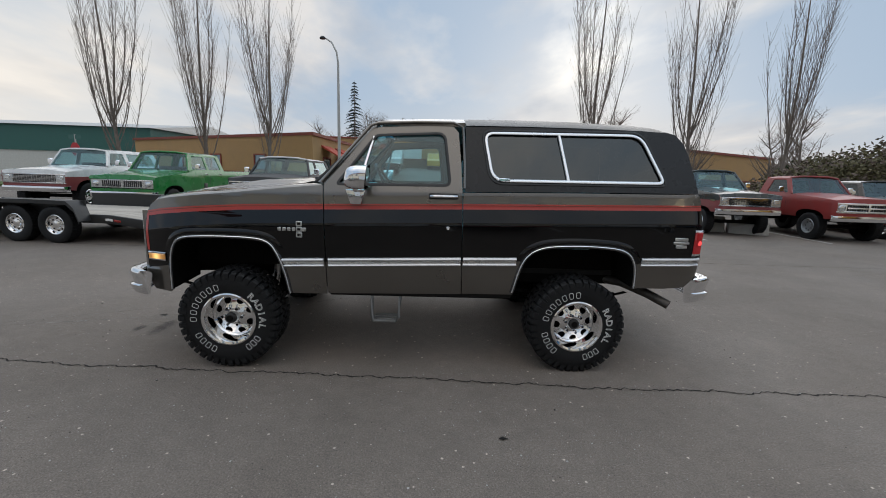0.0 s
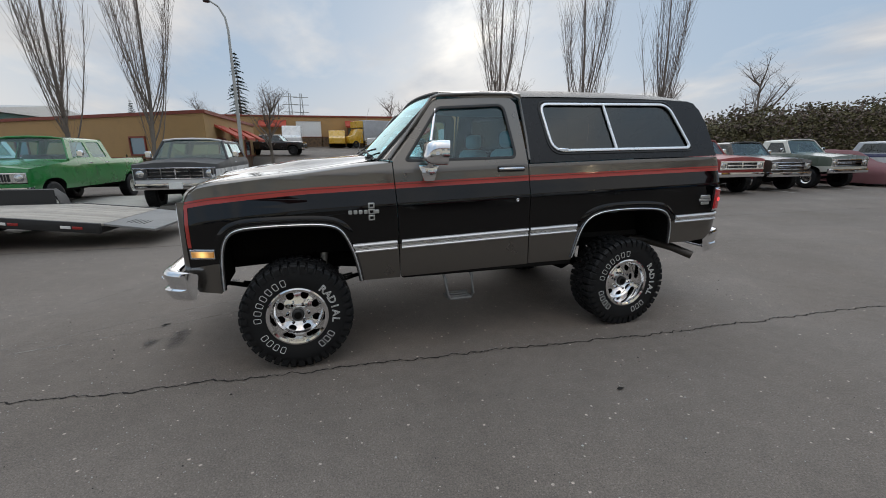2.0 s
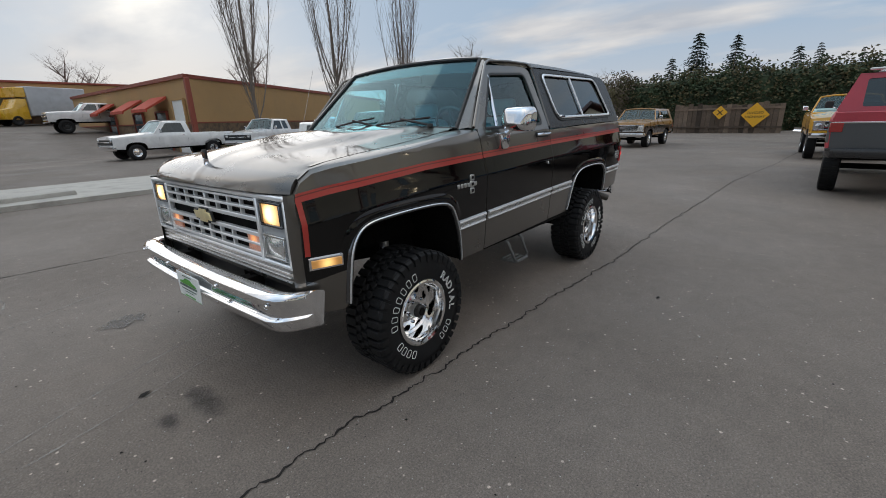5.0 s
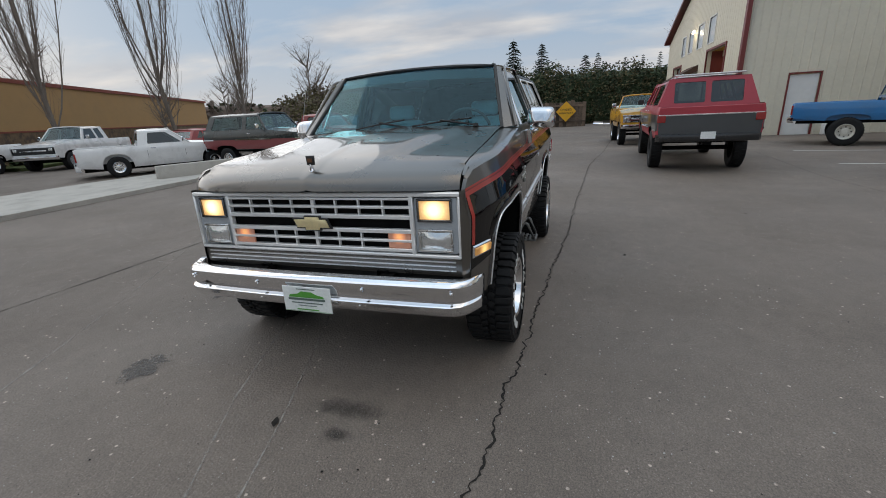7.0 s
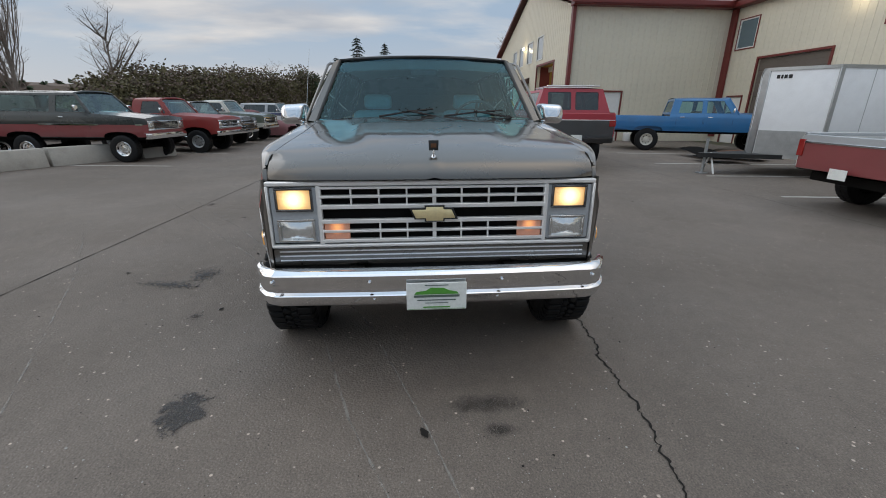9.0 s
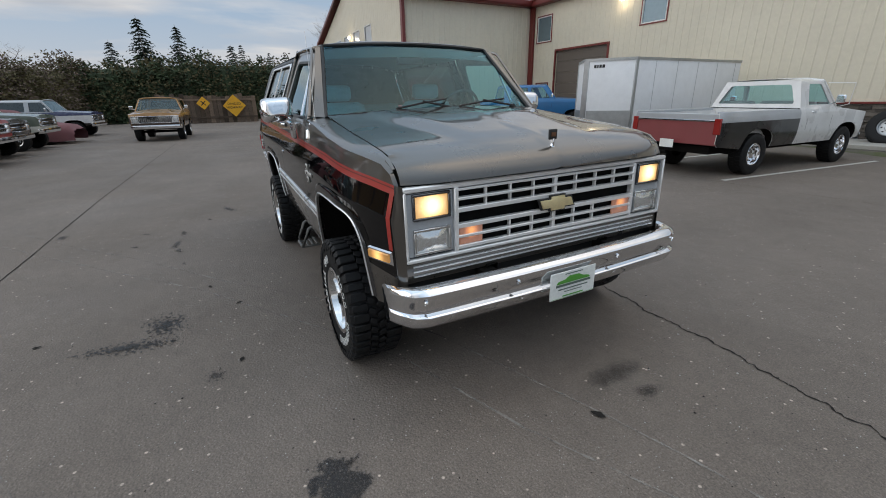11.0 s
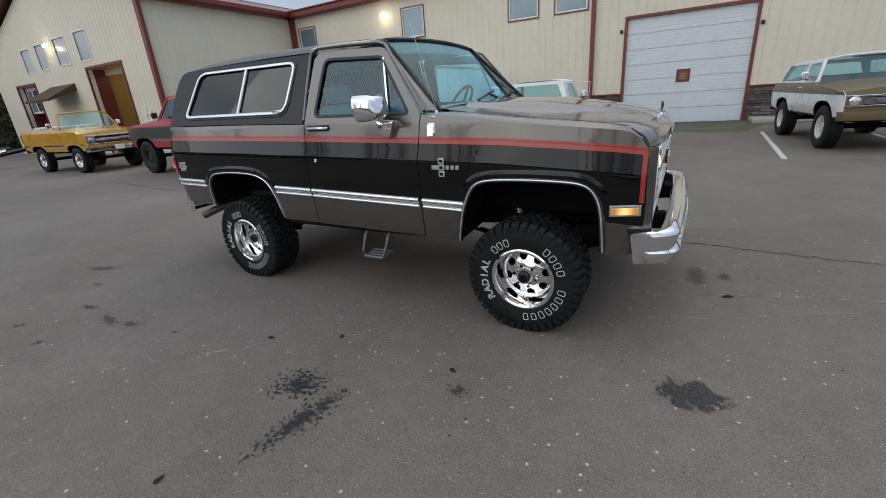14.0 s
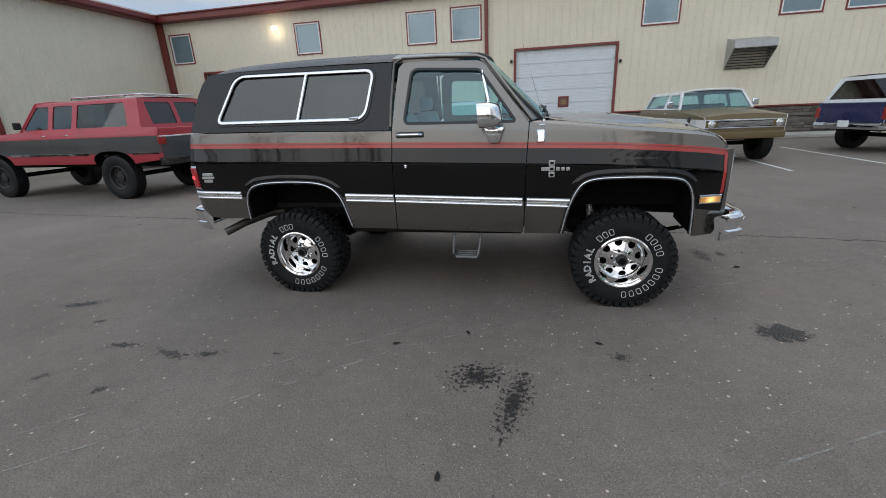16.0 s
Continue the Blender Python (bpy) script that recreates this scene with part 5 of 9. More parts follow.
def front_end(root, style, xf, fy, z0, z1, zones):
    """Grille, lamps and surrounds for the makes of front that stand about."""
    g = Mesh()
    zc = (z0 + z1) / 2
    hl = []
    if style in ("square", "round", "jimmy", "gmc"):
        g.box((xf - 0.002, -fy, z1 - 0.035), (xf + 0.05, fy, z1), CHROME, 0.006)
        g.box((xf - 0.002, -fy, z0), (xf + 0.05, fy, z0 + 0.035), CHROME, 0.006)
        n = {"square": 5, "round": 6, "jimmy": 2, "gmc": 2}[style]
        for i in range(n):
            z = z0 + 0.05 + (z1 - z0 - 0.1) * (i + 0.5) / n
            h = 0.006 if n > 3 else 0.012
            g.box((xf + 0.006, -fy * 0.68, z - h), (xf + 0.03, fy * 0.68, z + h), CHROME)
        if style == "gmc":
            g.box((xf - 0.004, -fy * 0.66, zc - 0.03), (xf + 0.035, fy * 0.66, zc + 0.03), CHROME, 0.008)
        if style == "jimmy":
            for k in (-0.68, -0.35, 0, 0.35, 0.68):
                g.box((xf + 0.004, k * fy - 0.012, z0 + 0.03), (xf + 0.03, k * fy + 0.02, z1 - 0.03), CHROME)
        elif style == "square":
            for k in range(-8, 9):
                g.box((xf + 0.012, k * fy * 0.08 - 0.004, z0 + 0.04), (xf + 0.025, k * fy * 0.08 + 0.004, z1 - 0.04), CHROME)
        for s in (-1, 1):
            g.box((xf + 0.004, min(s * fy * 0.68, s * fy), z0 + 0.03), (xf + 0.045, max(s * fy * 0.68, s * fy), z1 - 0.03), {"round": P_OLIVE, "jimmy": P_GREY}.get(style, STEEL), 0.008)
            hl.append((s * fy * 0.84, zc + (0.03 if style == "square" else 0)))
    elif style == "ford":
        g.box((xf - 0.004, -fy, z1 - 0.05), (xf + 0.05, fy, z1), CHROME, 0.006)
        g.box((xf - 0.004, -fy, z0), (xf + 0.05, fy, z0 + 0.06), CHROME, 0.006)
        for s in (-1, 1):
            g.box((xf + 0.002, min(s * 0.02, s * fy * 0.66), zc - 0.02), (xf + 0.03, max(s * 0.02, s * fy * 0.66), zc + 0.02), CHROME, 0.006)
            for k in range(1, 9):
                g.box((xf + 0.014, s * fy * 0.075 * k - 0.004, z0 + 0.06), (xf + 0.026, s * fy * 0.075 * k + 0.004, z1 - 0.05), STEEL)
            g.box((xf + 0.004, min(s * fy * 0.68, s * fy), z0 + 0.05), (xf + 0.045, max(s * fy * 0.68, s * fy), z1 - 0.04), CHROME, 0.01)
            hl.append((s * fy * 0.84, zc))
        g.box((xf - 0.006, -0.03, z0 + 0.05), (xf + 0.04, 0.03, z1 - 0.04), CHROME, 0.006)
    elif style == "scout":
        g.box((xf, -fy * 0.98, zc - 0.11), (xf + 0.04, fy * 0.98, zc + 0.12), STEEL, 0.01)
        for k in (-1, 1):
            g.box((xf - 0.006, min(k * 0.04, k * fy * 0.62), zc - 0.08), (xf + 0.02, max(k * 0.04, k * fy * 0.62), zc + 0.09), BLACKPLASTIC)
            for j in range(1, 10):
                g.box((xf - 0.012, k * fy * 0.062 * j - 0.005, zc - 0.08), (xf + 0.01, k * fy * 0.062 * j + 0.005, zc + 0.09), STEEL)
            hl.append((k * fy * 0.82, zc))
    else:
        g.box((xf - 0.01, -fy * 0.9, z0 + 0.02), (xf + 0.05, fy * 0.9, z1 - 0.02), BLACKPLASTIC, 0.02)
        g.box((xf - 0.02, -fy * 0.6, zc - 0.02), (xf + 0.03, fy * 0.6, zc + 0.03), CHROME, 0.008)
        for k in (-1, 1):
            hl.append((k * fy * 0.8, zc + 0.05))
    part("grille", g, root)
    for y, z in hl:
        h = Mesh()
        if style in ("square", "modern"):
            h.box((xf - 0.016, y - 0.085, z - 0.06), (xf + 0.03, y + 0.085, z + 0.06), LAMPOFF, 0.012)
        else:
            h.lathe([(0.088, 0.02), (0.088, -0.016), (0.076, -0.02)], CHROME, 20, Matrix.Translation((xf, y, z)), "x")
            h.lathe([(0.076, -0.012), (0.05, -0.018), (0.001, -0.021)], LAMPOFF, 20, Matrix.Translation((xf, y, z)), "x")
        part("headlight", h, root)

# ---- vehicles in the yard ----
W_SUV = [(-0.52, 0.32), (0.50, 1.98)]
W_PU = [(-0.52, 0.36)]
W_CREW = [(-0.95, -0.12), (0.0, 0.72)]

vehicle("suburban", "long faded red and grey wagon with white roof rail", "suv", (9.35, -4.08), 177, size=0.91, wb=3.8, fo=0.95, ro=1.4, hw=1.09, zb=0.78, belt=1.56, hood0=1.42, hood1=1.56, roof=2.22, cowl=-0.75, wst=-0.32, crt=2.72, crb=2.88,
        wins=[(-0.66, 0.12), (0.26, 0.86), (1.0, 2.5)], doors=4, zones=[(1.02, P_CORAL), (1.38, P_GREY), (9, P_CORAL)], tyre=0.50, rim="black", back="barn", tail="square", rack=True, tailsplit=(1.36, P_GREY, P_CORAL), bumpermat=P_BLACK, trimz=1.02, glass=GLASS_TINT, sideglass=GLASS_TINT, mirrormat=BLACKPLASTIC)
vehicle("suv", "golden yellow open-top utility wagon with cream seats", "suv", (15.75, -3.62), 2.4, size=0.89, wb=2.7, fo=0.85, ro=1.1, hw=1.0, zb=0.74, belt=1.535, hood0=1.345, hood1=1.5, roof=2.10, cowl=-0.677, wst=-0.435, crt=2.0, crb=2.15, wins=W_SUV, open=True, seatmat=P_CREAMY, glass=GLASS_CLEAR, zones=[(9, P_YELLOW)], front="gmc", rim="chrome", tyre=0.45, trimz=0.98, front_plate=True)
vehicle("pickup_truck", "bright blue crew-cab pickup with white wheels", "pickup", (12.2, -11.1), 68, wb=3.9, fo=0.8, ro=1.35, belt=1.36, hood0=1.28, hood1=1.38, roof=1.95, cowl=-1.0, wst=-0.66, crt=1.15, crb=1.25, bed=1.27, glass=GLASS_CLEAR, wins=[(-0.76, 0.05), (0.2, 0.98)], doors=4, zones=[(9, P_BLUE)], front="ford", rim="steelwhite", tyre=0.42, zb=0.72)
vehicle("pickup_truck", "white pickup with silver and black bed and red tailgate", "pickup", (1.548, -8.96), 87.5, size=0.956, wb=3.2, fo=0.8, ro=1.22, zb=0.5, belt=1.245, hood0=1.085, hood1=1.225, roof=1.81, cowl=-0.977, wst=-0.674, crt=0.184, crb=0.33, bed=1.205, wins=[(-0.80, 0.02)], zones=[(9, P_WHITE)], front="ford", rim="chrome", tyre=0.40, tailsplit=(1.06, P_WINE, P_SILVER), railmat=P_SILVER, bedzones=[(1.03, P_BLACK), (9, P_SILVER)], hoodmat=P_SILVER, glass=GLASS_CLEAR, norear_bumper=True, tow_mirror=True)
vehicle("suv", "olive and white classic utility wagon with faded paint", "suv", (-5.215, -9.2), -84, size=0.956, wb=2.7, belt=1.287, hood0=1.125, hood1=1.25, roof=1.80, zb=0.61, cowl=-0.665, wst=-0.355, crt=1.9, crb=2.1, valancemat=P_OLIVE, wins=W_SUV, zones=[(0.66, P_DKGREEN), (1.06, P_WHITE), (9, P_OLIVE)], roofmat=P_WHITE, front="round", rim="steelwhite", tyre=0.43, glass=GLASS_CLEAR, bumpermat=P_OLIVE)
vehicle("suv", "navy and white utility wagon with white hardtop", "suv", (-10.9, -9.7), 14, wb=2.66, belt=1.25, hood0=1.2, hood1=1.3, roof=1.9, zb=0.6, wins=W_SUV, zones=[(0.72, P_WHITE), (1.2, P_NAVY), (9, P_WHITE)], roofmat=P_WHITE, front="ford", tyre=0.39, glass=GLASS_TINT)
# row along the hedge
vehicle("suv", "dark green and wine two-tone utility wagon", "suv", (9.0, 9.2), 88, size=0.94, wb=2.7, belt=1.37, hood0=1.24, hood1=1.37, roof=1.97, zb=0.68, wins=W_SUV, zones=[(0.72, P_DKGREEN), (1.06, P_WINE), (9, P_DKGREEN)], front="square", glass=GLASS_CLEAR, rim="alloy", tyre=0.39, trimz=1.06)
vehicle("pickup_truck", "oxidised red pickup with chrome grille", "pickup", (11.65, 8.6), 88, size=0.94, wb=2.95, belt=1.3, hood0=1.2, hood1=1.3, roof=1.86, zb=0.62, cowl=-0.7, wst=-0.34, crt=0.6, crb=0.68, bed=1.28, wins=W_PU, zones=[(9, P_RED)], front="ford", rim="grey", tyre=0.40)
vehicle("pickup_truck", "dark brown classic pickup with round lamps", "pickup", (14.2, 8.9), 88, size=0.94, wb=2.92, belt=1.24, hood0=1.12, hood1=1.24, roof=1.78, zb=0.55, cowl=-0.7, wst=-0.34, crt=0.6, crb=0.68, bed=1.2, wins=W_PU, zones=[(9, P_BROWN)], front="gmc", tyre=0.37)
vehicle("pickup_truck", "sage green and cream classic pickup", "pickup", (16.9, 8.85), 88, size=0.94, wb=2.92, belt=1.32, hood0=1.2, hood1=1.32, roof=1.88, zb=0.62, cowl=-0.7, wst=-0.34, crt=0.6, crb=0.68, bed=1.28, wins=W_PU, zones=[(0.86, P_CREAMY), (9, P_SAGE)], roofmat=P_CREAMY, front="gmc", tyre=0.39)
vehicle("suv", "white and dark navy utility wagon parked by the hedge", "suv", (24.3, 8.6), 84, size=0.95, wb=2.66, belt=1.22, hood0=1.15, hood1=1.25, roof=1.82, wins=W_SUV, zones=[(0.66, P_BLACK), (1.04, P_WHITE), (9, P_NAVY)], roofmat=P_SILVER, front="ford", tyre=0.37)
vehicle("suv", "bronze and dark brown utility wagon with chrome grille", "suv", (19.5, 3.45), -3, size=0.93, wb=2.7, belt=1.27, hood0=1.15, hood1=1.27, roof=1.84, zb=0.55, wins=W_SUV, zones=[(0.66, P_BRONZE), (1.0, P_DARKBR), (9, P_BRONZE)], roofmat=P_BRONZE, front="square", rim="alloy", trimz=1.0)
# row beyond the trailer
vehicle("suv", "charcoal utility wagon with white sides and roof", "suv", (-4.66, 10.4), 89.5, size=1.012, wb=2.7, belt=1.264, hood0=1.165, hood1=1.25, roof=1.835, zb=0.57, cowl=-0.717, wst=-0.30, wins=W_SUV, zones=[(0.66, P_PRIMER), (1.04, P_WHITE), (9, P_PRIMER)], roofmat=P_WHITE, cabmat=P_PRIMER, front="jimmy", tyre=0.43, flare=-0.06, glass=GLASS_CLEAR, rim="chrome", front_plate=True)
vehicle("pickup_truck", "bright green crew-cab pickup with pale bed", "pickup", (-8.62, 11.35), 86.6, size=1.03, wb=3.9, fo=0.79, belt=1.282, hood0=1.09, hood1=1.23, roof=1.87, zb=0.524, cowl=-1.176, wst=-0.896, crt=0.857, crb=0.926, bed=1.26, wins=W_CREW, doors=4, zones=[(9, P_GREEN)], railmat=P_PALEGREEN, front="scout", tyre=0.38, rim="steelwhite", glass=GLASS_CLEAR)
vehicle("suv", "white and rust-brown full-size wagon with black push bar", "suv", (-11.6, 11.2), 88.5, size=1.024, wb=2.7, belt=1.335, hood0=1.17, hood1=1.31, roof=1.90, zb=0.59, cowl=-0.56, wst=-0.287, crt=1.95, crb=2.1, wins=[(-0.42, 0.36), (0.52, 1.85)], zones=[(1.02, P_WINE), (9, P_WHITE)], front="square", tyre=0.42, glass=GLASS_CLEAR)

# ---- the lifted two-tone utility wagon ----
hero = thing("lifted_suv", "lifted black and grey-brown two-door utility wagon with red stripe", "suv", pose(0, -0.018, -0.028, -0.5, 0.25, 0) @ Matrix.Diagonal((1, 0.985, 1, 1)))
AXF, AXR, TYRE, HUB_Z, TRACK = -1.365, 1.240, 0.368, 0.388, 1.052


def stripe(x):
    return lerp(x, [-2.05, -1.98, -1.85, -1.6, -1.25, -0.9, -0.68, 0.33, 2.2], [1.135, 1.155, 1.178, 1.205, 1.230, 1.243, 1.25, 1.282, 1.329])


def side_y(x, z):
    w = z - stripe(x)
    if w > 0.115:
        y = 0.967 - (z - stripe(x) - 0.115) * 0.41
    else:
        y = lerp(w, [-0.75, -0.62, -0.45, -0.39, -0.22, -0.135, -0.12, -0.02, 0.015, 0.085, 0.115], [0.965, 0.992, 1.008, 1.012, 1.021, 1.024, 1.020, 0.994, 0.988, 0.978, 0.967])
    d, e = max(0, -1.52 - x) / 0.48, max(0, x - 2.06) / 0.1
    return y - 0.12 * d ** 1.7 - 0.03 * e * e


def on_side(x, w):
    z = w + stripe(x)
    return (x, side_y(x, z), z)


def side_paint(x, w):
    if w > 0.008:
        return GREYPAINT
    if w > -0.002:
        return REDSTRIPE
    if w > -0.008:
        return REDDARK
    if w > -0.032:
        return REDSTRIPE
    if w > -0.415:
        return BLACKPAINT
    return GREYPAINT


def tow(pts):
    return [(x, z - stripe(x)) for x, z in pts]


W_CUTS = [-0.66, -0.6, -0.52, -0.45, -0.415, -0.36, -0.30, -0.22, -0.16, -0.135, -0.128, -0.12, -0.08, -0.032, -0.008, -0.002, 0.008, 0.05, 0.085, 0.1]
def eased(pts):
    """Cuts the corners of an open outline twice, keeping its ends."""
    for _ in range(2):
        out = [pts[0]]
        for p, q in zip(pts, pts[1:]):
            out += [(p[0] * 0.75 + q[0] * 0.25, p[1] * 0.75 + q[1] * 0.25), (p[0] * 0.25 + q[0] * 0.75, p[1] * 0.25 + q[1] * 0.75)]
        pts = out + [pts[-1]]
    return pts


FRONT_ARCH = eased([(-0.925, 0.585), (-0.945, 0.70), (-0.970, 0.80), (-1.010, 0.90), (-1.058, 0.972), (-1.15, 1.001), (-1.36, 1.007), (-1.56, 1.004), (-1.69, 0.990), (-1.752, 0.948), (-1.790, 0.86), (-1.804, 0.72), (-1.810, 0.585)])
REAR_ARCH = eased([(1.668, 0.69), (1.666, 0.80), (1.650, 0.885), (1.610, 0.953), (1.53, 0.992), (1.38, 1.005), (1.2, 1.008), (1.0, 0.998), (0.89, 0.968), (0.825, 0.915), (0.785, 0.84), (0.762, 0.75), (0.735, 0.63)])
fender_out = [(-1.97, 0.57), (-2.0, 0.62), (-2.008, 0.85), (-2.004, 1.10), (-1.992, 1.16), (-1.965, 1.205), (-1.91, 1.243), (-1.80, 1.265), (-1.6, 1.29), (-1.29, 1.322), (-0.95, 1.365), (-0.685, 1.392), (-0.668, 1.10), (-0.655, 0.585)] + FRONT_ARCH + [(-1.83, 0.56)]
quarter_out = [(0.356, 0.61), (0.345, 0.85), (0.338, 1.37), (1.2, 1.394), (2.10, 1.412), (2.122, 1.37), (2.142, 1.17), (2.165, 0.95), (2.150, 0.79), (2.06, 0.705), (1.90, 0.69)] + REAR_ARCH + [(0.745, 0.612)]
door_out = [(-0.648, 0.59), (-0.661, 1.10), (-0.678, 1.392), (-0.650, 1.425), (-0.372, 1.79), (-0.345, 1.818), (-0.30, 1.835), (0.0, 1.852), (0.20, 1.860), (0.262, 1.853), (0.297, 1.815), (0.318, 1.60), (0.331, 1.37), (0.338, 0.85), (0.349, 0.606)]
door_hole = rounded([(-0.590, 1.402), (-0.318, 1.772), (0.195, 1.806), (0.243, 1.418)], [0.03, 0.03, 0.06, 0.05], 5)
X_CUTS = [-2.0, -1.97, -1.93, -1.86, -1.8, -1.7, -1.6, -1.25, -0.9]
for side in (1, -1):
    for nm, out, holes in (("front_fender", fender_out, ()), ("rear_quarter_panel", quarter_out, ())):
        me = Mesh()
        panel(me, tow(out), (), X_CUTS if out is fender_out else [0.6, 1.2, 1.8, 2.06, 2.1, 2.13], W_CUTS, on_side, side_paint, side, 0.02)
        if out is fender_out:
            # rounded top of the fender in to the hood gap
            rows = []
            for x in (-1.965, -1.91, -1.80, -1.6, -1.29, -0.95, -0.69):
                z = lerp(x, [-1.965, -1.91, -1.8, -1.6, -1.29, -0.95, -0.685], [1.205, 1.243, 1.265, 1.29, 1.322, 1.365, 1.392])
                y = side_y(x, z)
                yi = lerp(x, [-1.965, -0.69], [0.852, 0.835])
                rows.append([(x, side * y, z), (x, side * (y - 0.02), z + 0.011), (x, side * ((y + yi) / 2), z + 0.018), (x, side * yi, z + 0.02), (x, side * (yi - 0.004), z - 0.04)])
            me.grid(rows, GREYPAINT)
        part(nm, me, hero, "black and grey metallic panel with a red stripe")
    me = Mesh()
    panel(me, tow(door_out), [tow(door_hole)], [-0.4, -0.1, 0.15], W_CUTS + [0.2, 0.35, 0.5], on_side, side_paint, side, 0.02)
    door = part("door", me, hero, "black and grey metallic door with a red stripe")
    me = Mesh()
    band(me, tow(door_hole), 0.024, lambda x, w: (x, on_side(x, w)[1] - 0.004, w + stripe(x)), BLACKPLASTIC, side, True, 0.006)
    part("window_seal", me, door)
    me = Mesh()
    v, f, _, _ = sheet(tow(door_hole), (), (), (0.2, 0.3, 0.4), lambda x, w: (x, side * (on_side(x, w)[1] - 0.018), w + stripe(x)))
    me.add(v, f, GLASS_CLEAR)
    part("side_window", me, door).visible_shadow = False
    me = Mesh()
    band(me, tow([(-0.425, 1.405), (-0.335, 1.765)]), 0.022, lambda x, w: (x, on_side(x, w)[1] - 0.012, w + stripe(x)), CHROME, side, False, 0.014)
    part("vent_window_bar", me, door, "chrome vent window bar")
    hz = 1.338
    me = Mesh()
    yb = side_y(0.2, hz)
    me.box((0.085, side * yb - 0.004 if side > 0 else -yb - 0.008, hz - 0.022), (0.30, side * yb + 0.008 if side > 0 else -yb + 0.004, hz + 0.022), BLACKPLASTIC, 0.008)
    me.tube([(0.10, side * (yb + 0.008), hz), (0.12, side * (yb + 0.030), hz + 0.002), (0.265, side * (yb + 0.032), hz + 0.004), (0.29, side * (yb + 0.010), hz + 0.004)], 0.011, CHROME, 8)
    part("door_handle", me, door, "chrome door handle")
    me = Mesh()
    me.lathe([(0.013, 0), (0.013, 0.008), (0.008, 0.010), (0.001, 0.006)], CHROME, 14, Matrix.Translation((0.232, side * (side_y(0.232, 1.112) - 0.001), 1.112)) @ Matrix.Rotation(0 if side > 0 else math.pi, 4, "Z"))
    part("door_lock", me, door, "chrome door lock")
    # bright mouldings
    for x0, x1 in ((-0.975, -0.672), (-0.640, 0.335), (0.352, 0.752), (1.702, 2.155)):
        me = Mesh()
        n = 6
        for w0, w1, mt, h in ((-0.452, -0.434, BRIGHT, 0.012), (-0.434, -0.414, STEEL, 0.007), (-0.414, -0.386, BRIGHT, 0.016)):
            rows = []
            for i in range(n + 1):
                x = x0 + (x1 - x0) * i / n
                row = []
                for ww, hh in ((w0, 0.0), (w0 + 0.15 * (w1 - w0), 0.7 * h), (w0 + 0.5 * (w1 - w0), h), (w0 + 0.85 * (w1 - w0), 0.7 * h), (w1, 0.0)):
                    px, py, pz = on_side(x, ww)
                    row.append((px, side * (py + hh), pz))
                rows.append(row)
            me.grid(rows, mt)
            for row in (rows[0], rows[-1]):
                me.add(row, [(0, 1, 2, 3, 4)], mt)
        part("side_moulding", me, hero, "bright chrome side moulding")
    for pts in (FRONT_ARCH, REAR_ARCH):
        me = Mesh()
        # chrome's shaded flank and bright line are put into two metal colours
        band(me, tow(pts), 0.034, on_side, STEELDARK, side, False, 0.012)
        band(me, tow(pts), 0.012, on_side, BRIGHT, side, False, 0.017)
        part("wheel_arch_moulding", me, hero, "chrome wheel-arch moulding")
        # the lip of the pressing swells out above the opening
        rows = []
        for i in range(1, len(pts) - 1):
            d = Vector((pts[i + 1][0] - pts[i - 1][0], pts[i + 1][1] - pts[i - 1][1])).normalized()
            if pts[i][1] < 0.86:
                continue
            fade = min(1.0, (pts[i][1] - 0.86) / 0.08)
            row = []
            for out, h in ((0.014, 0.010), (0.026, 0.012), (0.040, 0.009), (0.058, 0.0)):
                x, z = pts[i][0] + d.y * out, pts[i][1] - d.x * out
                row.append((x, side * (side_y(x, z) + h * fade + 0.001), z))
            rows.append(row)
        part("arch_lip", Mesh().grid(rows, BLACKPAINT), hero, "black swelling over the wheel opening")
        me = Mesh()
        me.grid([[(x, side * (side_y(x, z) - 0.002), z), (x, side * (side_y(x, z) - 0.05), z + 0.0), (x, side * 0.55, z + 0.02)] for x, z in pts], UNDER)
        part("wheel_well", me, hero)
    # red line down the nose of the fender, marker lamp
    me = Mesh()
    rows = []
    for z in [0.87 + 0.03 * i for i in range(10)]:
        rows.append([(x, side * (side_y(x, z) + 0.002), z) for x in (-1.999, -1.988, -1.976)])
    me.grid(rows, REDSTRIPE)
    part("nose_stripe", me, hero, "red stripe")
    me = Mesh()
    def on_fender(x0, x1, z0, z1, mt, h, at=(0, 0, 0)):
        """A raised rectangle that follows the fender's skin."""
        rows = [[(x - at[0], side * (side_y(x, z) + k) - at[1], zz - at[2]) for z, zz, k in ((z0, z0, 0), (z0, z0 + 0.006, h), (z1, z1 - 0.006, h), (z1, z1, 0))] for x in (x0, (x0 + x1) / 2, x1)]
        o = Mesh().grid(rows, mt)
        o.add(rows[0], [(0, 1, 2, 3)], mt)
        return o.add(rows[-1], [(0, 1, 2, 3)], mt)

    lamp = part("side_marker_lamp", on_fender(-1.990, -1.836, 0.795, 0.862, CHROME, 0.010), hero, "chrome bezel of the side marker lamp")
    at = (-1.913, side * (side_y(-1.913, 0.828) + 0.018), 0.828)
    part("lens", on_fender(-1.980, -1.846, 0.805, 0.852, MARKER, 0.018, at), lamp, "lit amber lens").location = at
    # badges: plain bars
    bd = Mesh()
    for i in range(6):
        x = -0.995 + 0.034 * i if side < 0 else -0.775 - 0.034 * (5 - i) - 0.02
        yy = side * (side_y(x, 1.07) + 0.004)
        bd.box((x, yy - 0.004, 1.058), (x + 0.025, yy + 0.004, 1.084), BADGE, 0.003)
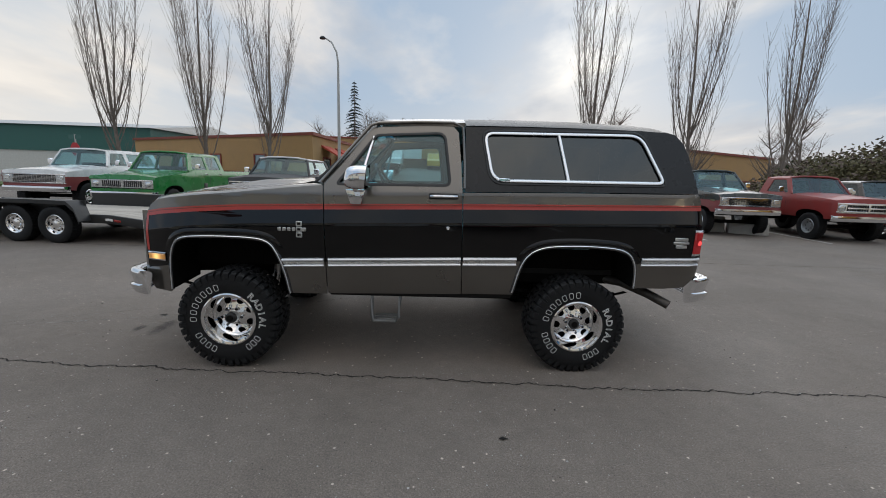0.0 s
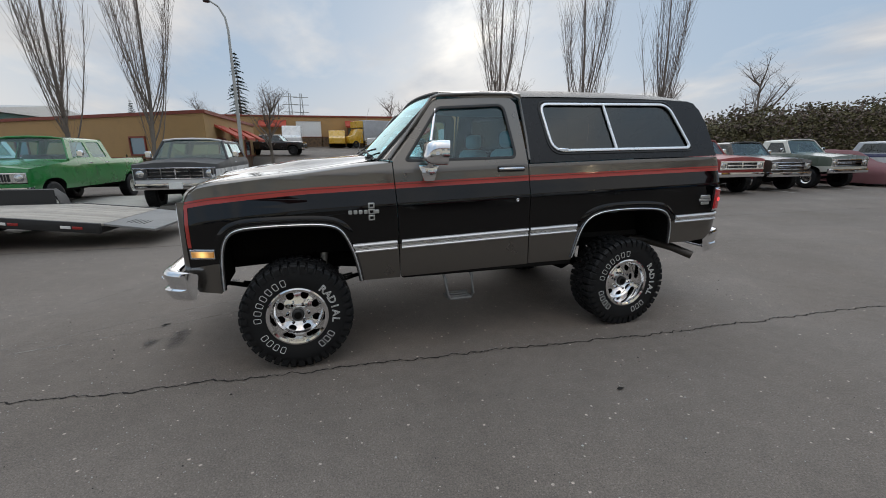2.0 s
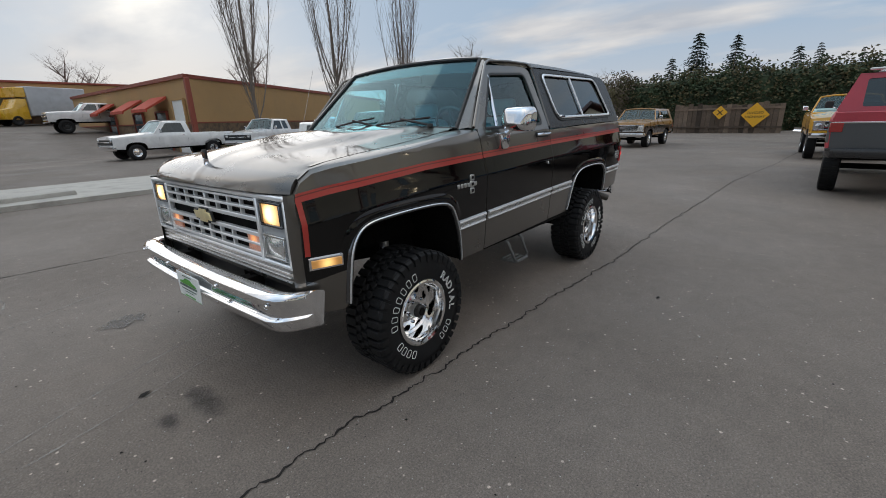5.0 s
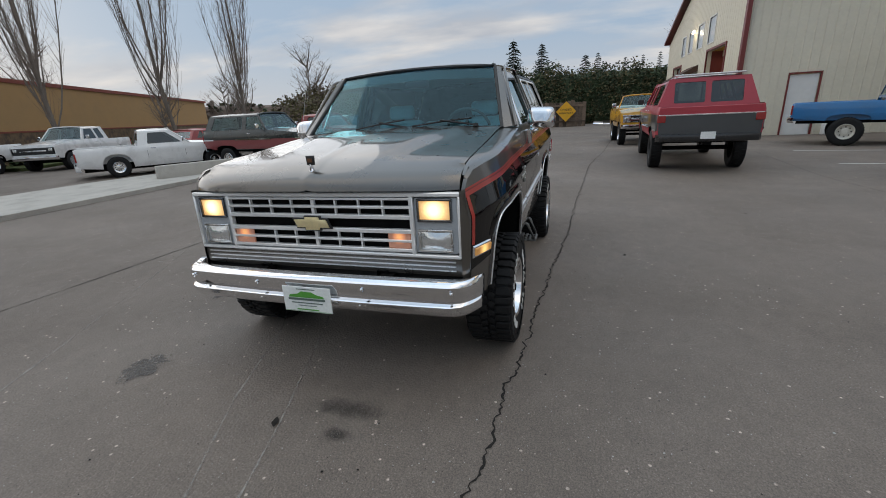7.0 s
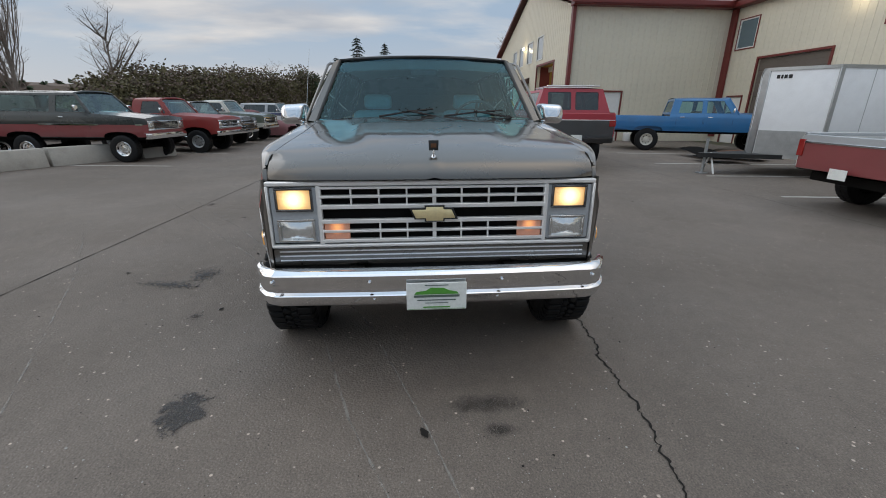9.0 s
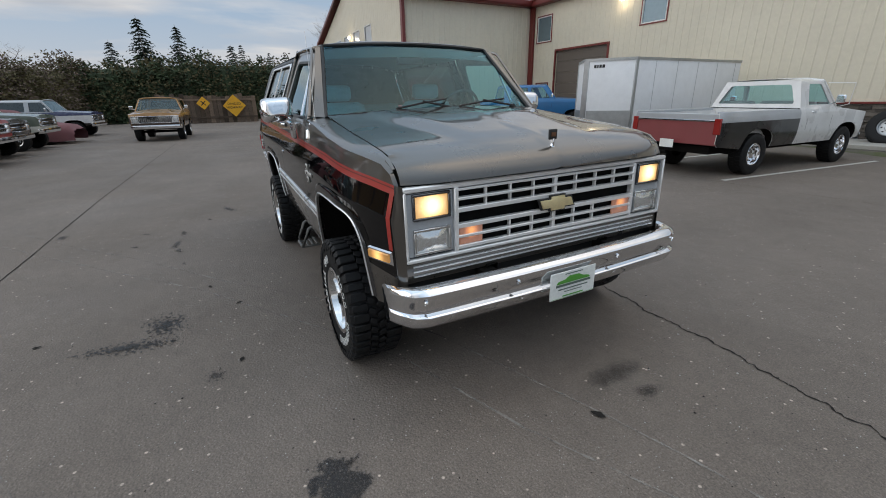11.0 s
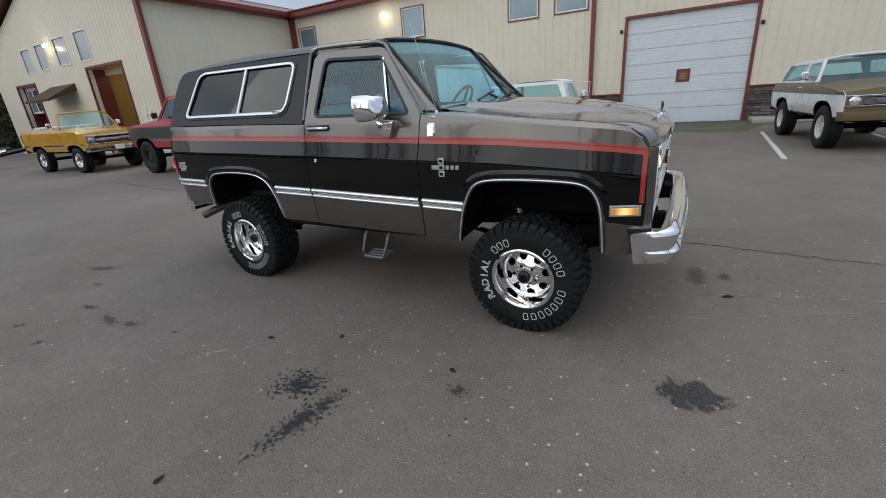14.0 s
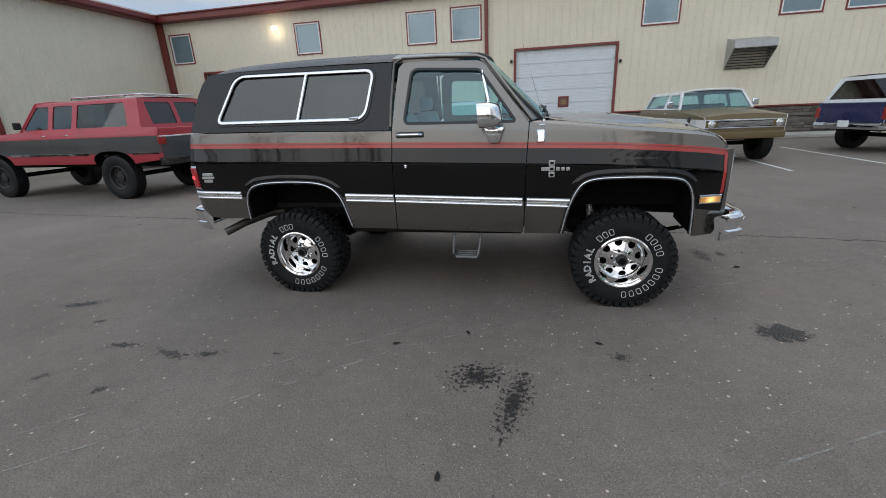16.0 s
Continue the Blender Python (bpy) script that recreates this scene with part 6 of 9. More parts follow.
    part("name_badge", bd, hero, "small silver raised fender badge")
    bx = -0.842
    part("name_badge", Mesh().box((-0.816, side * (side_y(-0.8, 1.07) + 0.004) - 0.004, 1.058), (-0.791, side * (side_y(-0.8, 1.07) + 0.004) + 0.004, 1.084), BADGE, 0.003), hero)
    me = Mesh()
    yy = side * (side_y(bx, 1.07) + 0.004)
    for k in range(3):
        me.box((bx - 0.022, yy - 0.005, 1.012 + 0.041 * k), (bx + 0.022, yy + 0.006, 1.050 + 0.041 * k), BADGE, 0.004)
        me.box((bx - 0.012, yy - 0.007, 1.022 + 0.041 * k), (bx + 0.012, yy + 0.008, 1.040 + 0.041 * k), BLACKPAINT, 0.002)
    part("emblem", me, hero, "upright silver emblem")
    me = Mesh()
    yy = side * (side_y(1.98, 1.06) + 0.004)
    me.box((1.935, yy - 0.006, 1.065), (2.035, yy + 0.006, 1.092), BADGE, 0.004)
    me.box((1.925, yy - 0.006, 1.042), (2.045, yy + 0.006, 1.062), BADGE, 0.004)
    me.box((1.945, yy - 0.006, 1.012), (2.03, yy + 0.006, 1.038), BADGE, 0.004)
    part("rear_emblem", me, hero, "silver rear emblem")
    # tail lamp wraps the corner
    me = Mesh()
    for (x0, x1, z0, z1, mt, h) in ((2.082, 2.158, 0.955, 1.152, CHROME, 0.006), (2.092, 2.15, 0.966, 1.142, TAILRED, 0.016)):
        rows = []
        for x in (x0, (x0 + x1) / 2, x1):
            rows.append([(x, side * side_y(x, z0), z0), (x, side * (side_y(x, z0) + h), z0 + 0.008), (x, side * (side_y(x, z1) + h), z1 - 0.008), (x, side * side_y(x, z1), z1)])
        rows.append([(x1 + 0.03, side * 0.93, z) for z in (z0, z0 + 0.008, z1 - 0.008, z1)])
        me.grid(rows, mt)
        me.add(rows[0], [(0, 1, 2, 3)], mt)
    tlamp = part("tail_light", me, hero, "red tail lamp with chrome bezel")
    part("bulb", Mesh().lathe([(0.001, side * 0.003), (0.014, side * 0.002), (0.018, 0)], TAILHOT, 14, Matrix.Translation((2.125, side * (side_y(2.125, 1.05) + 0.018), 1.055))), tlamp)
    # mirror
    ym = 1.10
    me = Mesh()
    head = rounded([(ym - 0.100, 1.385), (ym + 0.100, 1.375), (ym + 0.115, 1.45), (ym + 0.100, 1.535), (ym - 0.100, 1.545), (ym - 0.112, 1.46)], 0.045, 5)
    rows = []
    for k, (xx, f) in enumerate(((-0.495, 0.30), (-0.492, 0.55), (-0.478, 0.78), (-0.455, 0.91), (-0.42, 0.98), (-0.38, 1.0), (-0.345, 1.0))):
        rows.append([(xx + 0.10 * (z - 1.46), side * (ym + (y - ym) * f), 1.462 + (z - 1.462) * f) for y, z in head])
    me.grid(rows, CHROME, True)
    me.add(rows[0], [tuple(range(len(head)))], CHROME)
    mir = part("mirror", me, hero, "chrome door mirror")
    me = Mesh()
    me.prism([(-0.515, 1.372), (-0.365, 1.372), (-0.40, 1.262), (-0.475, 1.262)], 0.968, 1.030, CHROME, "y", Matrix.Scale(side, 4, (0, 1, 0)), 0.012)
    me.tube([(-0.44, side * 1.03, 1.365), (-0.42, side * 1.07, 1.41), (-0.40, side * 1.09, 1.45)], 0.018, CHROME, 8)
    part("mirror_bracket", me, mir, "chrome mirror bracket")
    part("mirror_glass", Mesh().prism(rounded([(ym - 0.08, 1.40), (ym + 0.08, 1.40), (ym + 0.078, 1.525), (ym - 0.078, 1.525)], 0.03, 3), -0.345, -0.341, CHROME, "x", Matrix.Scale(side, 4, (0, 1, 0))), mir)
    # drop step
    me = Mesh()
    y = side * 1.0
    me.tube([(-0.272, y - side * 0.10, 0.60), (-0.270, y - side * 0.01, 0.55), (-0.262, y + side * 0.04, 0.43), (-0.245, y + side * 0.05, 0.405), (-0.085, y + side * 0.05, 0.405), (-0.067, y + side * 0.04, 0.43), (-0.060, y - side * 0.01, 0.55), (-0.058, y - side * 0.10, 0.60)], 0.012, STEPMAT, 8)
    for k in range(3):
        me.box((-0.25, y + side * (0.0 - 0.035 * k) - 0.010, 0.400 + 0.006 * k), (-0.08, y + side * (0.0 - 0.035 * k) + 0.010, 0.412 + 0.006 * k), STEPMAT, 0.003)
    for xx in (-0.25, -0.09):
        me.box((xx - 0.012, y + min(side * 0.05, -side * 0.09), 0.398), (xx + 0.012, y + max(side * 0.05, -side * 0.09), 0.408), STEPMAT)
    part("side_step", me, hero, "drop-down metal step").location = (-0.05, 0, 0)
    # hardtop side with its window
    top_out = [(0.352, 1.378), (1.2, 1.402), (2.098, 1.420), (2.088, 1.50), (2.052, 1.70), (2.015, 1.80), (1.965, 1.858), (1.90, 1.875), (1.1, 1.880), (0.352, 1.862)]
    win = rounded([(0.485, 1.828), (1.70, 1.852), (1.852, 1.478), (0.545, 1.456)], [0.075, 0.09, 0.05, 0.10], 6)
    me = Mesh()
    panel(me, tow(top_out), [tow(win)], [0.7, 1.2, 1.6, 1.9, 2.0], [0.12, 0.2, 0.3, 0.4, 0.5], on_side, lambda x, w: HARDTOP, side, 0.02)
    ht = part("hardtop_side", me, hero, "black textured hardtop")
    me = Mesh()
    cx = sum(p[0] for p in win) / len(win); cz = sum(p[1] for p in win) / len(win)
    shrink = lambda k: [(cx + (p[0] - cx) * (1 - k / 0.66), cz + (p[1] - cz) * (1 - k / 0.19)) for p in win]
    band(me, tow(shrink(0.010)), 0.024, on_side, BRIGHT, side, True, 0.014)
    part("window_trim", me, ht, "chrome window frame")
    me = Mesh()
    band(me, tow(shrink(-0.012)), 0.018, on_side, BLACKPLASTIC, side, True, 0.008)
    part("window_gasket", me, ht)
    me = Mesh()
    band(me, tow([(1.060, 1.832), (1.118, 1.480)]), 0.024, on_side, BRIGHT, side, False, 0.012)
    part("window_divider", me, ht, "chrome window divider")
    me = Mesh()
    v, f, _, _ = sheet(tow(win), (), (), (0.2, 0.3, 0.4), lambda x, w: (x, side * (on_side(x, w)[1] - 0.012), w + stripe(x)))
    me.add(v, f, GLASS_TINT)
    part("quarter_window", me, ht).visible_shadow = False
    me = Mesh().box((0.60, side * side_y(0.64, 1.475) - 0.02, 1.462), (0.68, side * side_y(0.64, 1.475) + 0.02, 1.486), CHROME, 0.005)
    part("window_latch", me, ht)
    # pillar behind the windshield and the drip rail
    me = Mesh()
    lo_ws, lo_d, hi_ws, hi_d = Vector((-0.765, 0.845, 1.405)), Vector((-0.672, side_y(-0.67, 1.40), 1.40)), Vector((-0.285, 0.705, 1.882)), Vector((-0.322, side_y(-0.32, 1.832), 1.832))
    rows = []
    for i in range(6):
        t = i / 5
        a, b = lo_ws.lerp(hi_ws, t), lo_d.lerp(hi_d, t)
        m_ = (a + b) / 2 + Vector((-0.012, 0.018, 0.012))
        rows.append([(p.x, side * p.y, p.z) for p in (a, m_, b, b + Vector((0.01, -0.03, -0.01)))])
    me.grid(rows, GREYPAINT)
    part("windshield_pillar", me, hero)
    me = Mesh()
    me.tube([(-0.70, side * 0.94, 1.415), (-0.36, side * 0.80, 1.842), (-0.30, side * 0.79, 1.862), (0.0, side * 0.784, 1.880), (0.26, side * 0.781, 1.886), (0.33, side * 0.79, 1.85), (0.346, side * 0.90, 1.56), (0.346, side * 0.962, 1.40)], 0.011, GREYPAINT, 8)
    part("drip_rail", me, hero)

# hood
def hood_z(x, y):
    zs = lerp(x, [-2.052, -2.045, -2.03, -2.0, -1.955, -1.90, -1.8, -1.6, -1.29, -0.95, -0.80], [1.158, 1.185, 1.21, 1.235, 1.254, 1.268, 1.285, 1.309, 1.341, 1.383, 1.405])
    k = abs(y) / 0.87
    up = 0.030 * (1 - k ** 2.2)
    wide = lerp(x, [-2.0, -0.8], [0.34, 0.60])
    ridge = lerp(x, [-2.0, -1.85, -1.32, -1.26, -0.8], [0.0, 0.006, 0.040, 0.041, 0.012]) / (1 + math.exp((abs(y) - wide) * 60))
    spine = 0.007 * math.exp(-(y / 0.02) ** 2) * (1 if x < -1.5 else 0.4)
    return zs + up * min(1, max(0.2, (x + 2.06) / 0.2)) + ridge + spine


me = Mesh()
rows = []
hys = [i / 24 for i in range(-24, 25)]
for x in [-2.052, -2.048, -2.04, -2.025, -2.0, -1.97, -1.93, -1.88, -1.8, -1.7, -1.6, -1.5, -1.4, -1.32, -1.26, -1.2, -1.1, -1.0, -0.9, -0.82]:
    hw_ = lerp(x, [-2.05, -1.96, -0.8], [0.846, 0.847, 0.827])
    bow = 0.035 * min(1, max(0, (x + 2.06) / 0.1))
    rows.append([(x - 0.03 * (1 - k * k) * (1 - max(0, (x + 2.052) / 1.25)) + (0.05 * k ** 8 if x < -1.9 else 0), k * hw_, hood_z(x, k * hw_)) for k in hys])
rows.insert(0, [(p[0] + 0.03, p[1], p[2] - 0.008) for p in rows[0]])
me.grid(rows, GREYPAINT)
me.grid([[(p[0], p[1], p[2]), (p[0], p[1], p[2] - 0.05)] for p in [r[0] for r in rows]], GREYPAINT)
me.grid([[(p[0], p[1], p[2]), (p[0], p[1], p[2] - 0.05)] for p in [r[-1] for r in rows]], GREYPAINT)
hood_part = part("hood", me, hero, "grey-brown metallic hood")
me = Mesh()
me.box((-2.012, -0.004, 1.262), (-1.985, 0.004, 1.30), CHROME, 0.002)
me.prism([(-0.024, 1.295), (0.024, 1.295), (0.026, 1.345), (-0.026, 1.345)], -2.006, -1.995, BLACKPLASTIC, "x", None, 0.003)
me.box((-2.010, -0.014, 1.310), (-2.004, 0.014, 1.330), RUST)
me.lathe([(0.014, 0), (0.010, 0.012), (0.004, 0.02)], CHROME, 12, Matrix.Translation((-2.0, 0, 1.258)), "z")
part("hood_ornament", me, hood_part, "small black and chrome hood ornament")
# cowl, windshield, wipers
me = Mesh()
rows = []
for x, dz in ((-0.85, 0.0), (-0.80, 0.012), (-0.72, 0.02), (-0.64, 0.015)):
    rows.append([(x, k * 0.84, 1.402 + dz + 0.02 * (1 - k * k)) for k in (-1, -0.75, -0.5, -0.25, 0, 0.25, 0.5, 0.75, 1)])
me.grid(rows, GREYPAINT)
for s in (-1, 1):
    me.box((-0.83, min(s * 0.15, s * 0.6), 1.424), (-0.79, max(s * 0.15, s * 0.6), 1.43), BLACKPLASTIC)
part("cowl", me, hero)


def ws_point(u, k):
    a = Vector((-0.765 - 0.05 * (1 - k * k), k * 0.845, 1.405 + 0.022 * (1 - k * k)))
    b = Vector((-0.285 - 0.035 * (1 - k * k), k * 0.705, 1.882 + 0.025 * (1 - k * k)))
    return a.lerp(b, u)


ks = [i / 8 for i in range(-8, 9)]
me = Mesh()
me.grid([[tuple(ws_point(u, k)) for k in ks] for u in (0, 0.25, 0.5, 0.75, 1)], GLASS_SCREEN)
wsp = part("windshield", me, hero, "greenish windshield glass")
wsp.visible_shadow = False
inward = Vector((0.004, 0, -0.004))
part("shade_band", Mesh().grid([[tuple(ws_point(u, k) + inward) for k in ks] for u in (0.80, 0.9, 1)], GLASS_BAND), wsp, "blue-tinted shade band").visible_shadow = False
me = Mesh()
ring = [ws_point(0, k) for k in ks] + [ws_point(u, 1) for u in (0.25, 0.5, 0.75)] + [ws_point(1, k) for k in reversed(ks)] + [ws_point(u, -1) for u in (0.75, 0.5, 0.25, 0)]
me.tube([p + Vector((-0.004, 0, 0.002)) for p in ring], 0.013, BLACKPLASTIC, 6)
part("windshield_seal", me, hero, "black windshield gasket")
for y0, y1 in ((0.36, -0.06), (-0.14, -0.60)):
    me = Mesh()
    a, b = ws_point(0.02, y0 / 0.84) + Vector((-0.02, 0, 0.012)), ws_point(0.13, y1 / 0.82) + Vector((-0.02, 0, 0.01))
    c = Vector((-0.80, y1 - 0.05, 1.437))
    me.tube([a, (a + b) / 2 + Vector((-0.008, 0, 0.004)), b], 0.007, BLACKPLASTIC, 6)
    me.tube([c, (a + b) / 2 + Vector((-0.015, 0, 0.015))], 0.008, BLACKPLASTIC, 6)
    me.lathe([(0.022, 0), (0.018, 0.02), (0.001, 0.022)], BLACKPLASTIC, 10, Matrix.Translation(c - Vector((0, 0, 0.01))), "z")
    part("wiper", me, hero, "black wiper")
# roofs
me = Mesh()
rows = []
for x, ye, ze, cr in ((-0.30, 0.715, 1.885, 0.020), (-0.285, 0.735, 1.888, 0.032), (-0.22, 0.760, 1.885, 0.050), (-0.1, 0.770, 1.880, 0.066), (0.1, 0.776, 1.884, 0.074), (0.345, 0.778, 1.888, 0.078)):
    rows.append([(x - (0.03 * (1 - k * k) if x < -0.2 else 0), k * ye, ze + cr * (1 - abs(k) ** 3.4)) for k in (-1, -0.985, -0.95, -0.88, -0.75, -0.5, 0, 0.5, 0.75, 0.88, 0.95, 0.985, 1)])
me.grid(rows, GREYPAINT)
for i in (0, -1):
    me.grid([[r[i], (r[i][0], r[i][1] * 1.0, r[i][2] - 0.03)] for r in rows], GREYPAINT)
part("cab_roof", me, hero, "grey-brown metallic front roof")
me = Mesh()
rows = []
for x, ye, ze, cr in ((0.352, 0.782, 1.866, 0.098), (0.40, 0.783, 1.87, 0.104), (0.8, 0.783, 1.878, 0.106), (1.3, 0.783, 1.882, 0.104), (1.7, 0.781, 1.880, 0.096), (1.88, 0.778, 1.874, 0.084), (1.96, 0.776, 1.860, 0.066), (2.015, 0.79, 1.80, 0.05), (2.052, 0.83, 1.70, 0.03), (2.088, 0.915, 1.50, 0.015), (2.098, 0.945, 1.42, 0.01)):
    bulge = 0.03 if x > 1.9 else 0.0
    rows.append([(x + bulge * (1 - k * k), k * ye, ze + cr * (1 - abs(k) ** 3.6)) for k in (-1, -0.985, -0.95, -0.88, -0.75, -0.5, 0, 0.5, 0.75, 0.88, 0.95, 0.985, 1)])
me.grid(rows, HARDTOP)
part("hardtop_roof", me, hero, "black textured hardtop roof")
me = Mesh()
v, f, _, _ = sheet([(-0.66, 1.78), (0.66, 1.78), (0.78, 1.45), (-0.78, 1.45)], (), (), (), lambda y, z: (lerp(z, [1.42, 1.5, 1.7, 1.8], [2.135, 2.125, 2.09, 2.055]), y, z))
me.add(v, f, GLASS_TINT)
part("rear_window", me, hero).visible_shadow = False
me = Mesh()
me.grid([[(2.12, k * 0.93, 1.41), (2.155, k * 0.965, 1.2), (2.18, k * 0.965, 0.95), (2.165, k * 0.95, 0.76)] for k in (-1, -0.5, 0, 0.5, 1)], BLACKPAINT)
part("tailgate", me, hero)
# cab inside
me = Mesh()
me.box((-0.7, -0.93, 0.70), (0.74, 0.93, 0.74), DARKIN)
me.box((0.74, -0.6, 0.70), (2.1, 0.6, 0.74), DARKIN)
me.box((-0.84, -0.86, 0.70), (-0.80, 0.86, 1.38), DARKIN)
part("cabin_floor", me, hero)
for s in (-1, 1):
    part("door_card", Mesh().box((-0.64, s * 0.93 - 0.02, 0.72), (0.32, s * 0.93 + 0.02, 1.36), SEATCLOTH, 0.01), hero)
    part("rear_side_trim", Mesh().box((0.36, s * 0.92 - 0.02, 1.06), (2.08, s * 0.92 + 0.02, 1.37), SEATCLOTH, 0.01), hero)
rows = []
for x, ye, ze, cr in ((-0.27, 0.69, 1.862, 0.03), (0.1, 0.75, 1.862, 0.07), (0.35, 0.755, 1.85, 0.085), (1.2, 0.755, 1.86, 0.09), (1.9, 0.75, 1.852, 0.07)):
    rows.append([(x, k * ye, ze + cr * (1 - abs(k) ** 3.4)) for k in (-1, -0.9, -0.7, -0.4, 0, 0.4, 0.7, 0.9, 1)])
part("headliner", Mesh().grid(rows, HEADLINER), hero, "dark blue-grey cloth headliner")
me = Mesh()
me.prism(rounded([(-0.80, 1.39), (-0.52, 1.40), (-0.42, 1.34), (-0.44, 1.10), (-0.80, 1.05)], 0.04, 3), -0.90, 0.90, DASH, "y")
part("dashboard", me, hero, "blue-grey dashboard")
for y in (-0.46, 0.46):
    me = Mesh()
    me.box((-0.22, y - 0.26, 0.86), (0.32, y + 0.26, 1.04), SEATCLOTH, 0.06, seg=3)
    me.box((0.24, y - 0.26, 0.98), (0.42, y + 0.26, 1.50), SEATCLOTH, 0.07, Matrix.Translation((0.3, 0, 1.0)) @ Matrix.Rotation(radians(10), 4, "Y") @ Matrix.Translation((-0.3, 0, -1.0)), 3)
    me.box((0.36, y - 0.14, 1.50), (0.46, y + 0.14, 1.64), SEATCLOTH, 0.04, seg=3)
    part("front_seat", me, hero, "grey cloth bucket seat")
me = Mesh()
me.box((1.05, -0.6, 0.9), (1.5, 0.6, 1.08), SEATCLOTH, 0.05, seg=3)
me.box((1.45, -0.6, 1.0), (1.6, 0.6, 1.46), SEATCLOTH, 0.05, seg=3)
part("rear_seat", me, hero, "grey cloth bench")
me = Mesh()
mt_ = Matrix.Translation((-0.26, -0.46, 1.40)) @ Matrix.Rotation(radians(58), 4, "Y")
me.tube([mt_ @ Vector((0.19 * math.cos(a * math.pi / 12), 0.19 * math.sin(a * math.pi / 12), 0)) for a in range(25)], 0.013, BLACKPLASTIC, 6)
me.tube([mt_ @ Vector((-0.18, 0, 0)), mt_ @ Vector((0, 0, -0.03)), mt_ @ Vector((0.18, 0, 0))], 0.012, BLACKPLASTIC, 6)
me.tube([mt_ @ Vector((0, 0, -0.02)), mt_ @ Vector((0, 0, -0.3))], 0.025, BLACKPLASTIC, 8)
part("steering_wheel", me, hero, "black steering wheel")
me = Mesh().box((-0.30, -0.12, 1.76), (-0.26, 0.12, 1.82), BLACKPLASTIC, 0.015)
part("rear_view_mirror", me, hero)

# ---- its nose ----
XG = -2.045
part("radiator_panel", Mesh().box((XG + 0.05, -0.87, 0.60), (XG + 0.07, 0.87, 1.15), BLACKPLASTIC), hero)
lower_panel = part("nose_panel", Mesh().box((XG + 0.012, -0.86, 0.705), (XG + 0.05, 0.86, 0.806), GREYPAINT, 0.008), hero, "grey-brown metallic panel below the grille")
for z in (0.738, 0.762, 0.786):
    part("bright_line", Mesh().box((XG + 0.004, -0.82, z - 0.003), (XG + 0.02, 0.82, z + 0.003), BRIGHT), lower_panel)
for s in (-1, 1):
    nose_ = Mesh().grid([[(XG + 0.0, s * 0.855, z), (XG + 0.012, s * 0.872, z), (-2.004 + 0.01, s * side_y(-2.004, z), z)] for z in (0.62, 0.7, 0.85, 1.0, 1.1, 1.16)], GREYPAINT)
    part("nose_corner", nose_, hero, "grey-brown metallic nose corner")
grille = Mesh()
for z0, z1, d in ((1.128, 1.152, 0.0), (0.806, 0.826, 0.0)):
    grille.box((XG - 0.004, -0.855, z0), (XG + 0.03, 0.855, z1), GRILLEBRIGHT, 0.006)
for s in (-1, 1):
    grille.box((XG - 0.004, s * 0.848 - 0.007, 0.82), (XG + 0.03, s * 0.848 + 0.007, 1.13), GRILLEBRIGHT, 0.004)
    grille.box((XG - 0.004, s * 0.592 - 0.012, 0.82), (XG + 0.03, s * 0.592 + 0.012, 1.13), GRILLEBRIGHT, 0.005)
for z, h in ((1.118, 0.006), (1.074, 0.007), (1.022, 0.011), (0.946, 0.011), (0.894, 0.007), (0.843, 0.009)):
    grille.box((XG - 0.006, -0.585, z - h), (XG + 0.025, 0.585, z + h), GRILLEBRIGHT, 0.003)
for j in range(-3, 4):
    for z0, z1 in ((1.022, 1.118), (0.843, 0.946)):
        if z0 < 0.9 and abs(j) > 2.9:
            continue
        y = 0.143 * j
        hwid = 0.010 if j == 0 else 0.0045
        grille.box((XG - 0.002, y - hwid, z0), (XG + 0.02, y + hwid, z1), GRILLEBRIGHT, 0.002)
grille_ob = part("grille", grille, hero, "chrome eggcrate grille with gap shade painted on its black backing")
# sheet painted with the shade that lies between the bars
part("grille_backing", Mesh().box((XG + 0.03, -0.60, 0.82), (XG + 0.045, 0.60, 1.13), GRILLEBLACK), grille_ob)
bow = Mesh().prism([(-0.108, 0.984 - 0.022), (-0.045, 0.984 - 0.022), (-0.045, 0.984 - 0.036), (0.045, 0.984 - 0.036), (0.045, 0.984 - 0.022), (0.098, 0.984 - 0.022), (0.118, 0.984 + 0.022), (0.045, 0.984 + 0.022), (0.045, 0.984 + 0.036), (-0.045, 0.984 + 0.036), (-0.045, 0.984 + 0.022), (-0.088, 0.984 + 0.022)], XG - 0.03, XG - 0.008, GOLD, "x", None, 0.004)
em = part("grille_emblem", bow, grille_ob, "gold cross-shaped emblem")
part("emblem_border", Mesh().prism([(-0.122, 0.955), (-0.052, 0.955), (-0.052, 0.942), (0.052, 0.942), (0.052, 0.955), (0.105, 0.955), (0.130, 1.013), (0.052, 1.013), (0.052, 1.026), (-0.052, 1.026), (-0.052, 1.013), (-0.097, 1.013)], XG - 0.022, XG - 0.010, BLACKPLASTIC, "x"), em)
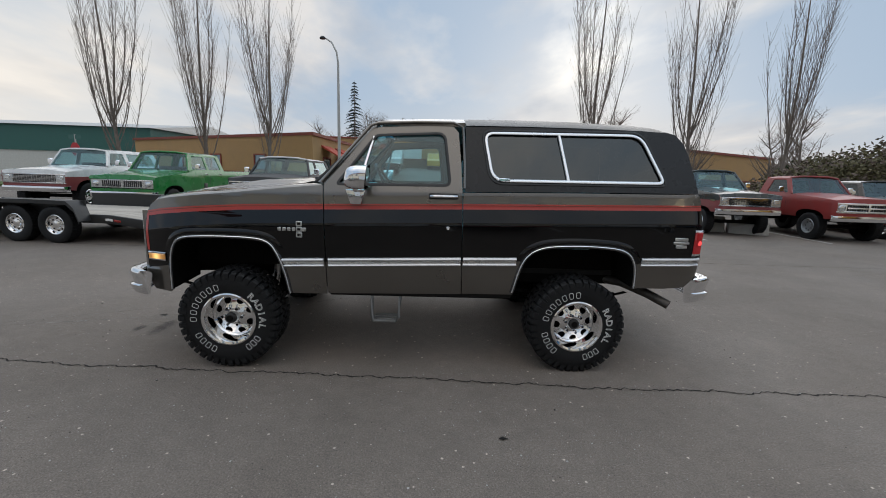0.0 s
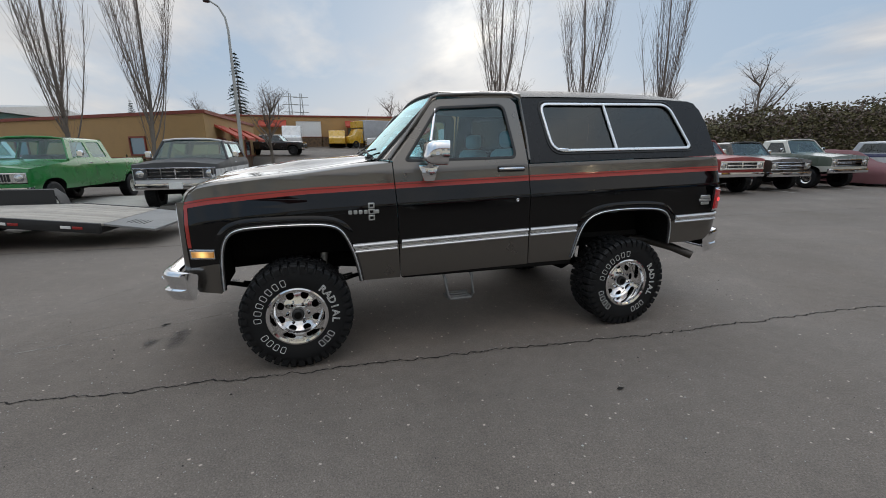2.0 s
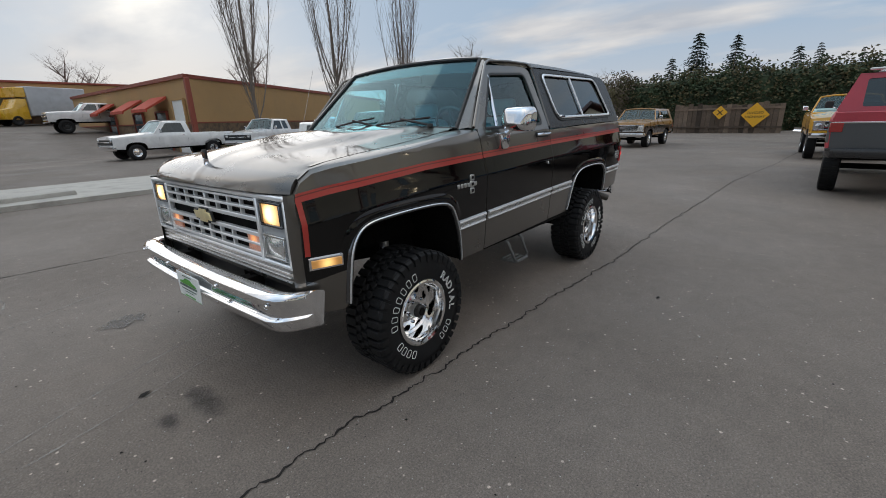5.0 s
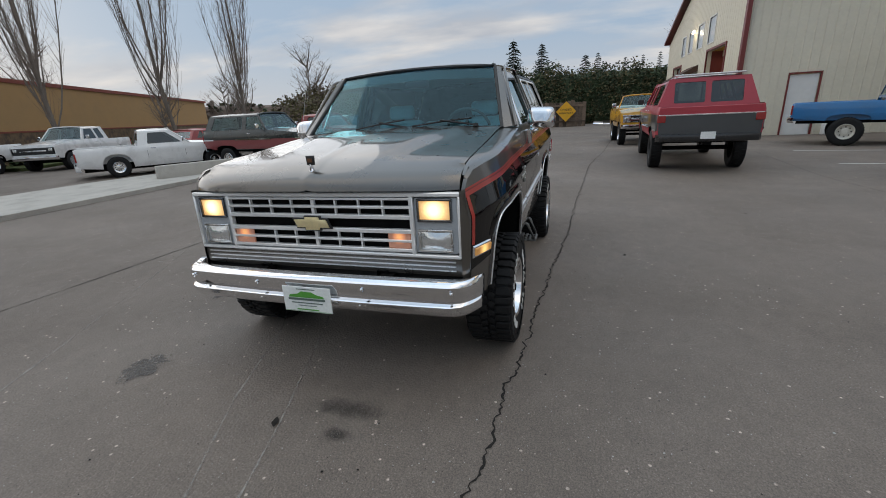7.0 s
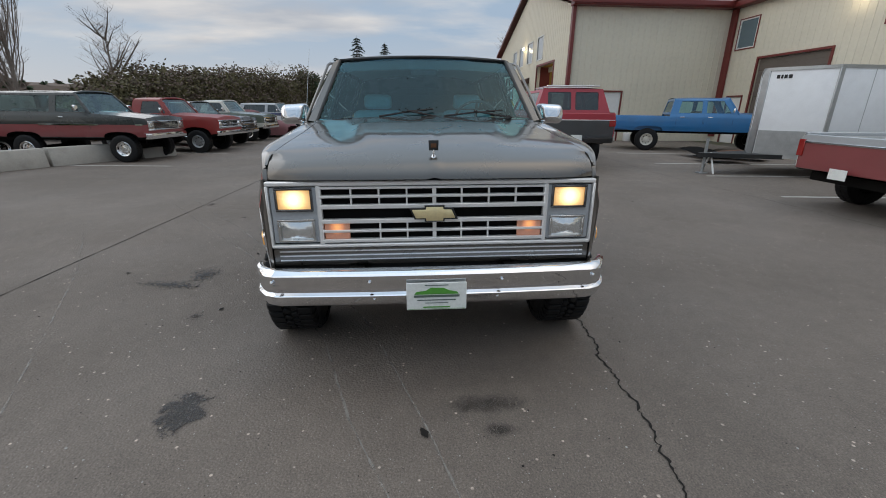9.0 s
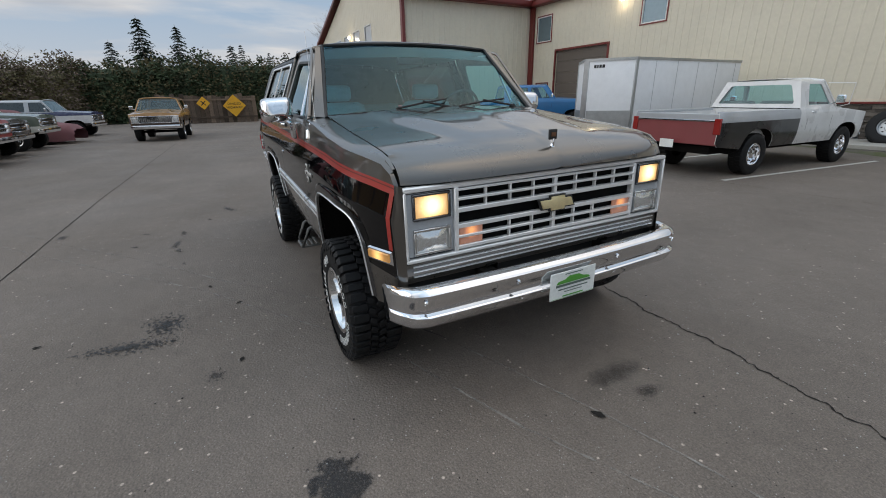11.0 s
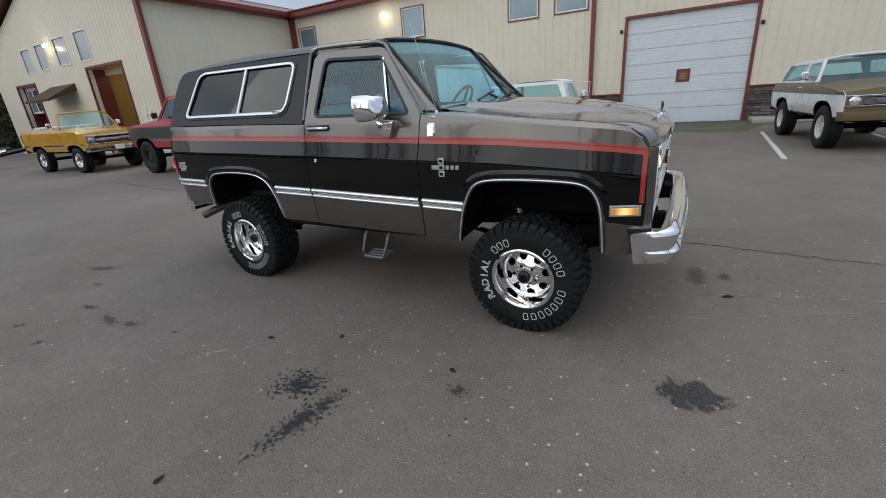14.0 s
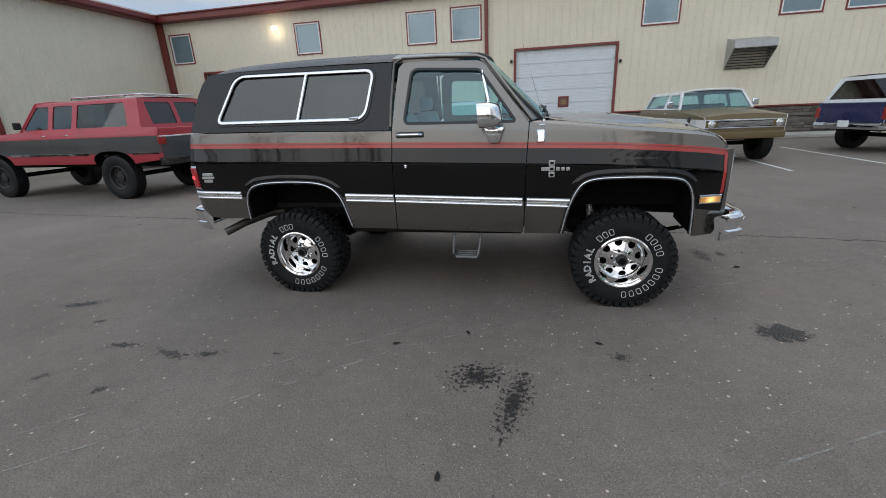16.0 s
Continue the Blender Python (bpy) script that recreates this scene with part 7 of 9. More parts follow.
for s in (-1, 1):
    bz = Mesh()
    bz.prism(rounded([(s * 0.605, 0.832), (s * 0.838, 0.832), (s * 0.838, 1.122), (s * 0.605, 1.122)], 0.012, 3), XG + 0.012, XG + 0.028, P_SILVER, "x", None, 0.003)
    bezel = part("headlamp_bezel", bz, hero, "satin silver lamp bezel")
    for z0, z1, mt, nm in ((1.012, 1.108, HEADLAMP, "headlight"), (0.852, 0.948, LAMPOFF, "lower_lamp")):
        y0, y1 = sorted((s * 0.635, s * 0.800))
        rim = Mesh()
        for a, b, c, d in ((y0 - 0.012, z0 - 0.012, y1 + 0.012, z0), (y0 - 0.012, z1, y1 + 0.012, z1 + 0.012), (y0 - 0.012, z0, y0, z1), (y1, z0, y1 + 0.012, z1)):
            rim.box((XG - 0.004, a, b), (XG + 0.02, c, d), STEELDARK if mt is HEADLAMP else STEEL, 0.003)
        lens = Mesh()
        rows = []
        for i in range(7):
            y = y0 + (y1 - y0) * i / 6
            rows.append([(0.008 - 0.016 * (1 - (2 * i / 6 - 1) ** 2) * (1 - (2 * j / 4 - 1) ** 2) ** 0.5 if 0 < j < 4 else 0.008, y - (y0 + y1) / 2, (z1 - z0) * (j / 4 - 0.5)) for j in range(5)])
        lens.grid(rows, mt)
        lamp = part(nm, lens, bezel, "lit warm yellow headlight" if mt is HEADLAMP else "unlit clear lamp")
        lamp.location = (XG, (y0 + y1) / 2, (z0 + z1) / 2)
        part("lamp_rim", rim, bezel)
        if mt is LAMPOFF:
            part("bulb", Mesh().lathe([(0.028, 0.012), (0.024, 0), (0.001, -0.004)], CHROME, 14, Matrix.Translation((XG + 0.004, (y0 + y1) / 2, (z0 + z1) / 2)), "x"), bezel)
    y0, y1 = sorted((s * 0.445, s * 0.575))
    ym_ = (y0 + y1) / 2
    tl = Mesh()
    tl.box((0.004, y0 - ym_, -0.062), (0.018, y1 - ym_, 0.022), AMBER, 0.004)
    part("turn_signal", tl, grille_ob, "lit orange turn signal").location = (XG, ym_, 0.914)


def bumper(name, x, sg, z0, z1, hw, wrap, label):
    """A chrome blade with a rolled top, a crease and swept-back ends."""
    me = Mesh()
    h = z1 - z0
    prof = [(0.075, 0.86), (0.070, 0.93), (0.03, 0.995), (-0.005, 0.97), (-0.026, 0.87), (-0.0258, 0.845), (-0.025, 0.81), (-0.012, 0.62), (-0.0005, 0.43), (-0.001, 0.405), (-0.0285, 0.365), (-0.030, 0.355), (-0.029, 0.33), (-0.027, 0.31), (-0.013, 0.16), (0.0, 0.07), (0.010, 0.03), (0.03, 0.0), (0.05, 0.02)]
    rows = []
    for k in (-1.0, -0.99, -0.975, -0.95, -0.92, -0.86, -0.7, -0.35, 0, 0.35, 0.7, 0.86, 0.92, 0.95, 0.975, 0.99, 1.0):
        a = abs(k)
        back = 0.03 * a * a + wrap * max(0, (a - 0.86) / 0.14) ** 2.2
        sq = 1 - 0.10 * max(0, (a - 0.9) / 0.1)
        rows.append([(x + sg * (-back) - sg * d, k * hw - (0.02 if k > 0 else -0.02) * max(0, (a - 0.97) / 0.03) * 0, z0 + h * (0.5 + (t - 0.5) * sq)) for d, t in prof])
    me.grid(rows, CHROME)
    for r in (rows[0], rows[-1]):
        me.add(r, [tuple(range(len(r)))], CHROME)
    return part(name, me, hero, label)


fb = bumper("front_bumper", -2.185, -1, 0.525, 0.730, 0.95, 0.13, "chrome front bumper")
fb_bolts = [(s * y, z) for s in (-1, 1) for y, z in ((0.83, 0.672), (0.34, 0.668), (0.32, 0.575))]
for y, z in fb_bolts:
    xx = -2.19 + 0.03 * (y / 0.985) ** 2
    part("bumper_bolt", Mesh().lathe([(0.012, 0.004), (0.010, -0.003), (0.001, -0.006)], CHROME, 12, Matrix.Translation((xx - (0.020 if z > 0.6 else 0.016), y, z)), "x"), fb)
rb = bumper("rear_bumper", 2.36, 1, 0.565, 0.775, 0.96, 0.18, "chrome rear bumper")
for s in (-1, 1):
    part("bumper_bracket", Mesh().box((-2.10, s * 0.42 - 0.04, 0.60), (-1.9, s * 0.42 + 0.04, 0.70), UNDER), fb)
    part("bumper_bracket", Mesh().box((2.0, s * 0.5 - 0.04, 0.62), (2.33, s * 0.5 + 0.04, 0.72), UNDER), rb)
plate = part("front_plate", Mesh().box((-2.2200, -0.155, 0.517), (-2.2135, 0.155, 0.667), PLATE, 0.003), hero, "white dealer plate with a green picture")
part("plate_border", Mesh().box((-2.2213, -0.147, 0.522), (-2.2203, 0.147, 0.5235), PLATEGREEN), plate)
pc = Mesh().prism([(-0.115, 0.604), (-0.105, 0.616), (-0.065, 0.624), (-0.035, 0.638), (0.03, 0.640), (0.055, 0.625), (0.105, 0.618), (0.115, 0.604)], -2.2225, -2.2207, PLATEGREEN, "x")
part("plate_picture", pc, plate, "green car outline")
for y0, y1, z0, z1, mt in ((-0.118, 0.118, 0.588, 0.600, PLATEGREY), (-0.10, 0.10, 0.570, 0.575, PLATEGREY), (-0.06, 0.06, 0.555, 0.558, PLATEGREY), (-0.07, 0.07, 0.530, 0.536, PLATEGREEN), (-0.06, 0.06, 0.651, 0.655, PLATEGREY)):
    part("plate_bar", Mesh().box((-2.2230, y0, z0), (-2.2207, y1, z1), mt), plate)

# ---- wheels ----
def hero_wheel():
    t = Mesh()
    h, R_, rr = 0.140, TYRE, 0.192
    prof = [(rr, -h * 0.80), (rr + 0.012, -h * 0.93), (rr + 0.05, -h * 1.0), (R_ - 0.085, -h * 1.02), (R_ - 0.045, -h * 0.98), (R_ - 0.024, -h * 0.90), (R_ - 0.018, -h * 0.8), (R_ - 0.018, h * 0.8), (R_ - 0.024, h * 0.9), (R_ - 0.085, h), (rr, h * 0.8)]
    t.lathe(prof, RUBBER, 72)
    lug = Mesh()
    n = 40
    for i in range(n):
        for s in (-1, 1):
            a = 2 * math.pi * (i + (0.5 if s > 0 else 0)) / n
            m = Matrix.Rotation(a, 4, "Y")
            wd = 0.019 if i % 2 else 0.024
            lug.box((-wd, s * 0.089 - 0.044, R_ - 0.02), (wd, s * 0.089 + 0.042, R_), RUBBER, 0.004, m)
            # shoulder lug runs down the sidewall
            lug.add([(-wd, s * 0.127, R_ - 0.004), (wd, s * 0.127, R_ - 0.004), (wd * 0.8, s * 0.146, R_ - 0.02), (-wd * 0.8, s * 0.146, R_ - 0.02), (-wd * 0.7, s * 0.147, R_ - 0.055 - 0.012 * (i % 2)), (wd * 0.7, s * 0.147, R_ - 0.055 - 0.012 * (i % 2)), (wd, s * 0.11, R_ - 0.03), (-wd, s * 0.11, R_ - 0.03)],
                  [(0, 1, 2, 3), (3, 2, 5, 4), (0, 3, 4, 7), (1, 6, 5, 2), (0, 7, 6, 1)], RUBBER, m)
        for s in (-1, 1):
            a = 2 * math.pi * (i + (0.25 if s > 0 else 0.75)) / n
            lug.box((-0.017, s * 0.027 - 0.022, R_ - 0.02), (0.017, s * 0.027 + 0.022, R_ - 0.001), RUBBER, 0.004, Matrix.Rotation(a, 4, "Y") @ Matrix.Rotation(0.4 * s, 4, "Z"))
    rim = Mesh()
    rim.lathe([(rr - 0.004, -h * 0.78), (rr + 0.008, -h * 0.90), (rr + 0.008, -h * 0.97), (rr - 0.002, -h * 1.0), (rr - 0.016, -h * 0.96), (rr - 0.022, -h * 0.80), (rr - 0.028, -h * 0.50), (rr - 0.032, -h * 0.22), (rr - 0.048, -h * 0.12)], ALLOY, 64)
    # face with eight round windows
    ring = lambda r, n_: [(r * math.cos(2 * math.pi * i / n_), r * math.sin(2 * math.pi * i / n_)) for i in range(n_)]
    hs = []
    for i in range(8):
        a = 2 * math.pi * (i + 0.5) / 8
        hs.append([(0.126 * math.cos(a) + 0.027 * math.cos(b * math.pi / 7), 0.126 * math.sin(a) + 0.027 * math.sin(b * math.pi / 7)) for b in range(14)])
    bend = lambda x, z: (x, -h * (0.12 + 0.26 * max(0, 1 - ((x * x + z * z) ** 0.5 - 0.06) / 0.10) if (x * x + z * z) ** 0.5 > 0.06 else 0.38), z)
    v, f, _, ed = sheet(ring(rr - 0.046, 48), hs + [ring(0.046, 24)], (-0.06, 0, 0.06), (-0.06, 0, 0.06), bend)
    rim.add(v, f, ALLOY)
    for a, b in ed:
        p, q = v[a], v[b]
        rim.add([p, q, (q[0], q[1] + 0.022, q[2]), (p[0], p[1] + 0.022, p[2])], [(0, 1, 2, 3)], ALLOY)
    back = Mesh().lathe([(rr - 0.03, h * 0.7), (rr - 0.035, 0.03), (0.001, 0.025)], UNDER, 32)
    hub = Mesh()
    hub.lathe([(0.046, -h * 0.36), (0.045, -h * 0.55), (0.041, -h * 0.62)], STEEL, 28)
    hub.lathe([(0.041, -h * 0.62), (0.039, -h * 0.78), (0.030, -h * 0.83), (0.001, -h * 0.80)], BLACKPLASTIC, 28)
    hub.lathe([(0.024, -h * 0.83), (0.022, -h * 0.87), (0.001, -h * 0.86)], UNDER, 20)
    nut = Mesh().lathe([(0.011, -0.02), (0.011, 0.0), (0.001, -0.024)], CHROME, 6)
    # raised white lettering, as plain blocks, in three words round the sidewall
    words = []
    def word(a0, n_, step):
        for i in range(n_):
            let = Mesh()
            words.append(let)
            a = a0 + step * (i - (n_ - 1) / 2)
            m = Matrix.Rotation(-a, 4, "Y")
            ring_ = rounded([(-0.0135, 0.228), (0.0135, 0.228), (0.0155, 0.272), (-0.0155, 0.272)], 0.009, 3)
            let.tube([(x, -h * 1.025, z) for x, z in ring_ + ring_[:2]], 0.0021, LETTERING, 4, m)
    word(radians(54), 7, radians(12.2))
    word(radians(-135), 3, radians(10.5))
    word(radians(137), 4, radians(11.3))
    # one plain word stands in outlined capitals
    spelt = []
    for i, ch in enumerate("RADIAL"):
        cu = bpy.data.curves.new("raised_letter", "FONT")
        cu.body, cu.size, cu.align_x, cu.fill_mode, cu.bevel_depth, cu.bevel_resolution = ch, 0.068, "CENTER", "NONE", 0.0021, 0
        cu.resolution_u = 3
        cu.materials.append(LETTERING)
        spelt.append((cu, Matrix.Rotation(radians(72 + 11.3 * (i - 2.5)), 4, "Y") @ Matrix.Translation((0, -h * 1.025, 0.227)) @ Matrix.Rotation(math.pi / 2, 4, "X")))
    return t.data("wheel"), rim.data("rim"), back.data("brake_drum"), hub.data("hub"), nut.data("wheel_nut"), [q.data("raised_letter", 0) for q in words], spelt, lug.data("tread")


HW = hero_wheel()
for cx, nm in ((AXF, "front"), (AXR, "rear")):
    for side in (-1, 1):
        w = part("wheel", HW[0], hero, "chunky black mud tyre with raised white sidewall marks")
        w.matrix_basis = pose(cx, side * (TRACK - 0.140), HUB_Z, 0, {(-1, -1): 0, (-1, 1): 192, (1, -1): 15, (1, 1): 209}[(-1 if cx < 0 else 1, side)], 180 if side > 0 else 0)
        part("rim", HW[1], w, "polished deep-dish alloy rim with eight round holes")
        part("brake_drum", HW[2], w)
        tagged(part("tread", HW[7], w), kind="stuff")
        hb = part("hub", HW[3], w)
        hb.scale = (1, 1, 1) if cx < 0 else (1.0, 0.75, 1.0)
        for i in range(6):
            a = 2 * math.pi * i / 6
            nt_ = part("wheel_nut", HW[4], w)
            nt_.location = (0.070 * math.cos(a), -0.060, 0.070 * math.sin(a))
        for q in HW[5]:
            part("raised_letter", q, w)
        for q, m in HW[6]:
            part("raised_letter", q, w).matrix_basis = m

# ---- chassis ----
for s in (-1, 1):
    me = Mesh()
    me.grid([[(x, s * 0.42, z - 0.06), (x, s * 0.42, z + 0.06), (x, s * 0.36, z + 0.06), (x, s * 0.36, z - 0.06)] for x, z in ((-2.05, 0.66), (-1.6, 0.68), (-0.9, 0.60), (0.8, 0.60), (1.1, 0.72), (1.7, 0.72), (2.1, 0.70))], UNDER, True)
    part("frame_rail", me, hero)
    for cx in (AXF, AXR):
        me = Mesh()
        for k in range(3):
            me.grid([[(cx + dx, s * 0.54 - 0.03, 0.44 + 0.02 * k + 0.10 * (dx / 0.6) ** 2), (cx + dx, s * 0.54 + 0.03, 0.44 + 0.02 * k + 0.10 * (dx / 0.6) ** 2)] for dx in (-0.6 + 0.1 * k, -0.3, 0, 0.3, 0.6 - 0.1 * k)], UNDER)
        part("leaf_spring", me, hero)
        me = Mesh().tube([(cx + (0.14 if cx < 0 else -0.14), s * 0.56, 0.36), (cx + (0.22 if cx < 0 else -0.05), s * 0.50, 0.86)], 0.032, STEEL if cx < 0 else UNDER, 10)
        part("shock_absorber", me, hero)
    me = Mesh().tube([(0.5, s * 0.30, 0.60), (1.5, s * 0.46, 0.66), (1.74, s * 0.64, 0.65), (1.87, s * 0.84, 0.61), (1.99, s * 0.95, 0.55)], 0.036, PIPE, 12, None, False)
    part("tailpipe", me, hero, "bare steel tailpipe")
    me = Mesh().box((-0.64, s * 0.93 - 0.05, 0.575), (0.74, s * 0.93 + 0.04, 0.62), UNDER, 0.01)
    part("rocker_sill", me, hero)
for cx in (AXF, AXR):
    me = Mesh().tube([(cx, -0.85, HUB_Z), (cx, 0.85, HUB_Z)], 0.045, UNDER, 12)
    me.lathe([(0.001, -0.14), (0.09, -0.12), (0.14, 0), (0.09, 0.12), (0.001, 0.14)], UNDER, 18, Matrix.Translation((cx, 0.12 if cx < 0 else 0, HUB_Z)), "x")
    part("axle", me, hero)
part("engine", Mesh().box((-1.9, -0.36, 0.66), (-0.8, 0.36, 1.10), UNDER, 0.03), hero)
part("gearbox", Mesh().box((-0.8, -0.25, 0.52), (-0.2, 0.25, 0.72), UNDER, 0.05), hero)
part("driveshaft", Mesh().tube([(-0.2, 0, 0.58), (AXR, 0, 0.42)], 0.04, UNDER), hero)
part("fuel_tank", Mesh().box((1.0, -0.4, 0.58), (2.05, 0.4, 0.74), UNDER, 0.04), hero)
part("floor_pan", Mesh().box((-0.66, -0.92, 0.62), (0.74, 0.92, 0.70), UNDER), hero)
part("rear_floor", Mesh().box((0.74, -0.58, 0.62), (2.1, 0.58, 1.04), UNDER), hero)
part("inner_fender", Mesh().box((-1.95, -0.60, 0.72), (-0.78, 0.60, 1.14), UNDER), hero)
part("antenna_plate", Mesh().grid([[(x, side_y(x, z) + (0.012 if x in (-0.782, -0.742) and 1.26 < z < 1.335 else 0.0), z) for z in (1.252, 1.262, 1.330, 1.34)] for x in (-0.79, -0.782, -0.742, -0.734)], CHROME), hero, "chrome antenna base plate")
me = Mesh().tube([(-0.78, 0.925, 1.37), (-0.78, 0.922, 1.41)], 0.012, CHROME, 10)
me.tube([(-0.78, 0.922, 1.41), (-0.62, 0.885, 1.93)], 0.0015, STEEL, 6)
part("antenna", me, hero, "thin steel whip antenna on a chrome base")
me = Mesh().box((-0.80, 0.915, 1.29), (-0.74, 0.965, 1.385), CHROME, 0.012)
part("fender_clasp", me, hero, "small chrome clasp on the fender")

# ---- marks on the yard ----
def ribbon(name, pts, width, mat, z, label, category, jag=0.0, seed=1, step=0.06, kind="structure"):
    """A thin strip that wanders along points, for cracks, seams and scuffs."""
    rng = random.Random(seed)
    path = []
    for (x0, y0), (x1, y1) in zip(pts, pts[1:]):
        d = math.hypot(x1 - x0, y1 - y0)
        n = max(1, int(d / step))
        for i in range(n):
            path.append((x0 + (x1 - x0) * i / n, y0 + (y1 - y0) * i / n))
    path.append(pts[-1])
    me = Mesh()
    rows, off = [], 0.0
    for i, (x, y) in enumerate(path):
        a, b = path[max(0, i - 1)], path[min(len(path) - 1, i + 1)]
        d = Vector((b[0] - a[0], b[1] - a[1])).normalized()
        off = off * 0.72 + rng.uniform(-jag, jag)
        w = width * rng.uniform(0.35, 1.5) if jag else width * rng.uniform(0.92, 1.08)
        rows.append([(x - d.y * (off + w / 2), y + d.x * (off + w / 2), z), (x - d.y * (off - w / 2), y + d.x * (off - w / 2), z)])
    me.grid(rows, mat)
    return tagged(part(name, me, None, "", 0), label, category, "", kind)


ribbon("pavement_crack", [(-9, -0.55), (-5.5, -0.72), (-3.3, -0.95), (-2.91, -1.01), (-2.29, -1.055), (-1.45, -1.11), (-0.34, -1.165), (1.3, -1.30), (3.6, -1.39), (4.8, -1.47), (8.2, -1.67), (12.6, -2.27), (20, -3.0), (26, -3.3)], 0.012, CRACK, 0.003, "jagged open crack across the asphalt", "crack", 0.015, 3, 0.018)
ribbon("pavement_seam", [(-12, 4.2), (-1.45, 3.49), (0.5, 3.44), (4.97, 3.36), (16, 2.9)], 0.013, CRACK, 0.003, "dark paving seam in the asphalt", "seam", 0.003, 5, 0.1)
ribbon("pavement_seam", [(-7, -6.0), (-2, -6.4), (6, -5.9), (14, -6.6)], 0.008, CRACK, 0.003, "faint paving seam in the asphalt", "seam", 0.004, 6, 0.12)
for k, pts in enumerate(([(3.0, 3.75), (1.85, 2.89), (1.3, 2.41), (0.2, 1.62), (-0.76, 0.80), (-1.51, 0.40), (-2.53, 0.035), (-2.91, -0.08), (-3.8, -0.3)], [(2.6, 3.85), (1.6, 3.06), (0.89, 2.47), (0.135, 1.83), (-1.14, 0.98), (-1.68, 0.69), (-2.43, 0.43), (-3.2, 0.05), (-4, -0.3)],
                         [(-3.2, 1.72), (-2.3, 2.17), (-1.38, 2.65), (-0.2, 3.3), (1.0, 4.1)], [(-3.0, 4.0), (-2.85, 2.6), (-3.05, 1.6), (-3.5, 0.9)])):
    ribbon("tyre_scuff", pts, 0.011, CHALK, 0.0035, "faint pale scuff line left by tyres", "scuff", 0.002, 20 + k, 0.05)


def blot(name, cx, cy, rx, ry, turn, mat, label, z=0.004):
    """A stain: one thin sheet whose material has the ragged outline."""
    me = Mesh().add([(-2.4, -2.4, 0), (2.4, -2.4, 0), (2.4, 2.4, 0), (-2.4, 2.4, 0)], [(0, 1, 2, 3)], mat)
    o = part(name, me, None, "", 0)
    o.matrix_basis = pose(cx, cy, z, 0, 0, turn) @ Matrix.Diagonal((rx, ry, 1, 1))
    return tagged(o, label, "stain", "", "structure")


def leaf(x, y, size, turn, seed):
    """A curled dry leaf with a midrib fold and a toothed outline."""
    rng = random.Random(seed)
    me = Mesh()
    n = 9
    rows = []
    for i in range(n):
        t = i / (n - 1)
        w = math.sin(math.pi * t ** 0.8) * 0.45 * size * rng.uniform(0.8, 1.15)
        rows.append([(size * (2 * t - 1), -w, 0.006 + 0.25 * w), (size * (2 * t - 1), 0, 0.006 + 0.02 * size), (size * (2 * t - 1), w, 0.006 + 0.3 * w * rng.random())])
    me.grid(rows, CRACK)
    o = tagged(part("leaf", me), "dark dry fallen leaf on the asphalt", "leaf", "fallen leaves")
    o.matrix_basis = pose(x, y, 0, 0, 0, turn)


blot("oil_stain", -0.42, 2.03, 0.115, 0.085, 30, OIL, "black oil splash on the asphalt")
blot("oil_stain", -0.645, 2.22, 0.05, 0.19, -12, OIL, "black oil streak on the asphalt", 0.0046)
blot("oil_stain", -0.70, 1.97, 0.022, 0.020, 0, OLDOIL, "small black oil spot on the asphalt", 0.0052)
blot("oil_stain", -1.25, 1.72, 0.05, 0.04, 0, OLDOIL, "small faded oil spot on the asphalt")
blot("puddle", -2.317, 1.293, 0.16, 0.12, 5, WET, "dark drying puddle on the asphalt")
blot("worn_patch", -2.34, -0.27, 0.09, 0.25, 0, DAMP, "worn dark patch in the asphalt")
blot("worn_patch", -2.53, -0.31, 0.06, 0.10, 0, DAMP, "faint dark patch in the asphalt", 0.0046)
for i, (x, y, a, b, t_) in enumerate(((2.07, 2.03, 0.12, 0.03, 5), (1.62, 2.08, 0.13, 0.04, -8), (1.38, 2.05, 0.09, 0.03, 15), (2.25, 2.43, 0.06, 0.03, 40), (1.74, 2.48, 0.05, 0.025, 30), (2.6, 1.75, 0.05, 0.02, 10), (0.9, 1.98, 0.035, 0.014, 10), (3.1, 1.5, 0.16, 0.05, 20), (2.6, 3.3, 0.10, 0.05, 10))):
    blot("oil_stain", x, y, a, b, t_, OLDOIL, "scattered faded oil stain on the asphalt", 0.004 + 0.0006 * (i % 3))
leaf(-2.53, 0.062, 0.04, 25, 9)
for i, (x, y) in enumerate(((0.55, -1.9), (2.6, -3.6), (5.2, -1.05), (-0.3, 1.55), (-1.15, 1.58), (0.15, 1.75), (-4.9, -2.4), (-0.35, 2.75))):
    leaf(x, y, 0.028, 40 * i, 60 + i)

PEBBLE = material("pale_grit", (0.42, 0.41, 0.38), 0.9, vary=0.3)


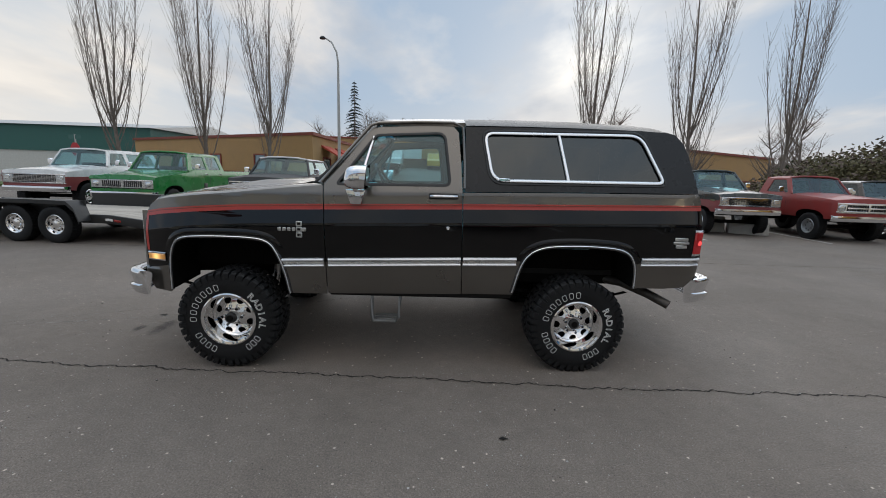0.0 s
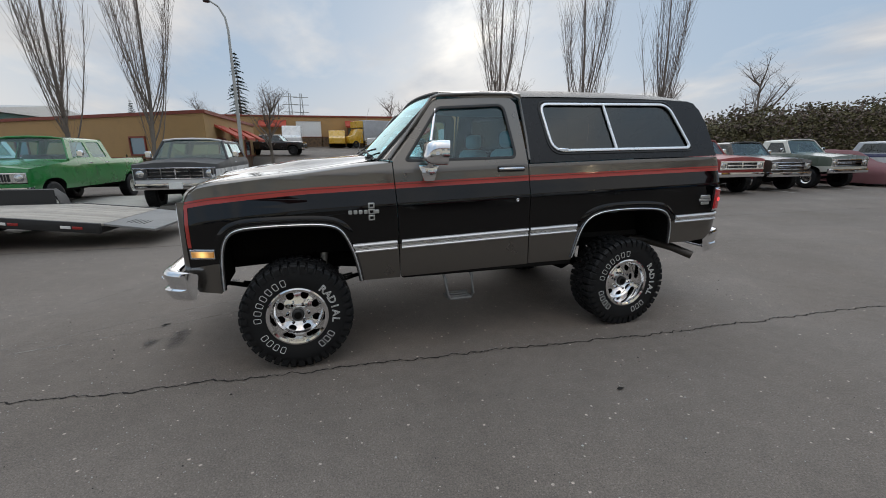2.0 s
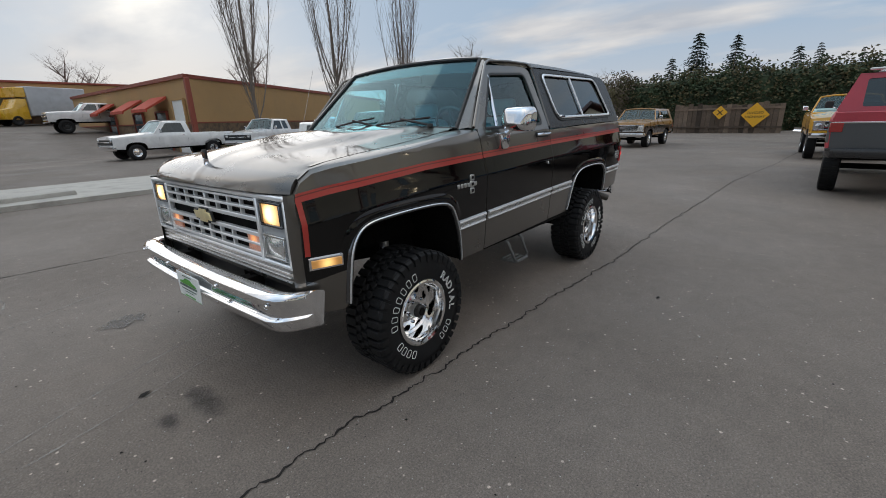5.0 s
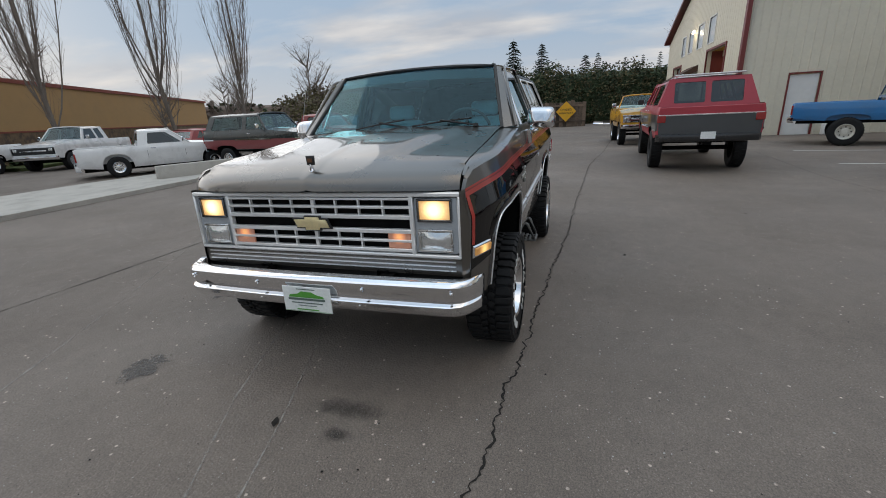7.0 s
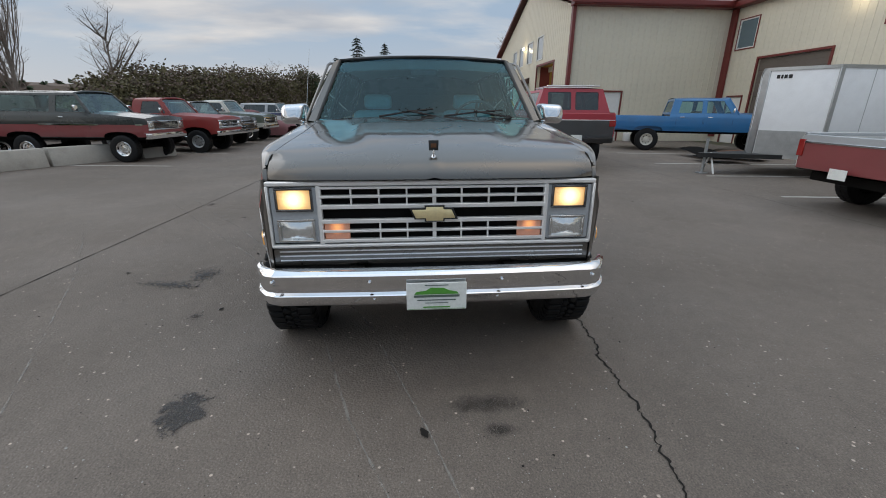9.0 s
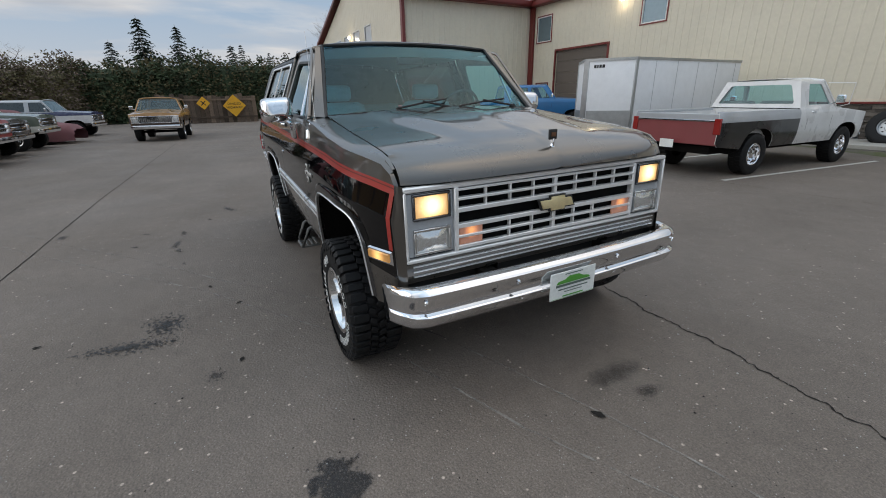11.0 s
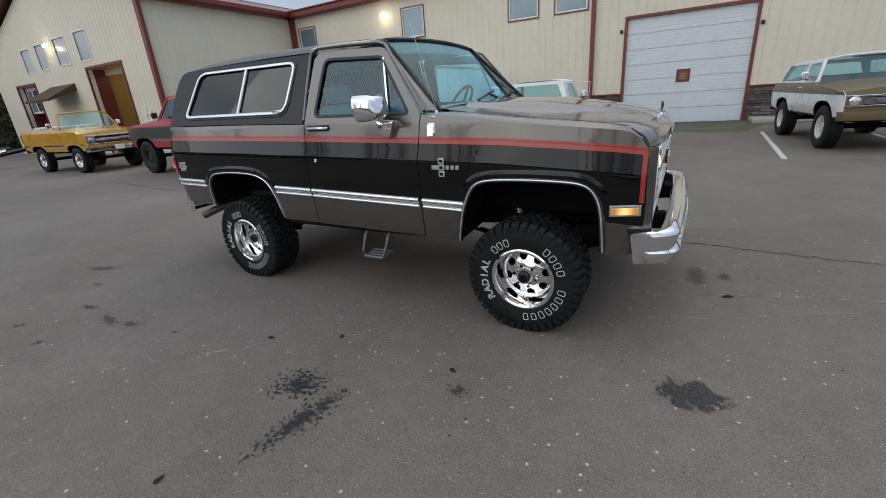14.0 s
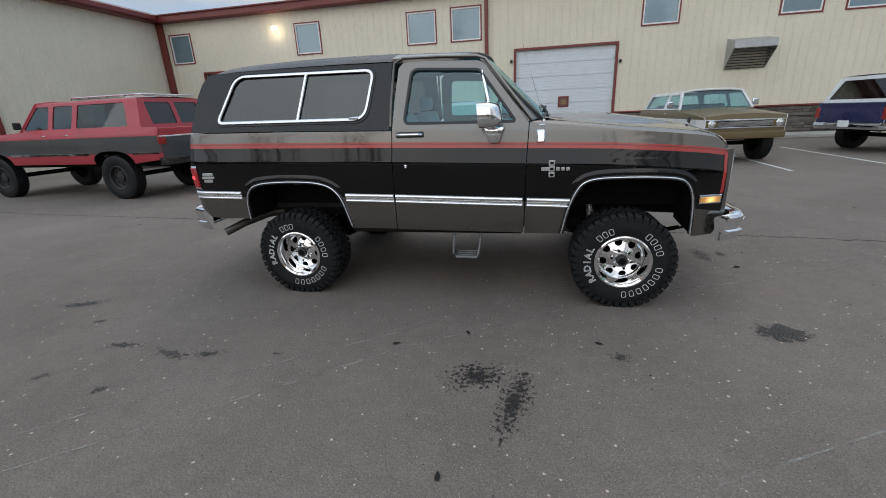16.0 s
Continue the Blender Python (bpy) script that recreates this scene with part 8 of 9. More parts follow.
def grit():
    """Loose chips and grit; too many to count."""
    rng = random.Random(11)
    me = Mesh()
    for i in range(7000):
        a, r = rng.uniform(0, 6.28), 1.2 + abs(rng.gauss(0, 1)) * 3.0
        x, y = -0.8 + r * math.cos(a) * 1.35, r * math.sin(a)
        if abs(x) < 1.9 and abs(y) < 0.8:
            continue
        d = rng.uniform(0.0015, 0.004) * (2.0 if rng.random() < 0.05 else 1)
        t = rng.uniform(0, 6.28)
        pts = [(x + d * math.cos(t + k * 1.57) * rng.uniform(0.7, 1.3), y + d * math.sin(t + k * 1.57) * rng.uniform(0.7, 1.3), 0.002) for k in range(4)]
        me.add(pts + [(x, y, 0.002 + d * 0.8)], [(0, 1, 4), (1, 2, 4), (2, 3, 4), (3, 0, 4)], PEBBLE if rng.random() < 0.75 else CRACK)
    return tagged(part("loose_grit", me, None, "", 0), "pale stone chips scattered over the asphalt", "grit", "", "stuff")


grit()
for i, (a, b) in enumerate((((-3.96, -11.2), (-3.76, -6.32)), ((-5.95, -10.8), (-5.86, -5.8)), ((-8.0, -10.8), (-8.03, -6.6)), ((0.15, -11.3), (0.62, -6.4)), ((2.6, -11.2), (2.95, -6.6)), ((5.2, -11.2), (5.45, -6.9)), ((7.5, -11.2), (7.88, -7.0)), ((10.3, -11.4), (10.92, -7.3)), ((10.6, 6.3), (10.95, 11.2)), ((13.9, 6.4), (14.1, 11.2)), ((16.6, 6.4), (16.8, 11.2)), ((7.3, 6.4), (7.6, 11)))):
    ribbon("parking_line", [a, b], 0.09, LINEPAINT, 0.0045, "worn white parking line on the asphalt", "road marking", 0.0, 70 + i, 0.25)

# ---- far side: apron, kerbs, islands ----
tagged(part("pavement", Mesh().prism([(-40, 9.0), (1.2, 8.75), (5.2, 8.9), (7.6, 10.6), (7.4, 11.6), (4.3, 12.1), (-40, 12.6)], 0.0, 0.10, CONCRETE, "z")), "pale concrete footway strip beside the service road", "pavement", kind="structure")
tagged(part("grass_island", Mesh().prism(rounded([(-7.5, 19.6), (-3.0, 19.6), (-2.6, 30), (-7.5, 30)], 0.8, 5), 0.0, 0.15, LAWN, "z")), "grass island with concrete kerb", "grass", kind="structure")
tagged(part("kerb_3", Mesh().prism(rounded([(-7.7, 19.4), (-2.8, 19.4), (-2.4, 30.2), (-7.7, 30.2)], 0.9, 5), 0.0, 0.12, CONCRETE, "z")), "concrete kerb round the grass island", "kerb", kind="structure")
tagged(part("verge_strip", Mesh().box((-40, 21.0, 0), (-7.9, 24.2, 0.13), LAWN)), "grass strip before the tan building", "grass", kind="structure")
tagged(part("verge_strip", Mesh().prism([(8.0, 21.6), (30, 33.9), (29, 36.0), (8.0, 24.2)], 0, 0.13, LAWN, "z")), "grass strip before the tan building", "grass", kind="structure")

for m, ln_ in ((pose(8.2, 8.85, 0, 0, 0, -29), 2.1), (pose(6.2, 9.85, 0, 0, 0, -25), 2.2), (pose(9.6, 8.0, 0, 0, 0, -29), 1.0)):
    me = Mesh().prism([(-0.22, 0), (0.22, 0), (0.13, 0.46 if ln_ > 1.5 else 0.3), (-0.13, 0.46 if ln_ > 1.5 else 0.3)], -ln_ / 2, ln_ / 2, CONCRETE, "x", None, 0.02)
    o = tagged(part("concrete_barrier", me), "low stained concrete barrier on the asphalt", "barrier", "concrete barriers")
    o.matrix_basis = m
for m, out_ in ((pose(-2.95, 8.9, 0, 0, 0, 70), [(-0.95, 0), (0.85, 0), (0.85, 0.45), (-0.25, 0.42), (-0.85, 0.22), (-0.95, 0.16)]), (pose(-1.75, 9.75, 0, 0, 0, 8), [(-0.7, 0), (0.7, 0), (0.66, 0.2), (-0.66, 0.2)])):
    me = Mesh().prism(out_, -0.42, 0.42, CONCRETE, "y", None, 0.04)
    o = tagged(part("concrete_barrier", me), "stained wedge-ended concrete barrier beside a wagon", "barrier", "concrete barriers")
    o.matrix_basis = m

# ---- trees, hedges, distance ----
def limb(me, p, d, length, r, rng, up, mat, seg=5, sides=5, curl=0.08):
    """A tapering branch that bends upwards; returns its points."""
    pts = [Vector(p)]
    d = Vector(d).normalized()
    for i in range(seg):
        d = (d + Vector((rng.gauss(0, curl), rng.gauss(0, curl), up))).normalized()
        pts.append(pts[-1] + d * (length / seg))
    me.tube(pts, [max(0.004, r * (1 - 0.85 * i / seg)) for i in range(seg + 1)], mat, sides, None, False)
    return pts


def poplar(height, seed):
    """Bare columnar poplar: upright leaders and steep twigs."""
    rng = random.Random(seed)
    tr, tw = Mesh(), Mesh()
    main = limb(tr, (0, 0, 0), (rng.gauss(0, 0.03), rng.gauss(0, 0.03), 1), height, 0.12, rng, 0.3, BARK, 9, 8, 0.03)
    leaders = [main]
    for i in range(16):
        z = rng.uniform(0.4, height * 0.34)
        a = rng.uniform(0, 6.28)
        k = z / height * 9
        j = int(k)
        p = main[j].lerp(main[j + 1], k - j)
        q = limb(tr, p, (math.cos(a) * 0.56, math.sin(a) * 0.56, 1.0), (height - z) * rng.uniform(0.55, 0.98), rng.uniform(0.022, 0.048), rng, 0.30, BARK, 8, 5, 0.04)
        leaders.append(q)
    for L in leaders:
        for _ in range(42):
            k = rng.uniform(0.8, len(L) - 1.05)
            j = int(k)
            p = L[j].lerp(L[j + 1], k - j)
            a = rng.uniform(0, 6.28)
            limb(tw, p, (math.cos(a) * 0.42, math.sin(a) * 0.42, 1.0), rng.uniform(0.5, 2.4), rng.uniform(0.005, 0.011), rng, 0.12, TWIG, 3, 3, 0.07)
    return tr.data("trunk"), tw.data("twigs", 0)


def bare_tree(height, seed, spread=0.8):
    rng = random.Random(seed)
    tr, tw = Mesh(), Mesh()
    main = limb(tr, (0, 0, 0), (0, 0, 1), height * 0.75, height * 0.022, rng, 0.12, BARK, 7, 7, 0.06)
    for i in range(16):
        k = rng.uniform(2.0, 6.8)
        j = int(k)
        p = main[j].lerp(main[j + 1], k - j) if j < 7 else main[-1]
        a = rng.uniform(0, 6.28)
        b = limb(tr, p, (math.cos(a) * spread, math.sin(a) * spread, 0.7), height * rng.uniform(0.28, 0.5) * (1.2 - k / 14), height * 0.009, rng, 0.07, BARK, 6, 4, 0.14)
        for _ in range(11):
            k2 = rng.uniform(1, 5.9)
            j2 = int(k2)
            a2 = rng.uniform(0, 6.28)
            c = limb(tw, b[j2], (math.cos(a2), math.sin(a2), 0.6), height * rng.uniform(0.08, 0.2), 0.014, rng, 0.05, TWIG, 4, 3, 0.2)
            for _ in range(3):
                a3 = rng.uniform(0, 6.28)
                limb(tw, c[rng.randint(1, 3)], (math.cos(a3), math.sin(a3), 0.7), height * rng.uniform(0.04, 0.09), 0.008, rng, 0.05, TWIG, 2, 3, 0.2)
    return tr.data("trunk"), tw.data("twigs", 0)


def conifer(height, seed, width=0.22, full=1.0):
    """Drooping tiers of ragged needle sprays round a tapered trunk."""
    rng = random.Random(seed)
    tr, cr = Mesh(), Mesh()
    tr.tube([(0, 0, 0), (0, 0, height * 0.5), (0, 0, height)], [height * 0.016, height * 0.009, 0.01], BARK, 7)
    z = height * 0.08
    while z < height * 0.985:
        f = 1 - z / height
        n = int(6 + 7 * f * full)
        for i in range(n):
            a = rng.uniform(0, 6.28)
            L = height * width * (f ** 0.8) * rng.uniform(0.55, 1.15) + 0.15
            d = Vector((math.cos(a), math.sin(a), 0))
            side = Vector((-d.y, d.x, 0))
            k = max(3, int(L / 0.28))
            for j in range(k):
                t = (j + 0.6) / k
                c = Vector((0, 0, z)) + d * L * t + Vector((0, 0, -0.32 * L * t * t + rng.uniform(-0.06, 0.06)))
                s = (0.30 * (1 - 0.5 * t)) * rng.uniform(0.7, 1.3) * (0.5 + 0.04 * height)
                for q in (-1, 1):
                    tip = c + side * q * s + d * s * 0.6 + Vector((0, 0, -s * 0.45))
                    cr.add([c - d * s * 0.3, c + d * s * 0.5 + Vector((0, 0, s * 0.12)), tip], [(0, 1, 2)], CONIFER)
                cr.add([c - d * s * 0.5, c + d * s * 0.9 - Vector((0, 0, s * 0.3)), c + Vector((0, 0, s * 0.4))], [(0, 1, 2)], CONIFER)
        z += height * 0.028 * rng.uniform(0.7, 1.3)
    return tr.data("trunk"), cr.data("crown", 0)


def plant(name, label, category, meshes, places, group):
    for x, y, s, turn in places:
        o = thing(name, label, category, pose(x, y, 0, 0, 0, turn) @ Matrix.Scale(s, 4), group)
        for nm, d in zip(("trunk", "crown"), meshes):
            part(nm, d, o)


plant("poplar_tree", "tall bare columnar poplar with upright limbs", "tree", poplar(14.0, 3), [(10.4, 22.6, 1.0, 20), (22.4, 22.3, 1.0, 200), (-13.2, 22.3, 0.95, 80)], "poplars along the road")
plant("poplar_tree", "tall bare columnar poplar with upright limbs", "tree", poplar(13.5, 8), [(16.6, 22.3, 1.04, 100), (-9.8, 22.5, 0.95, 0), (-18.2, 22.3, 1.0, 140)], "poplars along the road")
plant("street_tree", "small bare street tree on a grass island", "tree", bare_tree(6.5, 5, 0.6), [(-4.4, 28.7, 0.95, 0)], "bare trees")
plant("street_tree", "bare spreading tree beyond the hedge", "tree", bare_tree(9.0, 9), [(34, 24, 1.0, 0), (28, 27, 0.8, 120), (9.5, 62, 1.1, 40), (12.5, 64, 1.0, 70), (-16, 60, 1.0, 30), (40, -10.5, 1.15, 90), (16.5, 34, 0.9, 200), (19.5, 26.5, 0.55, 20), (24.5, 25.5, 0.6, 60), (52, 17, 0.75, 30), (36, 16.5, 0.45, 220)], "bare trees")
CF3 = conifer(9, 6, 0.34, 3.0)
CF1, CF2 = conifer(16, 2, 0.2, 1.5), conifer(12, 4, 0.28, 1.9)
plant("conifer_tree", "dark ragged conifer beyond the buildings", "tree", CF1, [(-12.6, 70, 1.02, 0), (-29, 75, 0.6, 50), (58, -14, 0.55, 60), (64, -9, 0.5, 10), (70, -12, 0.55, 200), (66, -17, 0.55, 120), (80, -18, 0.6, 20)], "conifers")
plant("conifer_tree", "dark full conifer above the hedge", "tree", CF2, [(57, -3, 0.66, 10), (60, -6.5, 0.62, 70), (40, 19.5, 0.42, 30), (62, 1.0, 0.55, 140), (58, 13, 0.48, 60)], "conifers")
plant("conifer_tree", "bushy dark evergreen above the hedge", "tree", CF3, [(46, 6.0, 0.98, 0), (48, 3.2, 0.95, 90), (50, 9, 0.8, 30), (50, -1.5, 0.8, 10)], "conifers")


def hedge(name, label, path, width, heights, mats, seed, leaf=0.16, dens=34):
    """A lumpy bank of small leaves round a dark core, with an uneven top."""
    rng = random.Random(seed)
    me = Mesh()
    core = []
    for i in range(len(path)):
        (x, y), h = path[i], heights[i]
        a, b = path[max(0, i - 1)], path[min(len(path) - 1, i + 1)]
        d = Vector((b[0] - a[0], b[1] - a[1], 0)).normalized()
        n = Vector((-d.y, d.x, 0))
        core.append([tuple(Vector((x, y, 0)) + n * width * k * 0.42 + Vector((0, 0, z * h * 0.82))) for k, z in ((-1, 0), (-0.95, 0.5), (-0.6, 0.9), (0, 1), (0.6, 0.9), (0.95, 0.5), (1, 0))])
    me.grid(core, mats[0])
    for i in range(len(path) - 1):
        p0, p1 = Vector((*path[i], 0)), Vector((*path[i + 1], 0))
        L = (p1 - p0).length
        d = (p1 - p0).normalized()
        n = Vector((-d.y, d.x, 0))
        for _ in range(int(L * dens)):
            t = rng.random()
            h = (heights[i] + (heights[i + 1] - heights[i]) * t)
            c = p0.lerp(p1, t)
            h *= 0.9 + 0.22 * noise.noise(Vector((c.x * 0.35, c.y * 0.35, seed)))
            a = rng.uniform(-0.15, 3.29)
            r = rng.uniform(0.86, 1.06)
            q = c + n * math.cos(a) * width * 0.5 * r + Vector((0, 0, max(0.05, math.sin(a)) ** 0.6 * h * r))
            if rng.random() < 0.62:
                zz = rng.random() * 0.9
                out = lerp(zz, [0, 0.45, 0.78, 0.92], [0.46, 0.44, 0.31, 0.12]) + rng.uniform(-0.02, 0.05)
                q = c + n * rng.choice((-1, 1)) * out * width + Vector((0, 0, zz * h + 0.05))
            if rng.random() < 0.06:
                q.z += rng.uniform(0, 0.35)
            mt = mats[0] if rng.random() < 0.6 else mats[1]
            for _ in range(7):
                o = q + Vector((rng.gauss(0, 0.17), rng.gauss(0, 0.17), rng.gauss(0, 0.15)))
                u = Vector((rng.gauss(0, 1), rng.gauss(0, 1), rng.gauss(0, 0.6))).normalized() * leaf
                w = u.cross(Vector((rng.gauss(0, 1), rng.gauss(0, 1), rng.gauss(0, 1)))).normalized() * leaf * 0.55
                me.add([o - u, o + w, o + u, o - w], [(0, 1, 2, 3)], mt)
    return tagged(part(name, me, None, "", 0), label, "hedge", "", "stuff")


hedge("bramble_hedge", "overgrown brown-green bramble hedge behind the parked row", [(15.5, 15.6), (18, 15.0), (22, 14.6), (28, 14.2), (34, 13.0), (40, 10.0)], 3.0, [1.4, 3.0, 3.7, 4.2, 4.4, 4.7], (HEDGE, TWIG), 5, 0.10, 230)
hedge("evergreen_hedge", "dense dark evergreen hedge behind the timber stack", [(39.6, 11.0), (39.8, 5), (40, 0), (41, -5), (42, -10), (44, -16)], 4.0, [4.7, 5.2, 5.4, 5.5, 5.7, 6.0], (HEDGE2, HEDGE), 7, 0.13, 200)
hedge("low_shrubs", "clipped shrubs before the tan building", [(9.0, 23.9), (14, 26.6), (22, 31.1), (33, 37.2)], 0.8, [0.6, 0.7, 0.7, 0.8], (HEDGE, HEDGE2), 9, 0.10, 24)
hedge("low_shrubs", "clipped shrubs before the tan building", [(-26, 35.0), (-20, 31.2), (-13, 26.8), (-9, 24.2)], 0.9, [0.9, 0.8, 0.9, 0.9], (HEDGE2, HEDGE), 10, 0.12, 24)
hedge("far_trees", "distant bare woodland beyond the roofs", [(-60, 95), (-20, 90), (20, 92), (60, 80), (110, 60), (130, 20), (120, -30)], 9.0, [6, 7.5, 6, 6.5, 7, 6.5, 8], (TWIG, HEDGE2), 12, 0.6, 7)
hl = Mesh()
rows = []
for i in range(41):
    a = radians(-40 + 5 * i)
    h = 20 + 14 * noise.noise(Vector((i * 0.23, 0.5, 2))) + 6 * noise.noise(Vector((i * 0.9, 1, 2)))
    rows.append([(700 * math.cos(a), 700 * math.sin(a), 0), (720 * math.cos(a), 720 * math.sin(a), max(4, h)), (760 * math.cos(a), 760 * math.sin(a), 0)])
hl.grid(rows, HILL)
tagged(part("backdrop", hl), "low wooded hills on the horizon", "hills", kind="structure")


# ---- tan business-park buildings ----
def tan_block(name, x0, y0, x1, y1, h, label, zs=1.15):
    o = thing(name, label, "building", kind="structure")
    part("wall", Mesh().box((x0, y0, 0), (x1, y1, h), TAN), o)
    part("stone_base", Mesh().box((x0 - 0.08, y0 - 0.08, 0), (x1 + 0.08, y1 + 0.08, zs), TANLOW), o)
    part("base_cap", Mesh().box((x0 - 0.11, y0 - 0.11, zs), (x1 + 0.11, y1 + 0.11, zs + 0.07), BRICKRED), o)
    part("parapet", Mesh().box((x0 - 0.12, y0 - 0.12, h), (x1 + 0.12, y1 + 0.12, h + 0.2), BRICKRED, 0.03), o)
    return o


def opening(o, axis, at, c, z0, w, h, kind):
    """A door or window with frame on a wall that faces -y (axis y), -x or +x."""
    if axis == "y":
        m = Matrix.Translation((c, at, 0)) @ Matrix.Rotation(math.pi, 4, "Z")
    else:
        m = Matrix.Translation((at, c, 0)) @ Matrix.Rotation(math.pi / 2 if axis == "-x" else -math.pi / 2, 4, "Z")
    nm = "door" if kind in ("white", "glassdoor") else "window"
    b = part(nm, Mesh().box((-w / 2, -0.05, z0), (w / 2, 0.02, z0 + h), WHITEPAINT if kind == "white" else WINDOWGLASS), o)
    b.matrix_basis = m
    fr = Mesh()
    for lo, hi in (((-w / 2 - 0.1, -0.05, z0 - 0.08), (-w / 2, 0.08, z0 + h + 0.1)), ((w / 2, -0.05, z0 - 0.08), (w / 2 + 0.1, 0.08, z0 + h + 0.1)), ((-w / 2, -0.05, z0 + h), (w / 2, 0.08, z0 + h + 0.1)), ((-w / 2, -0.05, z0 - 0.08), (w / 2, 0.08, z0))):
        fr.box(lo, hi, BRICKRED if kind != "white" else TAN)
    part("frame", fr, b)
    return b


def awning(axis, at, c, w, z=2.45):
    m = (Matrix.Translation((at, c, 0)) @ Matrix.Rotation(math.pi / 2 if axis == "-x" else -math.pi / 2, 4, "Z")) if axis != "y" else Matrix.Translation((c, at, 0)) @ Matrix.Rotation(math.pi, 4, "Z")
    me = Mesh().prism([(0, z + 0.75), (1.2, z + 0.05), (1.2, z - 0.12), (1.15, z - 0.12), (1.1, z), (0, z + 0.6)], -w / 2, w / 2, AWNING, "x")
    a = part("awning", me)
    a.matrix_basis = m
    return tagged(a, "red canvas awning over an entrance", "awning", "red awnings", "structure")


b1 = thing("tan_building_1", "long tan stucco business building with terracotta parapet", "building", kind="structure")


def footprint(d):
    """The skewed block's outline, grown by d."""
    return [(-7.55 + d, 24.4 - d), (-6.8 + d, 38.1 + d), (-27.7 - d, 50 + d), (-27.7 - d, 37.6 - d)]


part("wall", Mesh().prism(footprint(0), 0, 3.7, TAN, "z"), b1)
part("stone_base", Mesh().prism(footprint(0.06), 0, 1.15, TANLOW, "z"), b1)
part("base_cap", Mesh().prism(footprint(0.09), 1.15, 1.22, BRICKRED, "z"), b1)
part("parapet", Mesh().prism(footprint(0.1), 3.7, 3.9, BRICKRED, "z"), b1)
SKEW = [Matrix.Translation((-7.55, 24.4, 0)) @ Matrix.Rotation(radians(q), 4, "Z") @ Matrix.Translation((7.55, -24.4, 0)) for q in (-33.2, -3.1)]
for c in (-13.0, -18.5, -24):
    w = opening(b1, "y", 24.4, c, 1.4, 1.2, 1.0, "win")
    w.matrix_basis = SKEW[0] @ w.matrix_basis
for c in (27.5, 31.0, 35.0):
    w = opening(b1, "x", -7.55, c, 0, 1.6, 2.3, "glassdoor")
    w.matrix_basis = SKEW[1] @ w.matrix_basis
    aw = awning("x", -7.55, c, 2.4)
    aw.matrix_basis = SKEW[1] @ aw.matrix_basis
b2 = thing("tan_building_2", "long tan stucco business building with stone base", "building", kind="structure")
B2 = [(7.1, 23.7), (36.3, 40.0), (28.0, 54.0), (6.6, 47.0)]
B2_END = Matrix.Translation((7.1, 23.7, 0)) @ Matrix.Rotation(math.atan2(0.5, 23.3), 4, "Z") @ Matrix.Translation((-7.1, -23.7, 0))


def grown(pts, d):
    """An outline pushed outwards from its middle by about d."""
    cx_, cy_ = sum(p[0] for p in pts) / len(pts), sum(p[1] for p in pts) / len(pts)
    return [(x + d * (1 if x > cx_ else -1), y + d * (1 if y > cy_ else -1)) for x, y in pts]


part("wall", Mesh().prism(B2, 0, 4.0, TAN, "z"), b2)
part("stone_base", Mesh().prism(grown(B2, 0.08), 0, 1.62, TANLOW, "z"), b2)
part("base_cap", Mesh().prism(grown(B2, 0.11), 1.62, 1.70, BRICKRED, "z"), b2)
part("parapet", Mesh().prism(grown(B2, 0.12), 4.0, 4.2, BRICKRED, "z"), b2)
part("corner_post", Mesh().box((7.0, 23.5, 0), (7.25, 23.75, 4.0), BRICKRED, 0.02), b2)
for c in (27.7, 31.7, 37.2):
    w = opening(b2, "-x", 7.02, c, 0, 1.6, 2.3, "glassdoor")
    w.matrix_basis = B2_END @ w.matrix_basis
    aw = awning("-x", 7.02, c, 2.4)
    aw.matrix_basis = B2_END @ aw.matrix_basis
w = opening(b2, "-x", 7.02, 25.0, 0, 1.5, 2.9, "white")
w.matrix_basis = B2_END @ w.matrix_basis
# the parking court climbs away from the road
def court_z(y):
    return lerp(y, [26, 38, 55, 72], [0, 1.2, 2.2, 2.2])


rows = [[(-7.2, y, 0), (-4.6, y, court_z(y)), (11, y, court_z(y)), (11.2, y, -0.1)] for y in (26, 29, 32, 35.5)]
rows += [[(-16, y, court_z(y)), (-4.6, y, court_z(y)), (14, y, court_z(y)), (14.2, y, -0.1)] for y in (36.5, 38, 42, 46, 50, 55, 72)]
tagged(part("parking_court", Mesh().grid(rows, ROADTAR)), "asphalt parking court climbing gently away", "road", kind="structure")
UP = Matrix.Translation((0, 0, court_z(53.5)))
b3 = tan_block("tan_building_3", -14, 53.5, 14, 70, 3.6, "tan stucco building across a parking court")
opening(b3, "y", 53.5, -2.4, 0, 3.0, 3.1, "white")
opening(b3, "y", 53.5, 3.4, 0, 1.9, 2.3, "glassdoor")
opening(b3, "y", 53.5, 5.6, 0, 1.9, 2.3, "glassdoor")
b3.matrix_basis = UP
for c, w in ((-6.6, 3.2), (3.4, 2.6), (6.2, 2.4)):
    aw = awning("y", 53.5, c, w)
    aw.matrix_basis = UP @ aw.matrix_basis
tb = thing("teal_building", "distant teal and pale metal warehouse", "building", kind="structure")
part("wall", Mesh().box((-66, 42, 0), (-29, 66, 2.6), GREYWALL), tb)
part("upper_wall", Mesh().box((-66.1, 41.9, 2.6), (-28.9, 66.1, 5.2), TEAL), tb)
part("roof", Mesh().prism([(41.6, 5.2), (66.4, 5.2), (54, 6.6)], -66.4, -28.6, GALV, "x"), tb)

